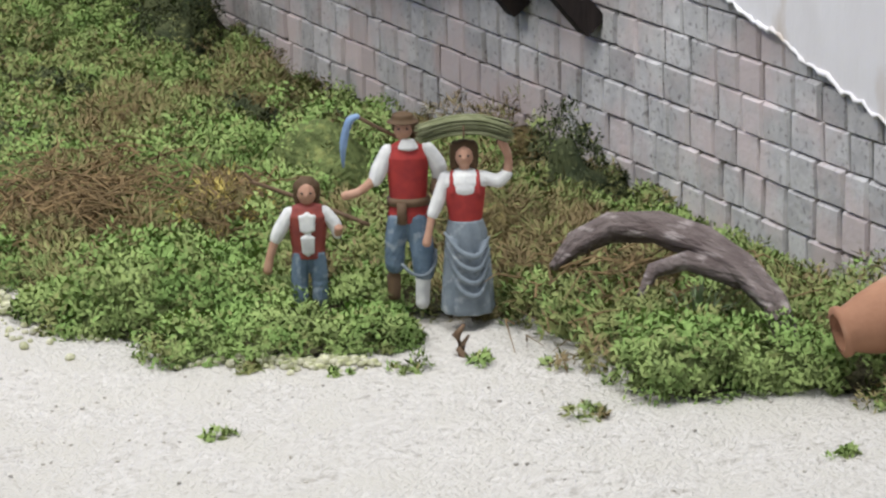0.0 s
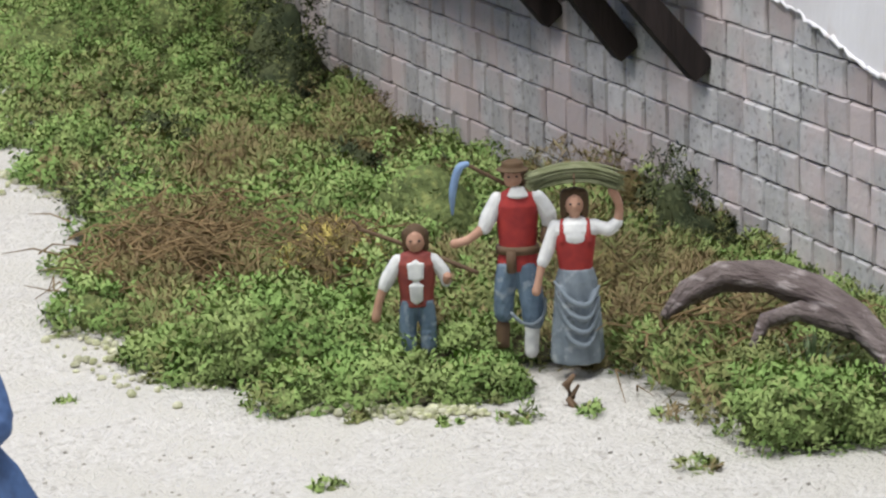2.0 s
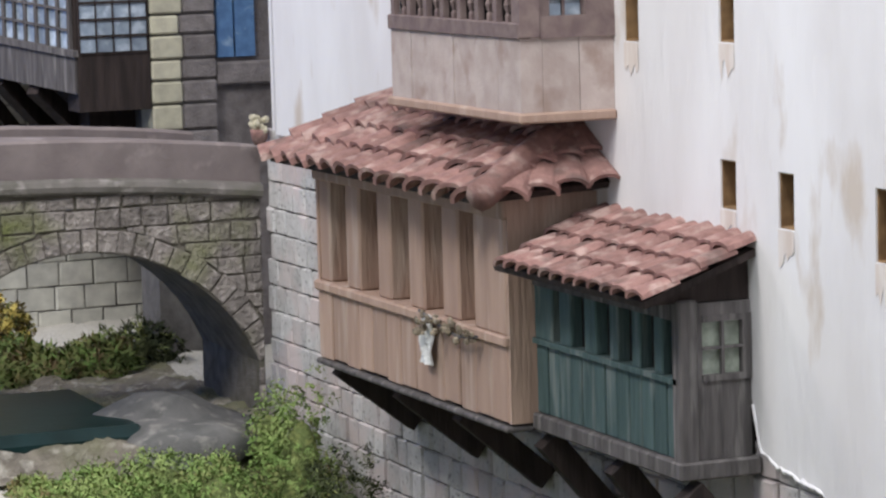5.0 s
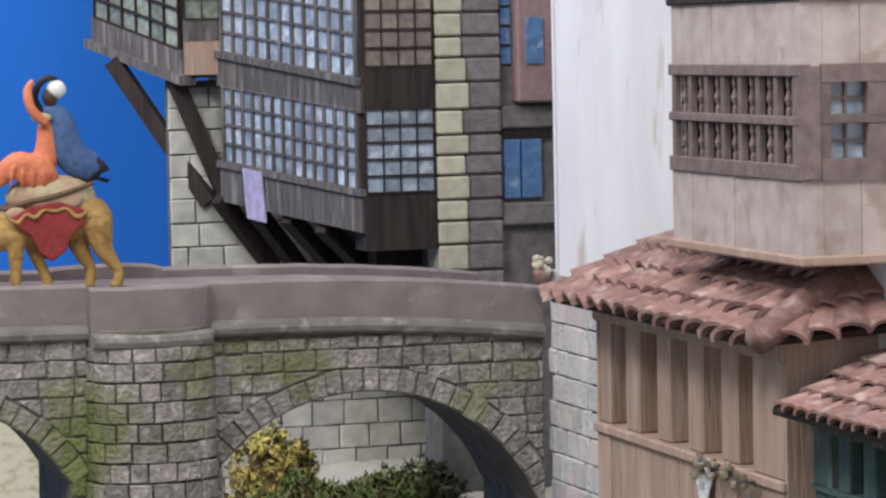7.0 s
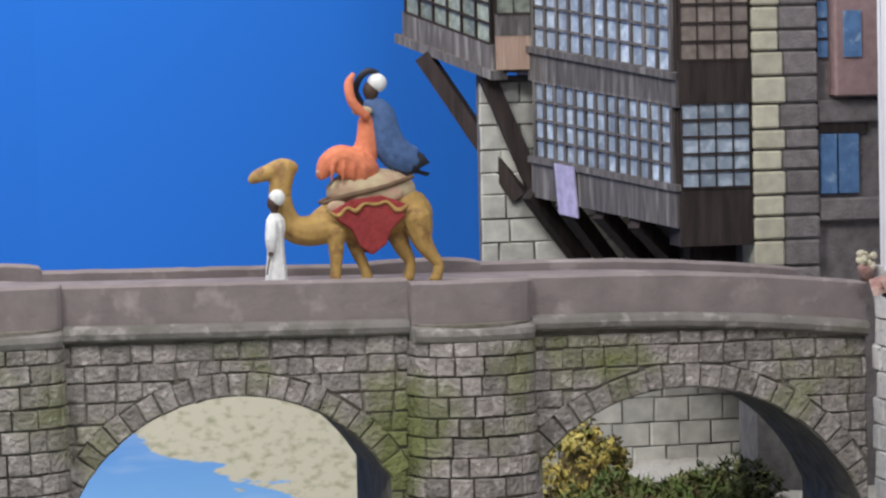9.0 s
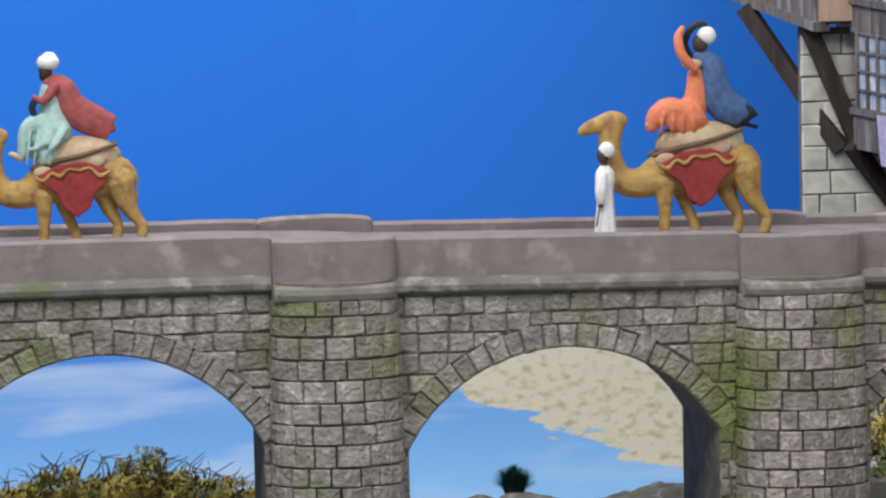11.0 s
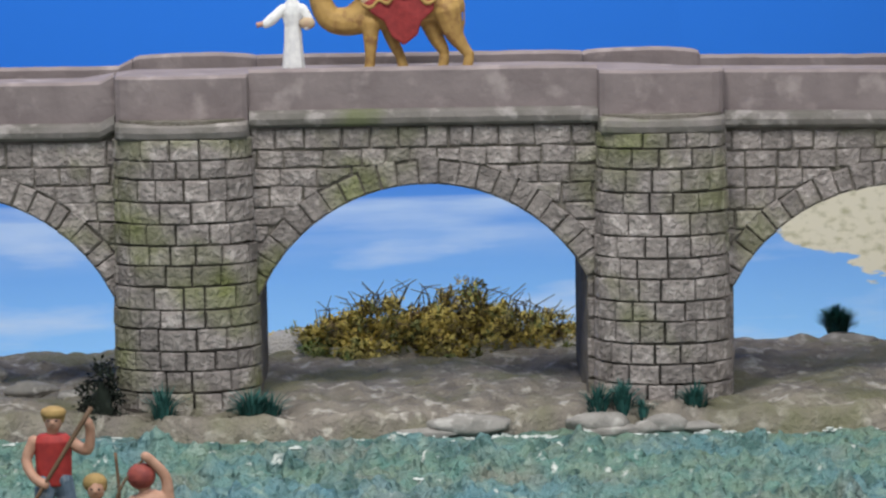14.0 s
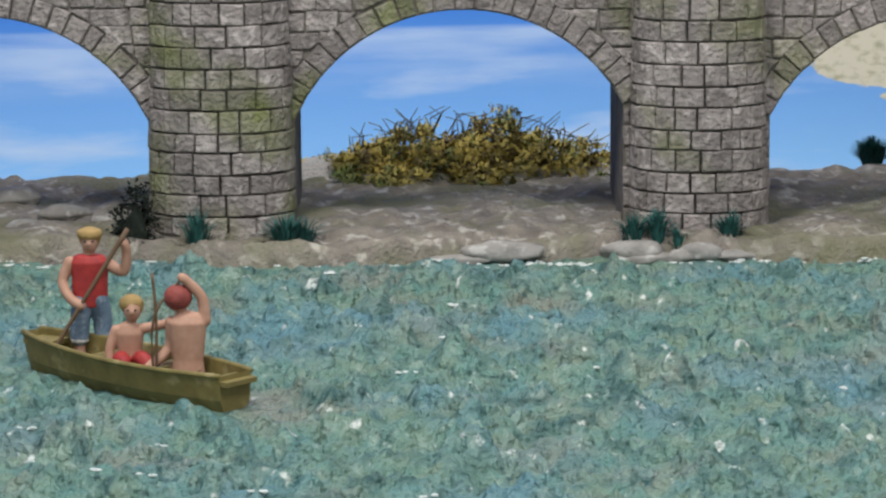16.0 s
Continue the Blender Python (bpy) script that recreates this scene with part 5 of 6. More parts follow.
def rower(bm):
    limb(bm, LE, (0, 6, 6, 32), (-4, 0, 24, 30))
    limb(bm, LE, (-12, 10, 14, 18), (-44, 24, 16, 16), (-60, 20, 6, 12))
    lathe(bm, [(30, 14), (27, 40), (32, 85), (34, 108), (22, 122), (9, 128)], (0, 0, 0), 18, 1, 0.68, FL)
    limb(bm, FL, (-30, 4, 108, 11), (-34, 10, 60, 10), (-66, -4, 32, 9), (-74, -8, 24, 8))
    limb(bm, FL, (30, 2, 110, 12), (26, 2, 150, 10), (2, -2, 180, 9), (-8, -4, 188, 9))
    head(bm, -14, 4, 146, 21, FL, BR, face=1)
    ball(bm, (-16, 2, 152), (26, 24, 24), BR)
    flesh(bm, [(-2, 0, 192), (-58, -10, 120), (-60, -10, 0)], 2.5, 5, LE)
    flesh(bm, [(-60, -6, 196), (-54, -8, 110), (-56, -10, 4)], 3, 5, LE)


figure("boatman_figurine", "standing boatman figurine in red shirt with a long pole", "figurine", boatman, 0.00058, (-0.405, 3.275, 0.008), 0, "boat crew")
figure("child_figurine", "seated bare-chested child figurine in red shorts", "figurine", child, 0.00057, (-0.358, 3.195, 0.016), 0, "boat crew")
figure("rower_figurine", "seated bare-backed figurine with a red cap", "figurine", rower, 0.00057, (-0.296, 3.150, 0.014), 0, "boat crew")


def kneeler(bm):
    lathe(bm, [(78, 0), (80, 12), (70, 45), (56, 75), (40, 96)], (0, 0, 0), 36, 1, 0.9, NV, 0.06, 8)
    lathe(bm, [(42, 92), (40, 105), (42, 135), (30, 158), (12, 166)], (0, 0, 0), 20, 1, 0.7, NV)
    lathe(bm, [(44, 92), (45, 100)], (0, 0, 0), 20, 1, 0.8, CP)
    limb(bm, NV, (38, 0, 145, 13), (46, -20, 115, 14), (20, -45, 105, 11))
    limb(bm, NV, (-38, 0, 145, 13), (-46, -20, 115, 14), (-20, -45, 105, 11))
    head(bm, 0, -4, 184, 19, FL, HR)
    flesh(bm, [(-60, -70, 30), (70, -60, 38)], 5, 6, SA)


figure("kneeling_figurine", "kneeling figurine in a blue robe with a dusky red sash", "figurine", kneeler, 0.00082, (0.498, 1.870, 0.002), -23)

# ---- moss, scrub and plants ----
def leaf_cloud(name, points, normals, size, materials, label, category, seed, group="", long=1.0, core=None, mix=None, tufts=None, width=0.27):
    """A bush of many small leaf blades on given points; core: a solid inner lump as (verts, faces)."""
    r = np.random.default_rng(seed)
    n = len(points)
    d = normals * (1.0 if width < 0.15 else 0.40) + r.normal(0, 0.75, (n, 3))
    d /= np.linalg.norm(d, axis=1)[:, None]
    s = np.cross(d, r.normal(0, 1, (n, 3)))
    s /= np.linalg.norm(s, axis=1)[:, None] + 1e-9
    k = size * r.uniform(0.5, 1.4, (n, 1))
    base = points - d * k * 0.3
    tip = points + d * k * long
    mid = points + d * k * 0.35 * long
    wid = s * k * width
    g = np.cross(s, d)
    turn = np.sign((g * normals).sum(1))[:, None]
    turn[turn == 0] = 1
    wid, g = wid * turn, g * turn
    soft = normals + 0.15 * g + np.array([0, 0, 0.15])
    soft /= np.linalg.norm(soft, axis=1)[:, None]
    v = np.stack([base, mid + wid, tip, mid - wid], 1).reshape(-1, 3)
    f = [(4 * i, 4 * i + 1, 4 * i + 2, 4 * i + 3) for i in range(n)]
    idx = r.choice(len(materials), n, p=mix)
    if tufts is not None:
        of_tuft = r.choice(len(materials), int(tufts.max()) + 1, p=mix)
        idx = np.where(r.uniform(0, 1, n) < 0.85, of_tuft[tufts], idx)
    idx = [int(q) for q in idx]
    # The inner lump gets the first, darker colour, painting shade between the tufts.
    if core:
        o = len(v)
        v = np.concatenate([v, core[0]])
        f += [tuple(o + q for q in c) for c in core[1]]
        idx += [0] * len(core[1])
    me = bpy.data.meshes.new(name)
    me.from_pydata(v.tolist(), [], f)
    for m in materials:
        me.materials.append(m)
    me.polygons.foreach_set("material_index", idx)
    me.update()
    bend = np.repeat(soft, 4, 0)
    if core:
        flat = np.empty(len(me.vertices) * 3, np.float32)
        me.vertex_normals.foreach_get("vector", flat)
        bend = np.concatenate([bend, flat.reshape(-1, 3)[len(bend):]])
    me.shade_smooth()
    me.normals_split_custom_set_from_vertices(bend.tolist())
    return tagged(new(name, me), label, category, group)


def mound(c, rx, ry, h, seed, n, jag=0.3, tuft=0.010):
    """Points, normals and tuft numbers over a lumpy dome made of many small tufts, and its inner lump."""
    r = np.random.default_rng(seed)
    lumps = r.normal(0, 1, (9, 3))
    lumps[:, 2] = abs(lumps[:, 2])
    lumps /= np.linalg.norm(lumps, axis=1)[:, None]
    amp = r.uniform(-jag, jag * 1.3, 9)
    ax = np.array([rx, ry, h])

    def radius(d):
        return 0.86 + (np.exp(-((d[:, None] - lumps[None]) ** 2).sum(-1) * 5) * amp).sum(1)

    count = int(min(170, max(7, 1.5 * (rx * ry + h * (rx + ry)) / tuft ** 2)))
    d = r.normal(0, 1, (count, 3))
    d[:, 2] = abs(d[:, 2])
    d /= np.linalg.norm(d, axis=1)[:, None]
    out = d / ax
    out /= np.linalg.norm(out, axis=1)[:, None]
    heart = np.array(c) + d * (radius(d) * r.uniform(0.80, 1.08, count))[:, None] * ax
    small = min(1.0, 0.5 * min(rx, ry) / tuft)
    size_of = tuft * small * r.choice([0.7, 1.0, 1.4, 1.9], count) * r.uniform(0.85, 1.15, count)
    n = max(n, 26 * count)
    which = r.integers(0, count, n)
    way = r.normal(0, 1, (n, 3)) + 1.1 * out[which] + np.array([0, 0, 0.35])
    way /= np.linalg.norm(way, axis=1)[:, None]
    pts = heart[which] + way * (size_of[which] * r.uniform(0.45, 1.1, n))[:, None]
    nor = 0.65 * way + 0.35 * out[which]
    nor /= np.linalg.norm(nor, axis=1)[:, None]
    nu, nv = 26, 9
    vs = np.array([(math.cos(j / nv * math.pi / 2) * math.cos(i / nu * 2 * math.pi), math.cos(j / nv * math.pi / 2) * math.sin(i / nu * 2 * math.pi), math.sin(j / nv * math.pi / 2)) for j in range(nv + 1) for i in range(nu)])
    vs = np.array(c) + vs * (0.70 * radius(vs))[:, None] * ax
    fs = [(j * nu + i, j * nu + (i + 1) % nu, (j + 1) * nu + (i + 1) % nu, (j + 1) * nu + i) for j in range(nv) for i in range(nu)]
    return pts, nor, (vs, fs), which


GREEN_M, OLIVE_M, BROWN_M, DARK_M, YELLOW_M = MOSS
# Darker moss colours for the inner lumps: shade between tufts painted in.
GAP_SHADE = mat("moss_gap_shade", (0.165, 0.205, 0.078), 0.95, (0.100, 0.125, 0.050), 70, spots=(0.24, 0.27, 0.10), spot_scale=110, spot_amount=0.4, bump=1.0, bump_scale=180, spec=0.05, relief=0.006)
GAP_SHADE_DRY = mat("dry_moss_gap_shade", (0.200, 0.155, 0.075), 0.95, (0.120, 0.092, 0.046), 70, spots=(0.30, 0.25, 0.11), spot_scale=110, spot_amount=0.4, bump=1.0, bump_scale=180, spec=0.05, relief=0.006)
BLENDS = {
    "green": ([GAP_SHADE, GREEN_M, OLIVE_M], [0.02, 0.78, 0.20], "fresh green moss bush on the sand"),
    "olive": ([GAP_SHADE, OLIVE_M, GREEN_M, BROWN_M], [0.05, 0.57, 0.22, 0.16], "olive green moss bush on the bank"),
    "brown": ([GAP_SHADE_DRY, BROWN_M, OLIVE_M], [0.06, 0.64, 0.30], "dry brown moss scrub on the bank"),
    "dark": ([DARK_M, DARK_M, OLIVE_M], [0.44, 0.44, 0.12], "dark green scrub at the foot of the wall"),
    "yellow": ([GAP_SHADE_DRY, YELLOW_M, OLIVE_M, BROWN_M], [0.08, 0.60, 0.14, 0.18], "yellowish dry moss clump"),
    "ochre": ([GAP_SHADE_DRY, BROWN_M, YELLOW_M], [0.22, 0.43, 0.35], "ochre brown drooping moss clump"),
}
SEED = [100]


LEAF = {"green": (0.9, 0.30), "olive": (1.2, 0.23), "brown": (2.1, 0.13), "dark": (1.1, 0.22), "yellow": (1.1, 0.30), "ochre": (2.0, 0.11)}


def bush(x, y, rx, ry, h, kind, leaves=2200, size=0.0036, z=None, jag=0.34):
    SEED[0] += 1
    mats, mix, label = BLENDS[kind]
    z = (ground_z(x, y) if z is None else z) - 0.004
    leaves = int(leaves * (1.8 if y < 2.9 else 2.2 if y > 4.4 else 1.2))
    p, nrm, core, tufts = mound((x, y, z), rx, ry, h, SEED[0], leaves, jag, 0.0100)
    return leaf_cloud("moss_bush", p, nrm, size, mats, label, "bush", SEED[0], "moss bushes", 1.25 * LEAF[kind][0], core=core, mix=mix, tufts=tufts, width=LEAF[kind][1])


# the edge of the growth in plan, and the growth behind it
EDGE = [(0.74, 2.22), (0.765, 2.11), (0.795, 2.06), (0.845, 1.985), (0.90, 1.965), (0.955, 1.975), (0.985, 2.03), (1.045, 2.02), (1.06, 1.95), (1.05, 1.865), (1.045, 1.80), (1.08, 1.75), (1.165, 1.735), (1.19, 1.67), (1.30, 1.60), (1.43, 1.60),
        (1.43, 3.86), (1.20, 3.80), (1.02, 3.74), (0.97, 3.45), (0.925, 3.2), (0.88, 3.0), (0.845, 2.86), (0.865, 2.78), (0.85, 2.67), (0.79, 2.58), (0.745, 2.36)]


def inside(x, y):
    hit = False
    for (xa, ya), (xb, yb) in zip(EDGE, EDGE[1:] + EDGE[:1]):
        if (ya > y) != (yb > y) and x < (xb - xa) * (y - ya) / (yb - ya) + xa:
            hit = not hit
    return hit


# Earth colour with the shade of gaps between bushes mixed in.
SHADED_SOIL = mat("shaded_mossy_soil", (0.070, 0.068, 0.038), 0.95, (0.050, 0.044, 0.028), 55, spots=(0.15, 0.14, 0.07), spot_scale=90, spot_amount=0.4, bump=1.0, bump_scale=160, spec=0.05, relief=0.008)


def undergrowth():
    """A mossy skin over the bank wherever the growth stands, darkened as shade between bushes."""
    step, co, fa, index = 0.012, [], [], {}

    def vert(i, j):
        if (i, j) not in index:
            x, y = 0.66 + i * step, 1.56 + j * step
            index[(i, j)] = len(co)
            co.append((x + 0.004 * fract(60 * x, 60 * y), y + 0.004 * fract(60 * y, 60 * x), ground_z(x, y) + 0.004 + 0.010 * max(0, fract(22 * x, 22 * y, 3))))
        return index[(i, j)]

    for i in range(65):
        for j in range(190):
            x, y = 0.66 + (i + 0.5) * step, 1.56 + (j + 0.5) * step
            if inside(x + 0.012 * fract(40 * x, 40 * y), y) and inside(x - 0.015, y) and inside(x, y - 0.02):
                fa.append((vert(i, j), vert(i + 1, j), vert(i + 1, j + 1), vert(i, j + 1)))
    me = bpy.data.meshes.new("undergrowth")
    me.from_pydata(co, [], fa)
    me.materials.append(SHADED_SOIL)
    me.shade_smooth()
    tagged(new("undergrowth", me), "earthy moss skin over the bank, darkened as shade between bushes", "moss", kind="stuff")


undergrowth()
rnd = random.Random(21)
placed = []
# the large bushes that stand out
for x, y, rx, ry, h, kind, n in (
        (0.825, 2.155, 0.062, 0.060, 0.062, "green", 5200), (0.875, 2.045, 0.050, 0.050, 0.030, "green", 3200), (0.932, 2.005, 0.042, 0.040, 0.032, "green", 3400), (0.888, 2.13, 0.045, 0.05, 0.034, "green", 2600),
        (1.095, 1.805, 0.050, 0.050, 0.052, "green", 4600), (1.155, 1.775, 0.050, 0.045, 0.046, "green", 3600), (1.235, 1.69, 0.06, 0.05, 0.05, "olive", 3000),
        (0.955, 2.33, 0.045, 0.055, 0.058, "ochre", 3400), (0.80, 2.37, 0.055, 0.075, 0.042, "brown", 3600), (0.86, 2.45, 0.06, 0.07, 0.046, "brown", 3400), (0.795, 2.27, 0.045, 0.05, 0.030, "brown", 2200), (0.885, 2.34, 0.045, 0.05, 0.038, "brown", 2600),
        (1.085, 1.955, 0.045, 0.05, 0.045, "olive", 3200), (1.105, 1.885, 0.045, 0.045, 0.042, "olive", 3000), (1.19, 1.87, 0.055, 0.055, 0.045, "olive", 2800), (1.27, 1.80, 0.06, 0.06, 0.065, "olive", 2800),
        (1.350, 3.50, 0.060, 0.080, 0.155, "dark", 5200), (1.30, 3.38, 0.045, 0.06, 0.08, "dark", 2600), (1.355, 3.27, 0.045, 0.05, 0.055, "brown", 2200), (1.365, 3.70, 0.06, 0.08, 0.150, "green", 4200), (1.26, 3.66, 0.075, 0.09, 0.095, "green", 3600), (1.385, 3.83, 0.045, 0.05, 0.105, "green", 2600),
        (1.375, 2.51, 0.045, 0.05, 0.062, "dark", 2800), (1.33, 2.66, 0.05, 0.06, 0.050, "green", 2600), (1.395, 3.03, 0.035, 0.05, 0.055, "green", 2200), (1.02, 2.14, 0.05, 0.05, 0.05, "olive", 2400)):
    bush(x, y, rx, ry, h, kind, n)
    placed.append((x, y, min(rx, ry) * 0.8))
tries = 0
while tries < 5000:
    tries += 1
    x, y = rnd.uniform(0.68, 1.425), rnd.uniform(1.58, 3.86)
    if not inside(x, y):
        continue
    r = rnd.choice((rnd.uniform(0.018, 0.035), rnd.uniform(0.035, 0.085)))
    if any((x - a) ** 2 + (y - b) ** 2 < (0.93 * (r + c)) ** 2 for a, b, c in placed):
        continue
    if (x - 1.0) ** 2 + (y - 2.03) ** 2 < 0.035 ** 2 or (x - 0.93) ** 2 + (y - 2.08) ** 2 < 0.045 ** 2:
        continue
    placed.append((x, y, r))
    q = 1.5 * fract(3.1 * x, 3.1 * y, 4) + rnd.uniform(-0.12, 0.12) + 0.16 - 0.34 * smoothstep(1.12, 1.38, x) * (1 - smoothstep(3.4, 3.6, y))
    kind = "brown" if q < -0.22 else "dark" if q < -0.12 else "olive" if q < 0.06 else "green"
    if y > 2.9 and kind == "brown":
        kind = "olive"
    h = min(0.075, r * rnd.uniform(0.7, 1.35)) - 0.006 * smoothstep(1.25, 1.4, x)
    bush(x, y, r * rnd.uniform(1.0, 1.4), r * rnd.uniform(1.0, 1.4), h, kind, 2000 if y < 3 else 1500)
# small tufts spilling on to the sand
for x, y in ((0.66, 2.13), (0.985, 1.915), (1.035, 1.885), (0.93, 1.925), (1.0, 1.775), (0.83, 1.99), (0.885, 1.945), (1.11, 1.62), (0.76, 1.86)):
    bush(x, y, rnd.uniform(0.006, 0.016), rnd.uniform(0.006, 0.012), rnd.uniform(0.003, 0.008), rnd.choice(("green", "olive")), 160, 0.0036)


def twigs(x, y, r, n, label, seed):
    rr = random.Random(seed)
    bm = bmesh.new()
    for k in range(n):
        px, py = x + rr.gauss(0, r), y + rr.gauss(0, r)
        a, l = rr.uniform(0, 6.28), rr.uniform(0.015, 0.06)
        z = ground_z(px, py) + rr.uniform(0.0, 0.052)
        tube(bm, [(px, py, z), (px + l * 0.5 * math.cos(a), py + l * 0.5 * math.sin(a), z + rr.uniform(0.004, 0.012)), (px + l * math.cos(a + 0.3), py + l * math.sin(a + 0.3), z + rr.uniform(-0.01, 0.012))], [0.0009, 0.0007, 0.0003], 4)
    return part("dry_twigs", bm, mat("twig_bark", (0.24, 0.165, 0.085), 0.9, (0.14, 0.095, 0.045), 150, bump=0, island=0.4), None), label


for args in ((0.825, 2.38, 0.036, 420, "tangle of dry brown twigs", 1), (0.885, 2.45, 0.036, 300, "tangle of dry brown twigs", 2), (0.955, 2.32, 0.022, 160, "drooping ochre fibres on a moss clump", 5), (1.10, 1.95, 0.03, 120, "dry twigs in the olive moss", 6), (1.13, 1.93, 0.04, 40, "few dry twigs in the moss", 3)):
    ob, label = twigs(*args)
    tagged(ob, label, "twigs", kind="stuff")

# driftwood in the moss
log = thing("driftwood", "curved grey weathered branch lying in the moss", "branch", at=(1.13, 1.88, 0.03))
BARK = mat("grey_driftwood", (0.175, 0.142, 0.135), 0.92, (0.105, 0.080, 0.076), 120, spots=(0.34, 0.295, 0.285), spot_scale=160, spot_amount=0.35, bump=1.0, bump_scale=260, stretch=(0.5, 0.15, 1), relief=0.006)
bm = bmesh.new()
tube(bm, [(1.062, 1.95, 0.062), (1.085, 1.96, 0.074), (1.118, 1.962, 0.083), (1.142, 1.935, 0.085), (1.158, 1.89, 0.081), (1.163, 1.84, 0.072), (1.163, 1.80, 0.058), (1.160, 1.775, 0.036)], [0.003, 0.0080, 0.0105, 0.0115, 0.0115, 0.0105, 0.010, 0.008], 28)
for i, v in enumerate(bm.verts):
    v.co.z += 0.0018 * math.sin(2.0 * math.pi * (i % 28) / 4.0)
for v in bm.verts:
    v.co += 0.0022 * Vector((fract(90 * v.co.x, 90 * v.co.y, 90 * v.co.z), fract(80 * v.co.y, 90 * v.co.z), fract(120 * v.co.x, 20 * v.co.y, 5)))
part("stem", bm, BARK, log, smooth=True)
bm = bmesh.new()
tube(bm, [(1.160, 1.84, 0.066), (1.140, 1.885, 0.072), (1.114, 1.890, 0.067), (1.098, 1.880, 0.052)], [0.008, 0.0075, 0.006, 0.003], 10)
part("side_branch", bm, BARK, log, smooth=True)

pot = thing("clay_pot", "terracotta pot lying on its side in the moss", "pot", at=(1.215, 1.70, 0.05))
CLAY = mat("terracotta_pot", (0.36, 0.185, 0.11), 0.75, (0.28, 0.135, 0.08), 30, spots=(0.45, 0.28, 0.19), spot_scale=25, spot_amount=0.3, bump=0.25)
bm = bmesh.new()
prof = [(0.0135, 0.0), (0.0185, 0.001), (0.0185, 0.004), (0.0165, 0.008), (0.022, 0.022), (0.028, 0.045), (0.024, 0.07), (0.012, 0.085)]
lathe(bm, prof, n=24)
bm.faces.ensure_lookup_table()
bmesh.ops.delete(bm, geom=[f for f in bm.faces if all(abs(v.co.z) < 1e-6 for v in f.verts)], context="FACES")
PM = pose(1.166, 1.722, 0.056, 0, 78, -12)
bmesh.ops.transform(bm, matrix=PM, verts=bm.verts[:])
part("body", bm, CLAY, pot, smooth=True)
bm = bmesh.new()
lathe(bm, [(0.0134, 0.0005), (0.012, 0.012), (0.016, 0.03), (0.010, 0.05)], n=20)
bmesh.ops.delete(bm, geom=[f for f in bm.faces if all(abs(v.co.z - 0.0005) < 1e-6 for v in f.verts)], context="FACES")
bmesh.ops.transform(bm, matrix=PM, verts=bm.verts[:])
part("hollow", bm, CLAY, pot, smooth=True)
stump = thing("twisted_root", "small twisted dark root standing on the sand", "root", at=(1.0, 1.935, 0))
bm = bmesh.new()
tube(bm, [(0.977, 1.935, 0.006), (0.979, 1.935, 0.018), (0.975, 1.936, 0.027), (0.981, 1.934, 0.035)], [0.004, 0.003, 0.0035, 0.0015], 7)
tube(bm, [(0.983, 1.925, 0.004), (0.977, 1.935, 0.016), (0.985, 1.935, 0.026)], [0.003, 0.003, 0.001], 6)
part("root", bm, LEATHER, stump, smooth=True)


def blades(name, x, y, z, n, height, spread, material, label, seed):
    rr = random.Random(seed)
    bm = bmesh.new()
    for k in range(n):
        a, s = rr.uniform(0, 6.28), rr.uniform(0.1, 1.0)
        h = height * rr.uniform(0.55, 1.05)
        dx, dy = spread * s * math.cos(a), spread * s * math.sin(a)
        px, py = x + dx * 0.3, y + dy * 0.3
        w = rr.uniform(0.0012, 0.002)
        c, sn = -math.sin(a) * w, math.cos(a) * w
        pts = [(px, py, z, 1.0), (px + dx * 0.35, py + dy * 0.35, z + h * 0.6, 0.9), (px + dx, py + dy, z + h * (1 - 0.25 * s), 0.1)]
        rows = [(bm.verts.new((q[0] - c * q[3], q[1] - sn * q[3], q[2])), bm.verts.new((q[0] + c * q[3], q[1] + sn * q[3], q[2]))) for q in pts]
        for p, q in zip(rows, rows[1:]):
            bm.faces.new((p[0], p[1], q[1], q[0]))
    return tagged(part(name, bm, material, None), label, "grass tuft", "grass tufts")


REED = mat("dark_teal_reed", (0.036, 0.135, 0.120), 0.7, (0.020, 0.078, 0.068), 90, bump=0, island=0.3)
BLACKISH = mat("blackish_scrub", (0.018, 0.025, 0.018), 0.9, bump=0, island=0.3)
for x, y, n, h, s in ((-0.335, 3.905, 90, 0.060, 0.030), (-0.225, 3.905, 150, 0.052, 0.034), (-0.205, 3.92, 90, 0.045, 0.03), (0.205, 3.915, 110, 0.048, 0.030), (0.235, 3.910, 110, 0.055, 0.026), (0.325, 3.910, 130, 0.05, 0.028), (0.26, 3.90, 60, 0.03, 0.02)):
    blades("grass_tuft", x, y, 0.012, n, h, s, REED, "dark teal grass tuft at the foot of a pier", int(1000 * (x + 2)))
tuft_z = 0.022
blades("grass_tuft", 0.578, 4.43, tuft_z, 900, 0.056, 0.028, REED, "dark teal grass tuft on a bank stone", 77)
SEED[0] = 900
p, nrm, core, tufts = mound((-0.412, 3.93, 0.018), 0.020, 0.02, 0.070, 901, 900)
leaf_cloud("dark_scrub", p, nrm, 0.005, [BLACKISH], "blackish scrub beside the bridge pier", "bush", 901, core=core)
for x, y, w in ((1.375, 2.03, 40), (1.385, 1.90, 30), (1.135, 1.86, 26)):
    blades("grass_tuft", x, y, ground_z(x, y) + 0.008, w, 0.055, 0.03, mat("pale_grass", (0.26, 0.33, 0.20), 0.8, (0.1, 0.14, 0.06), 90, bump=0, island=0.3), "thin pale green grass in the moss", int(x * 1000))


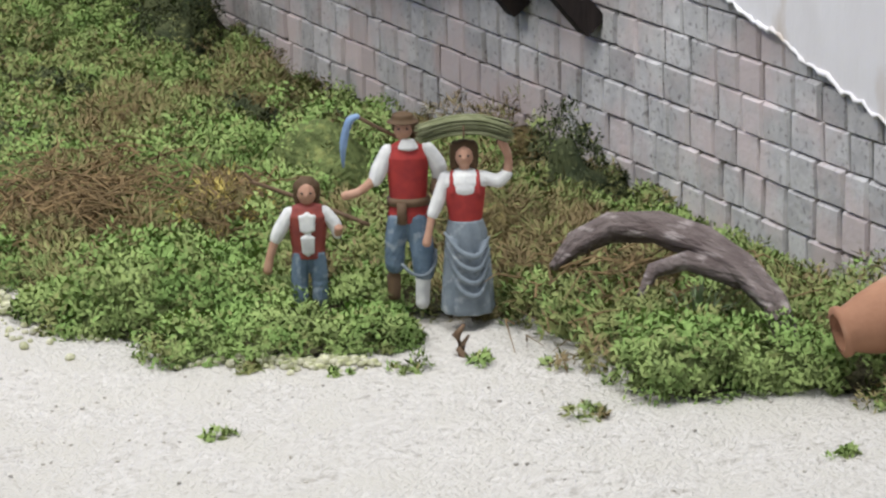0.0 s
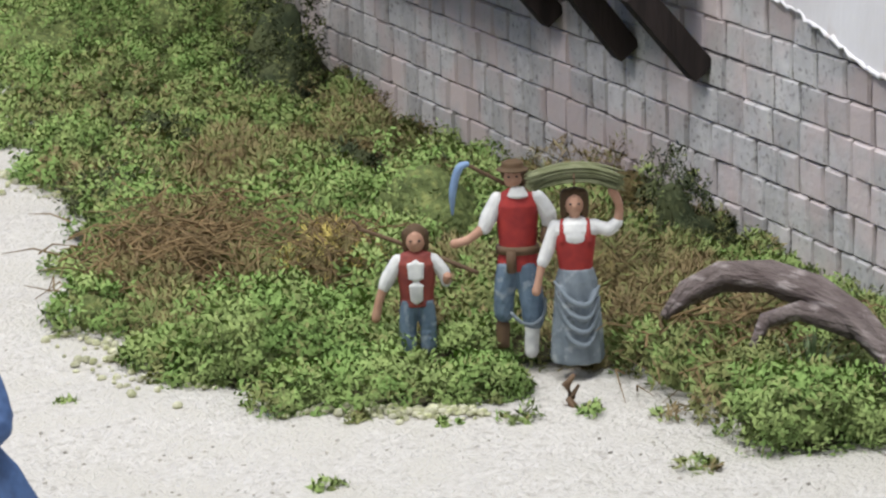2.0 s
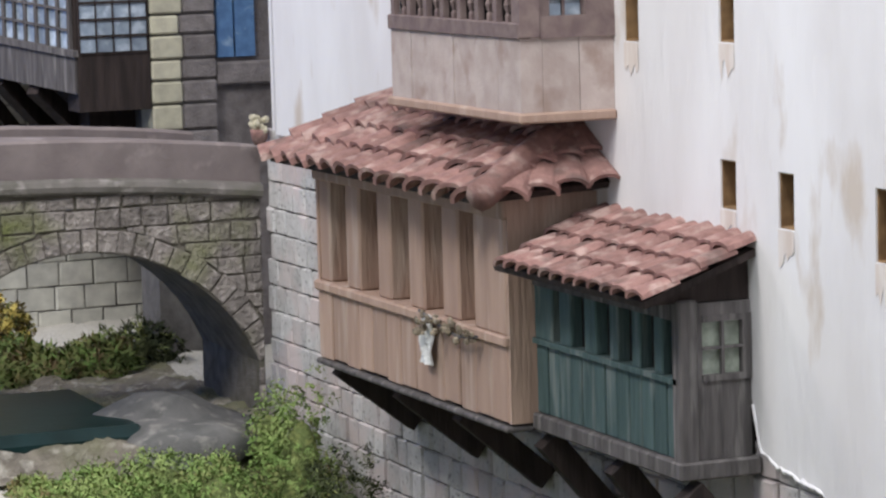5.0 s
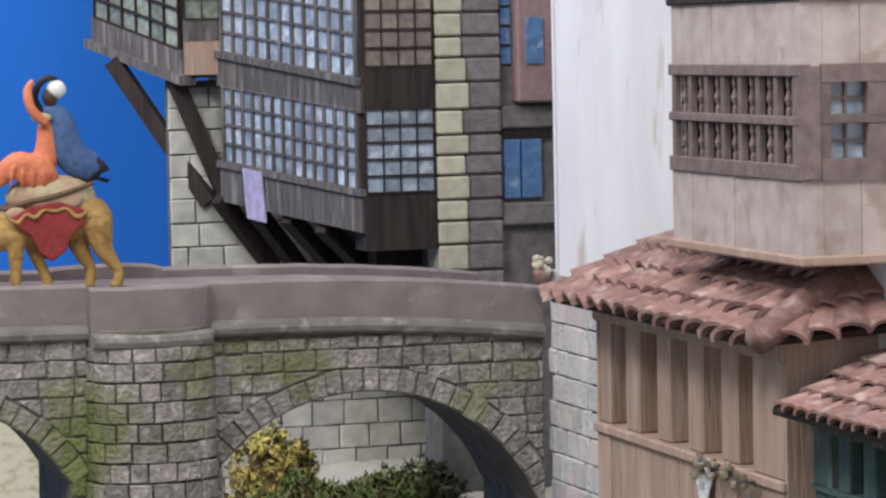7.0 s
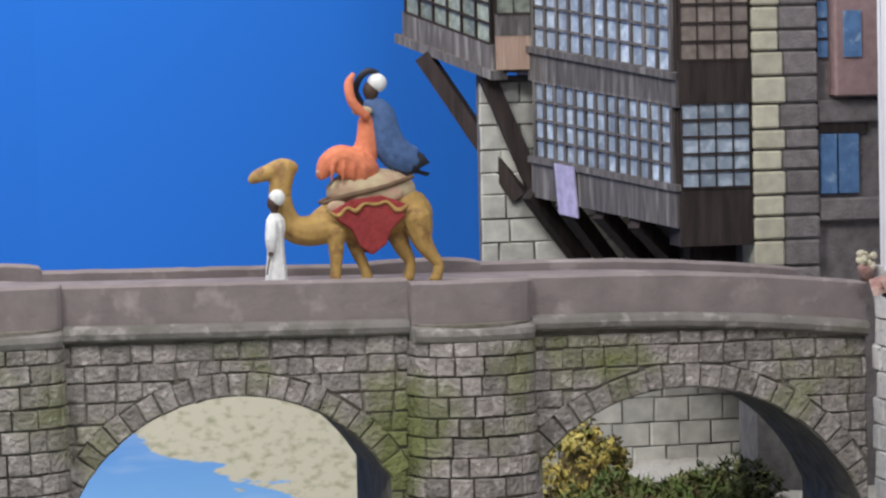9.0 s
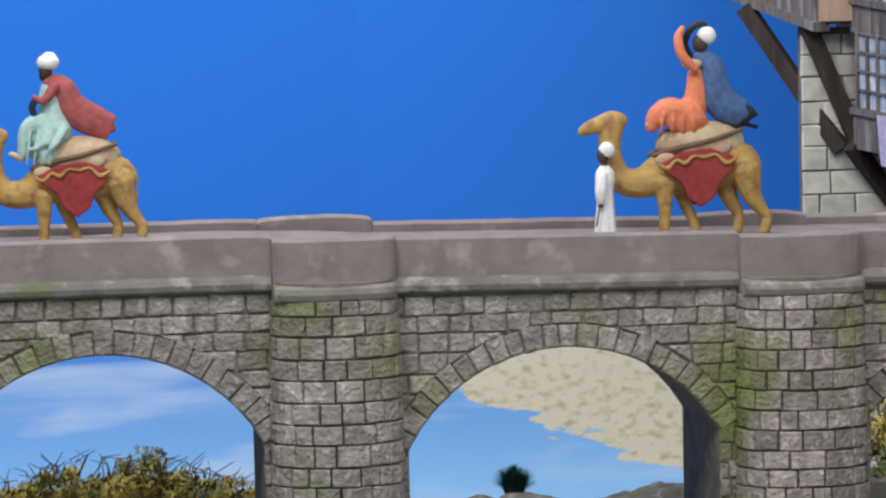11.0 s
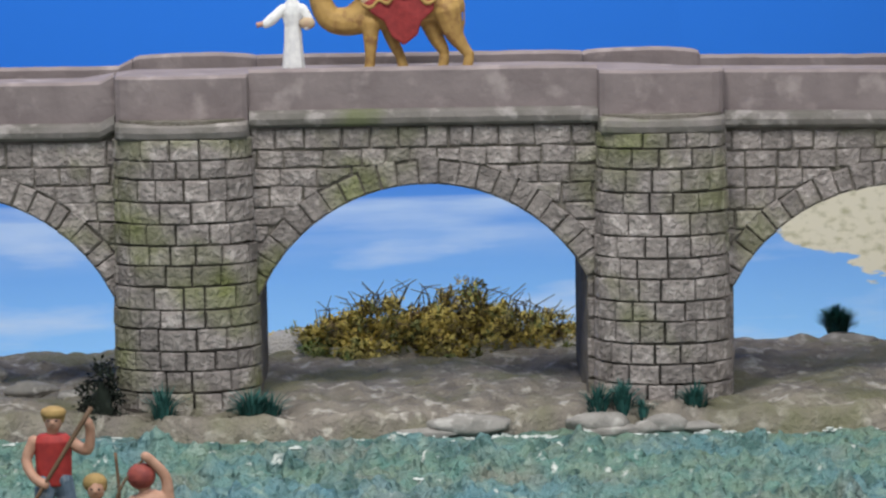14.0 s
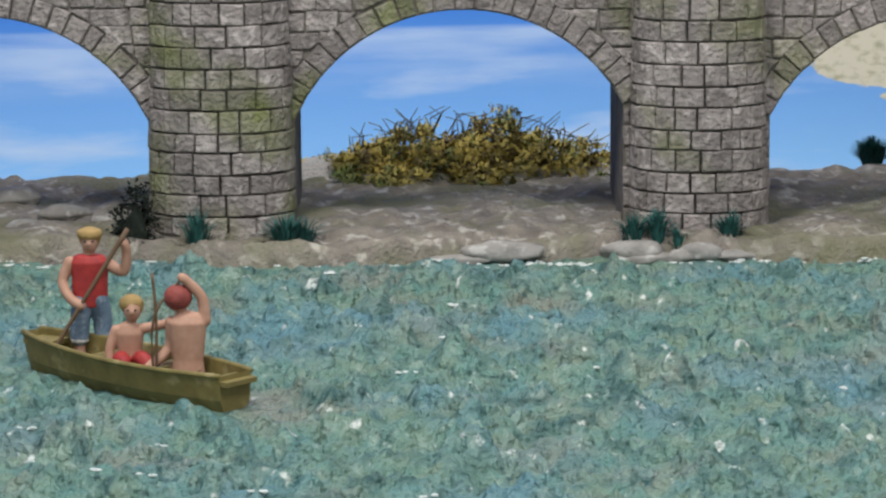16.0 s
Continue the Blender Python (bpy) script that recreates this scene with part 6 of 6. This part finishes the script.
def boulder(x, y, z, rx, ry, rz, material, label, seed, name="boulder"):
    bm = bmesh.new()
    bmesh.ops.create_icosphere(bm, subdivisions=3, radius=1)
    for v in bm.verts:
        d = v.co.normalized()
        k = 1 + 0.22 * fract(1.6 * d.x + seed, 1.6 * d.y, 1.6 * d.z) + 0.06 * fract(6 * d.x + seed, 6 * d.y, 6 * d.z)
        v.co = Vector((d.x * rx * k, d.y * ry * k, d.z * rz * k)) + Vector((x, y, z))
    ob = part(name, bm, material, None, smooth=True)
    return tagged(ob, label, "stone", "bank stones")


ROCK = mat("grey_rock", (0.30, 0.285, 0.265), 0.9, (0.20, 0.19, 0.175), 40, spots=(0.40, 0.385, 0.36), spot_scale=60, spot_amount=0.3, bump=0.6)
WETROCK = mat("slate_rock", (0.16, 0.155, 0.155), 0.7, (0.10, 0.10, 0.10), 30, spots=(0.24, 0.23, 0.22), spot_scale=50, spot_amount=0.3, bump=0.5)
for i, (x, y, z, rx, ry, rz) in enumerate(((0.205, 3.885, 0.012, 0.040, 0.02, 0.014), (0.215, 3.880, 0.004, 0.045, 0.02, 0.008), (0.285, 3.885, 0.010, 0.026, 0.016, 0.012), (0.262, 3.88, 0.006, 0.018, 0.014, 0.009), (0.33, 3.885, 0.006, 0.03, 0.014, 0.007), (0.375, 3.89, 0.004, 0.025, 0.012, 0.006),
                                                (0.04, 3.885, 0.012, 0.055, 0.02, 0.013), (-0.02, 3.88, 0.004, 0.05, 0.016, 0.008), (-0.52, 4.10, 0.03, 0.035, 0.02, 0.012), (-0.60, 4.2, 0.035, 0.04, 0.03, 0.014), (-0.56, 4.02, 0.028, 0.025, 0.014, 0.008), (-0.46, 4.05, 0.03, 0.02, 0.012, 0.008),
                                                (0.59, 4.40, 0.022, 0.045, 0.03, 0.018), (0.52, 4.40, 0.016, 0.03, 0.02, 0.010), (0.72, 4.36, 0.018, 0.04, 0.02, 0.014), (0.13, 4.36, 0.018, 0.03, 0.016, 0.010), (-0.17, 4.34, 0.02, 0.03, 0.02, 0.01))):
    boulder(x, y, z, rx, ry, rz, ROCK, "rounded grey stone on the muddy bank", i * 3.7)
boulder(1.285, 3.99, 0.00, 0.135, 0.17, 0.078, WETROCK, "large smooth slate-grey rock beneath the bridge", 50.0)
pool = part("pool", boxes((0.98, 1.24, 3.90, 4.26, 0.0, 0.056), bevel=0.014), mat("dark_pool", (0.010, 0.032, 0.034), 0.3, (0.006, 0.02, 0.02), 20, bump=0.2, bump_scale=60), None)
tagged(pool, "dark teal pool of painted water", "pool", kind="structure")

# the mound and dry bush behind the bridge
hump = boulder(0.0, 4.395, -0.010, 0.36, 0.085, 0.072, SAND, "low sandy mound behind the bridge", 9.0, "sand_mound")
for x, y, rx, h, kind, n in ((-0.125, 4.37, 0.050, 0.046, "yellow", 2600), (-0.060, 4.38, 0.055, 0.068, "yellow", 3400), (0.0, 4.36, 0.055, 0.062, "yellow", 3400), (0.055, 4.39, 0.055, 0.076, "yellow", 3200), (0.110, 4.37, 0.050, 0.060, "yellow", 2800), (0.155, 4.38, 0.045, 0.045, "yellow", 1800), (0.195, 4.39, 0.025, 0.024, "yellow", 700),
                             (-0.185, 4.40, 0.018, 0.020, "olive", 500), (-0.215, 4.40, 0.012, 0.012, "yellow", 300), (-0.09, 4.335, 0.040, 0.022, "yellow", 1400), (0.03, 4.335, 0.040, 0.024, "yellow", 1400), (-0.155, 4.345, 0.018, 0.012, "olive", 400), (0.20, 4.345, 0.012, 0.010, "olive", 300)):
    bush(x, y, rx, 0.035 if h > 0.03 else rx, h, kind, n, 0.005, z=0.036 if y > 4.35 else 0.030, jag=0.16)
bm = bmesh.new()
for k in range(70):
    x = rnd.uniform(-0.16, 0.21)
    z = 0.075 + 0.035 * math.cos(x * 9) + rnd.uniform(0, 0.012)
    tube(bm, [(x, 4.37, z - 0.025), (x + rnd.uniform(-0.015, 0.015), 4.36, z), (x + rnd.uniform(-0.03, 0.03), 4.36, z + rnd.uniform(0, 0.018))], [0.001, 0.0009, 0.0005], 4)
tagged(part("dry_twigs", bm, mat("straw_twig", (0.28, 0.22, 0.10), 0.9, (0.18, 0.14, 0.06), 150, bump=0, island=0.3), None), "straw-coloured twigs in the dry bush", "twigs", kind="stuff")
for x, y, r, h, kind in ((1.33, 4.50, 0.07, 0.07, "olive"), (1.42, 4.55, 0.06, 0.08, "dark"), (1.25, 4.48, 0.07, 0.06, "olive"), (1.24, 4.72, 0.06, 0.13, "yellow"), (1.16, 4.45, 0.06, 0.05, "olive")):
    bush(x, y, r, r, h, kind, 1800, 0.007, z=0.02)
# foam along the waterline
FOAM = mat("foam_white", (0.62, 0.64, 0.62), 0.8, (0.45, 0.5, 0.48), 120, bump=0.5)
bm = bmesh.new()
rr = random.Random(4)
for k in range(170):
    if k < 130:
        x, y = rr.uniform(-0.7, 0.75), 3.865 + rr.gauss(0, 0.012)
    else:
        x, y = rr.uniform(-0.75, 0.6), rr.uniform(2.6, 3.85)
    if sand_side(x, y) > 0.3:
        continue
    l = rr.uniform(0.002, 0.008)
    z = water_z(x, y)
    for q in range(3):
        ball(bm, (x + rr.gauss(0, l), y + rr.gauss(0, l * 0.5), z + 0.0005), (l * rr.uniform(0.3, 0.9), l * 0.4, 0.0016), seg=6, rings=4)
tagged(part("foam", bm, FOAM, None), "flecks of white foam on the painted water", "foam", kind="stuff")
# pale crumbs of lichen where the growth meets the sand
bm = bmesh.new()
for k in range(620):
    if k < 380:
        u = rr.random()
        x, y = 0.79 + 0.12 * u + rr.gauss(0, 0.008), 2.045 - 0.085 * u + rr.gauss(0, 0.010)
    elif k < 520:
        x, y = 0.735 + rr.gauss(0, 0.022), 2.215 + rr.gauss(0, 0.05)
    else:
        x, y = 0.845 + rr.gauss(0, 0.018), 2.83 + rr.gauss(0, 0.04)
    s = rr.uniform(0.0015, 0.0045)
    ball(bm, (x, y, ground_z(x, y) + s * 0.5), (s, s * rr.uniform(0.6, 1.0), s * rr.uniform(0.5, 1.0)), seg=6, rings=4)
tagged(part("lichen_crumbs", bm, mat("pale_lichen", (0.56, 0.54, 0.42), 0.95, (0.36, 0.37, 0.20), 160, bump=0.4, island=0.3), None), "pale greenish lichen crumbs along the moss", "lichen", kind="stuff")
# grit on the sand
bm = bmesh.new()
for k in range(420):
    x, y = rr.uniform(0.55, 1.2), rr.uniform(1.6, 2.4)
    s = rr.uniform(0.0006, 0.0022)
    if sand_side(x, y) > 0.9:
        ball(bm, (x, y, ground_z(x, y) + s * 0.3), (s, s * 0.8, s * 0.6), seg=5, rings=3)
tagged(part("grit", bm, mat("sand_grit", (0.55, 0.52, 0.47), 0.95, (0.38, 0.35, 0.31), 400, bump=0, island=0.3), None), "small stones scattered over the sand", "grit", kind="stuff")

# ---- stones of the bridge and of the house's base ----
def clip(poly, nx, nz, c):
    """The part of an outline where nx * x + nz * z >= c."""
    out = []
    for (xa, za), (xb, zb) in zip(poly, poly[1:] + poly[:1]):
        da, db = nx * xa + nz * za - c, nx * xb + nz * zb - c
        if da >= 0:
            out.append((xa, za))
        if (da >= 0) != (db >= 0):
            t = da / (da - db)
            out.append((xa + (xb - xa) * t, za + (zb - za) * t))
    return out


def area_of(p):
    return abs(sum(a[0] * b[1] - b[0] * a[1] for a, b in zip(p, p[1:] + p[:1]))) / 2


def stone_mesh(poly, depth, place, rr):
    """A worn block: an outline with a chamfered, slightly proud and skewed face. place maps (x, z, out) to space."""
    n = len(poly)
    cx, cz = sum(p[0] for p in poly) / n, sum(p[1] for p in poly) / n
    w = math.sqrt(area_of(poly))
    k = max(0.5, 1 - 0.0036 / max(w, 0.004))
    proud = depth * rr.uniform(0.7, 1.25)
    tx, tz = rr.uniform(-0.03, 0.03), rr.uniform(-0.04, 0.04)
    back = [place(x, z, -0.004) for x, z in poly]
    rim = [place(x + rr.gauss(0, 0.0008), z + rr.gauss(0, 0.0008), proud * 0.35) for x, z in poly]
    face = [place(cx + (x - cx) * k, cz + (z - cz) * k, proud + tx * (x - cx) + tz * (z - cz)) for x, z in poly]
    v = back + rim + face
    f = [tuple(range(2 * n, 3 * n))]
    for i in range(n):
        j = (i + 1) % n
        f += [(i, j, n + j, n + i), (n + i, n + j, 2 * n + j, 2 * n + i)]
    return v, f


def set_stones(owner, blocks, material, name, near):
    """blocks: (verts, faces, x) lists; up to 300 near ones are pieces of their own, the rest one joined part."""
    joined_v, joined_f, made = [], [], 0
    for v, f, ok in blocks:
        if ok and made < near:
            me = bpy.data.meshes.new(name)
            me.from_pydata(v, [], f)
            me.materials.append(material)
            part(name, me, None, owner)
            made += 1
        else:
            o = len(joined_v)
            joined_v += v
            joined_f += [tuple(o + q for q in c) for c in f]
    if joined_v:
        me = bpy.data.meshes.new(name.split("_")[0] + "work")
        me.from_pydata(joined_v, [], joined_f)
        me.materials.append(material)
        tagged(part(name.split("_")[0] + "work", me, None, owner), kind="stuff")


rr = random.Random(31)
RING = 0.031
blocks = []
flat = lambda x, z, out: (x, FRONT + 0.003 - out, z)
for i, ((xa, xb), (ja, jb)) in enumerate(zip(SPANS, JAMBS)):
    c, crown, r = ARCHES[i]
    cz = crown - r
    a0, a1 = math.atan2(arch_z(i, ja) - cz, ja - c), math.atan2(arch_z(i, jb) - cz, jb - c)
    n = 22
    cuts = [a0 + (a1 - a0) * (k + (rr.uniform(-0.12, 0.12) if 0 < k < n else 0)) / n for k in range(n + 1)]
    for p, q in zip(cuts, cuts[1:]):
        g = 0.0008 / r
        ro = r + RING * rr.uniform(0.9, 1.12)
        poly = [(c + R * math.cos(t), cz + R * math.sin(t)) for R, t in ((r + 0.001, p - g), (r + 0.001, q + g), (ro, q + g), (ro, p - g))]
        poly = clip(clip(poly, 1, 0, xa + 0.001), -1, 0, -(xb - 0.001))
        if len(poly) > 2 and area_of(poly) > 4e-5:
            blocks.append((*stone_mesh(poly, 0.0042, flat, rr), xa > -0.5))
    z = 0.0
    top = deck_top((xa + xb) / 2) - 0.073
    row = 0
    while z < top - 0.004:
        h = min(rr.uniform(0.022, 0.029), top - z)
        if top - z - h < 0.01:
            h = top - z
        x = xa - (row % 2) * 0.022
        while x < xb:
            w = rr.uniform(0.026, 0.050)
            poly = [(x + 0.001, z + 0.001), (x + w - 0.001, z + 0.001 + rr.uniform(-0.001, 0.002)), (x + w - 0.001 + rr.uniform(-0.001, 0.001), z + h - 0.001 + rr.uniform(-0.002, 0.001)), (x + 0.001 + rr.uniform(-0.001, 0.001), z + h - 0.001 + rr.uniform(-0.002, 0.001))]
            x += w
            poly = clip(clip(poly, 1, 0, xa + 0.001), -1, 0, -(xb - 0.001))
            if len(poly) < 3:
                continue
            mx, mz = sum(p[0] for p in poly) / len(poly), sum(p[1] for p in poly) / len(poly)
            if mz < arch_z(i, ja):
                poly = clip(poly, -1, 0, -ja) if mx < c else clip(poly, 1, 0, jb)
            if len(poly) < 3:
                continue
            mx, mz = sum(p[0] for p in poly) / len(poly), sum(p[1] for p in poly) / len(poly)
            d = math.hypot(mx - c, mz - cz)
            ang = math.atan2(mz - cz, mx - c)
            if mz > cz + 0.02 and not a1 < ang < a0:
                poly = clip(poly, -1, 0, -ja) if mx < c else clip(poly, 1, 0, jb)
            elif mz > cz + 0.02:
                nx, nz = (mx - c) / d, (mz - cz) / d
                poly = clip(poly, nx, nz, nx * c + nz * cz + r + RING + 0.001)
            if len(poly) > 2 and area_of(poly) > 6e-5:
                blocks.append((*stone_mesh(poly, 0.0036, flat, rr), xa > -0.5))
        z += h
        row += 1
set_stones(bridge, blocks, STONE, "stone", 300)

blocks = []
for xa, xb in PIERS:
    c, a = (xa + xb) / 2, (xb - xa) / 2
    arc = math.pi

    def round_face(u, z, out):
        """u runs round the half-oval nose of the pier; it spreads a little to the foot."""
        t = min(max(u, 0.0), math.pi)
        grow = out + 0.006 * (1 - min(1.0, z / 0.38))
        return (c - (a + grow) * math.cos(t), FRONT - (0.062 + grow) * math.sin(t) ** 0.8, z)

    z, row = 0.026, 0
    top = deck_top(c) - 0.078
    while z < top - 0.004:
        h = min(rr.uniform(0.023, 0.029), top - z)
        if top - z - h < 0.01:
            h = top - z
        u = 0.0
        cuts = [0.0]
        while cuts[-1] < math.pi - 0.25:
            cuts.append(cuts[-1] + rr.uniform(0.30, 0.54) * (0.7 if row % 2 and len(cuts) == 1 else 1))
        cuts = [q * math.pi / cuts[-1] for q in cuts]
        for p, q in zip(cuts, cuts[1:]):
            m = 3
            skew = rr.uniform(-0.003, 0.003)
            us = [p + 0.014 + (q - p - 0.028) * k / m for k in range(m + 1)]
            poly = [(s, z + 0.001 + skew * (s - p)) for s in us] + [(s, z + h - 0.001 + skew * (s - p)) for s in us[::-1]]
            n = len(poly)
            pr = 0.0032 * rr.uniform(0.6, 1.4)
            rim = [round_face(s, zz, 0.0008) for s, zz in poly]
            back = [round_face(s, zz, -0.003) for s, zz in poly]
            cu, cz2 = (p + q) / 2, z + h / 2
            face = [round_face(cu + (s - cu) * 0.93, cz2 + (zz - cz2) * 0.86, pr) for s, zz in poly]
            v = back + rim + face
            f = []
            for k in range(n):
                j = (k + 1) % n
                f += [(k, j, n + j, n + k), (n + k, n + j, 2 * n + j, 2 * n + k)]
            for k in range(m):
                f.append((2 * n + k, 2 * n + k + 1, 2 * n + n - 2 - k, 2 * n + n - 1 - k))
            blocks.append((v, f, xa > -0.5))
        z += h
        row += 1
set_stones(bridge, blocks, STONE, "pier_stone", 300)

base_wall = next(o for o in house.children if o.name.startswith("base_wall"))
blocks = []
ashlar = lambda y, z, out: (WX + 0.005 - out, y, z)
z, row = -0.03 - 4 * 0.035, 0
while z < 0.44:
    h = rr.uniform(0.033, 0.037) if row >= 4 else 0.035
    y = 1.55 + (row % 2) * 0.02
    while y < 3.99:
        w = rr.uniform(0.034, 0.054)
        y1 = min(y + w, 3.992)
        ok = z < plaster_foot((y + y1) / 2) + 0.002
        if ok and y1 - y > 0.015:
            poly = [(y + 0.002, z + 0.0006 + rr.uniform(0, 0.001)), (y1 - 0.002, z + 0.0006 + rr.uniform(0, 0.001)), (y1 - 0.002, z + h - 0.0006), (y + 0.002, z + h - 0.0006)]
            blocks.append((*stone_mesh(poly[::-1], 0.0046, ashlar, rr), 2.0 < y < 3.2 and z < 0.25))
        y += w
    z += h
    row += 1
set_stones(base_wall, blocks, PALE_STONE, "ashlar_block", 300)

blocks = []
far = lambda x, z, out: (x, 5.059 - out, z)
z, row = -0.35, 0
while z < 0.66:
    h = rr.uniform(0.034, 0.042)
    x = 1.15 - (row % 2) * 0.02
    while x < 1.9:
        w = rr.uniform(0.045, 0.07)
        poly = clip([(x + 0.0012, z + 0.0012), (x + w - 0.0012, z + 0.0012), (x + w - 0.0012, z + h - 0.0012), (x + 0.0012, z + h - 0.0012)], 1, 0, 1.152)
        if len(poly) > 2:
            blocks.append((*stone_mesh(poly, 0.004, far, rr), False))
        x += w
    z += h
    row += 1
set_stones(base, blocks, mat("pale_far_stone", (0.56, 0.55, 0.50), 0.9, (0.42, 0.41, 0.38), 40, bump=0.4, island=0.12), "ashlar_block", 0)
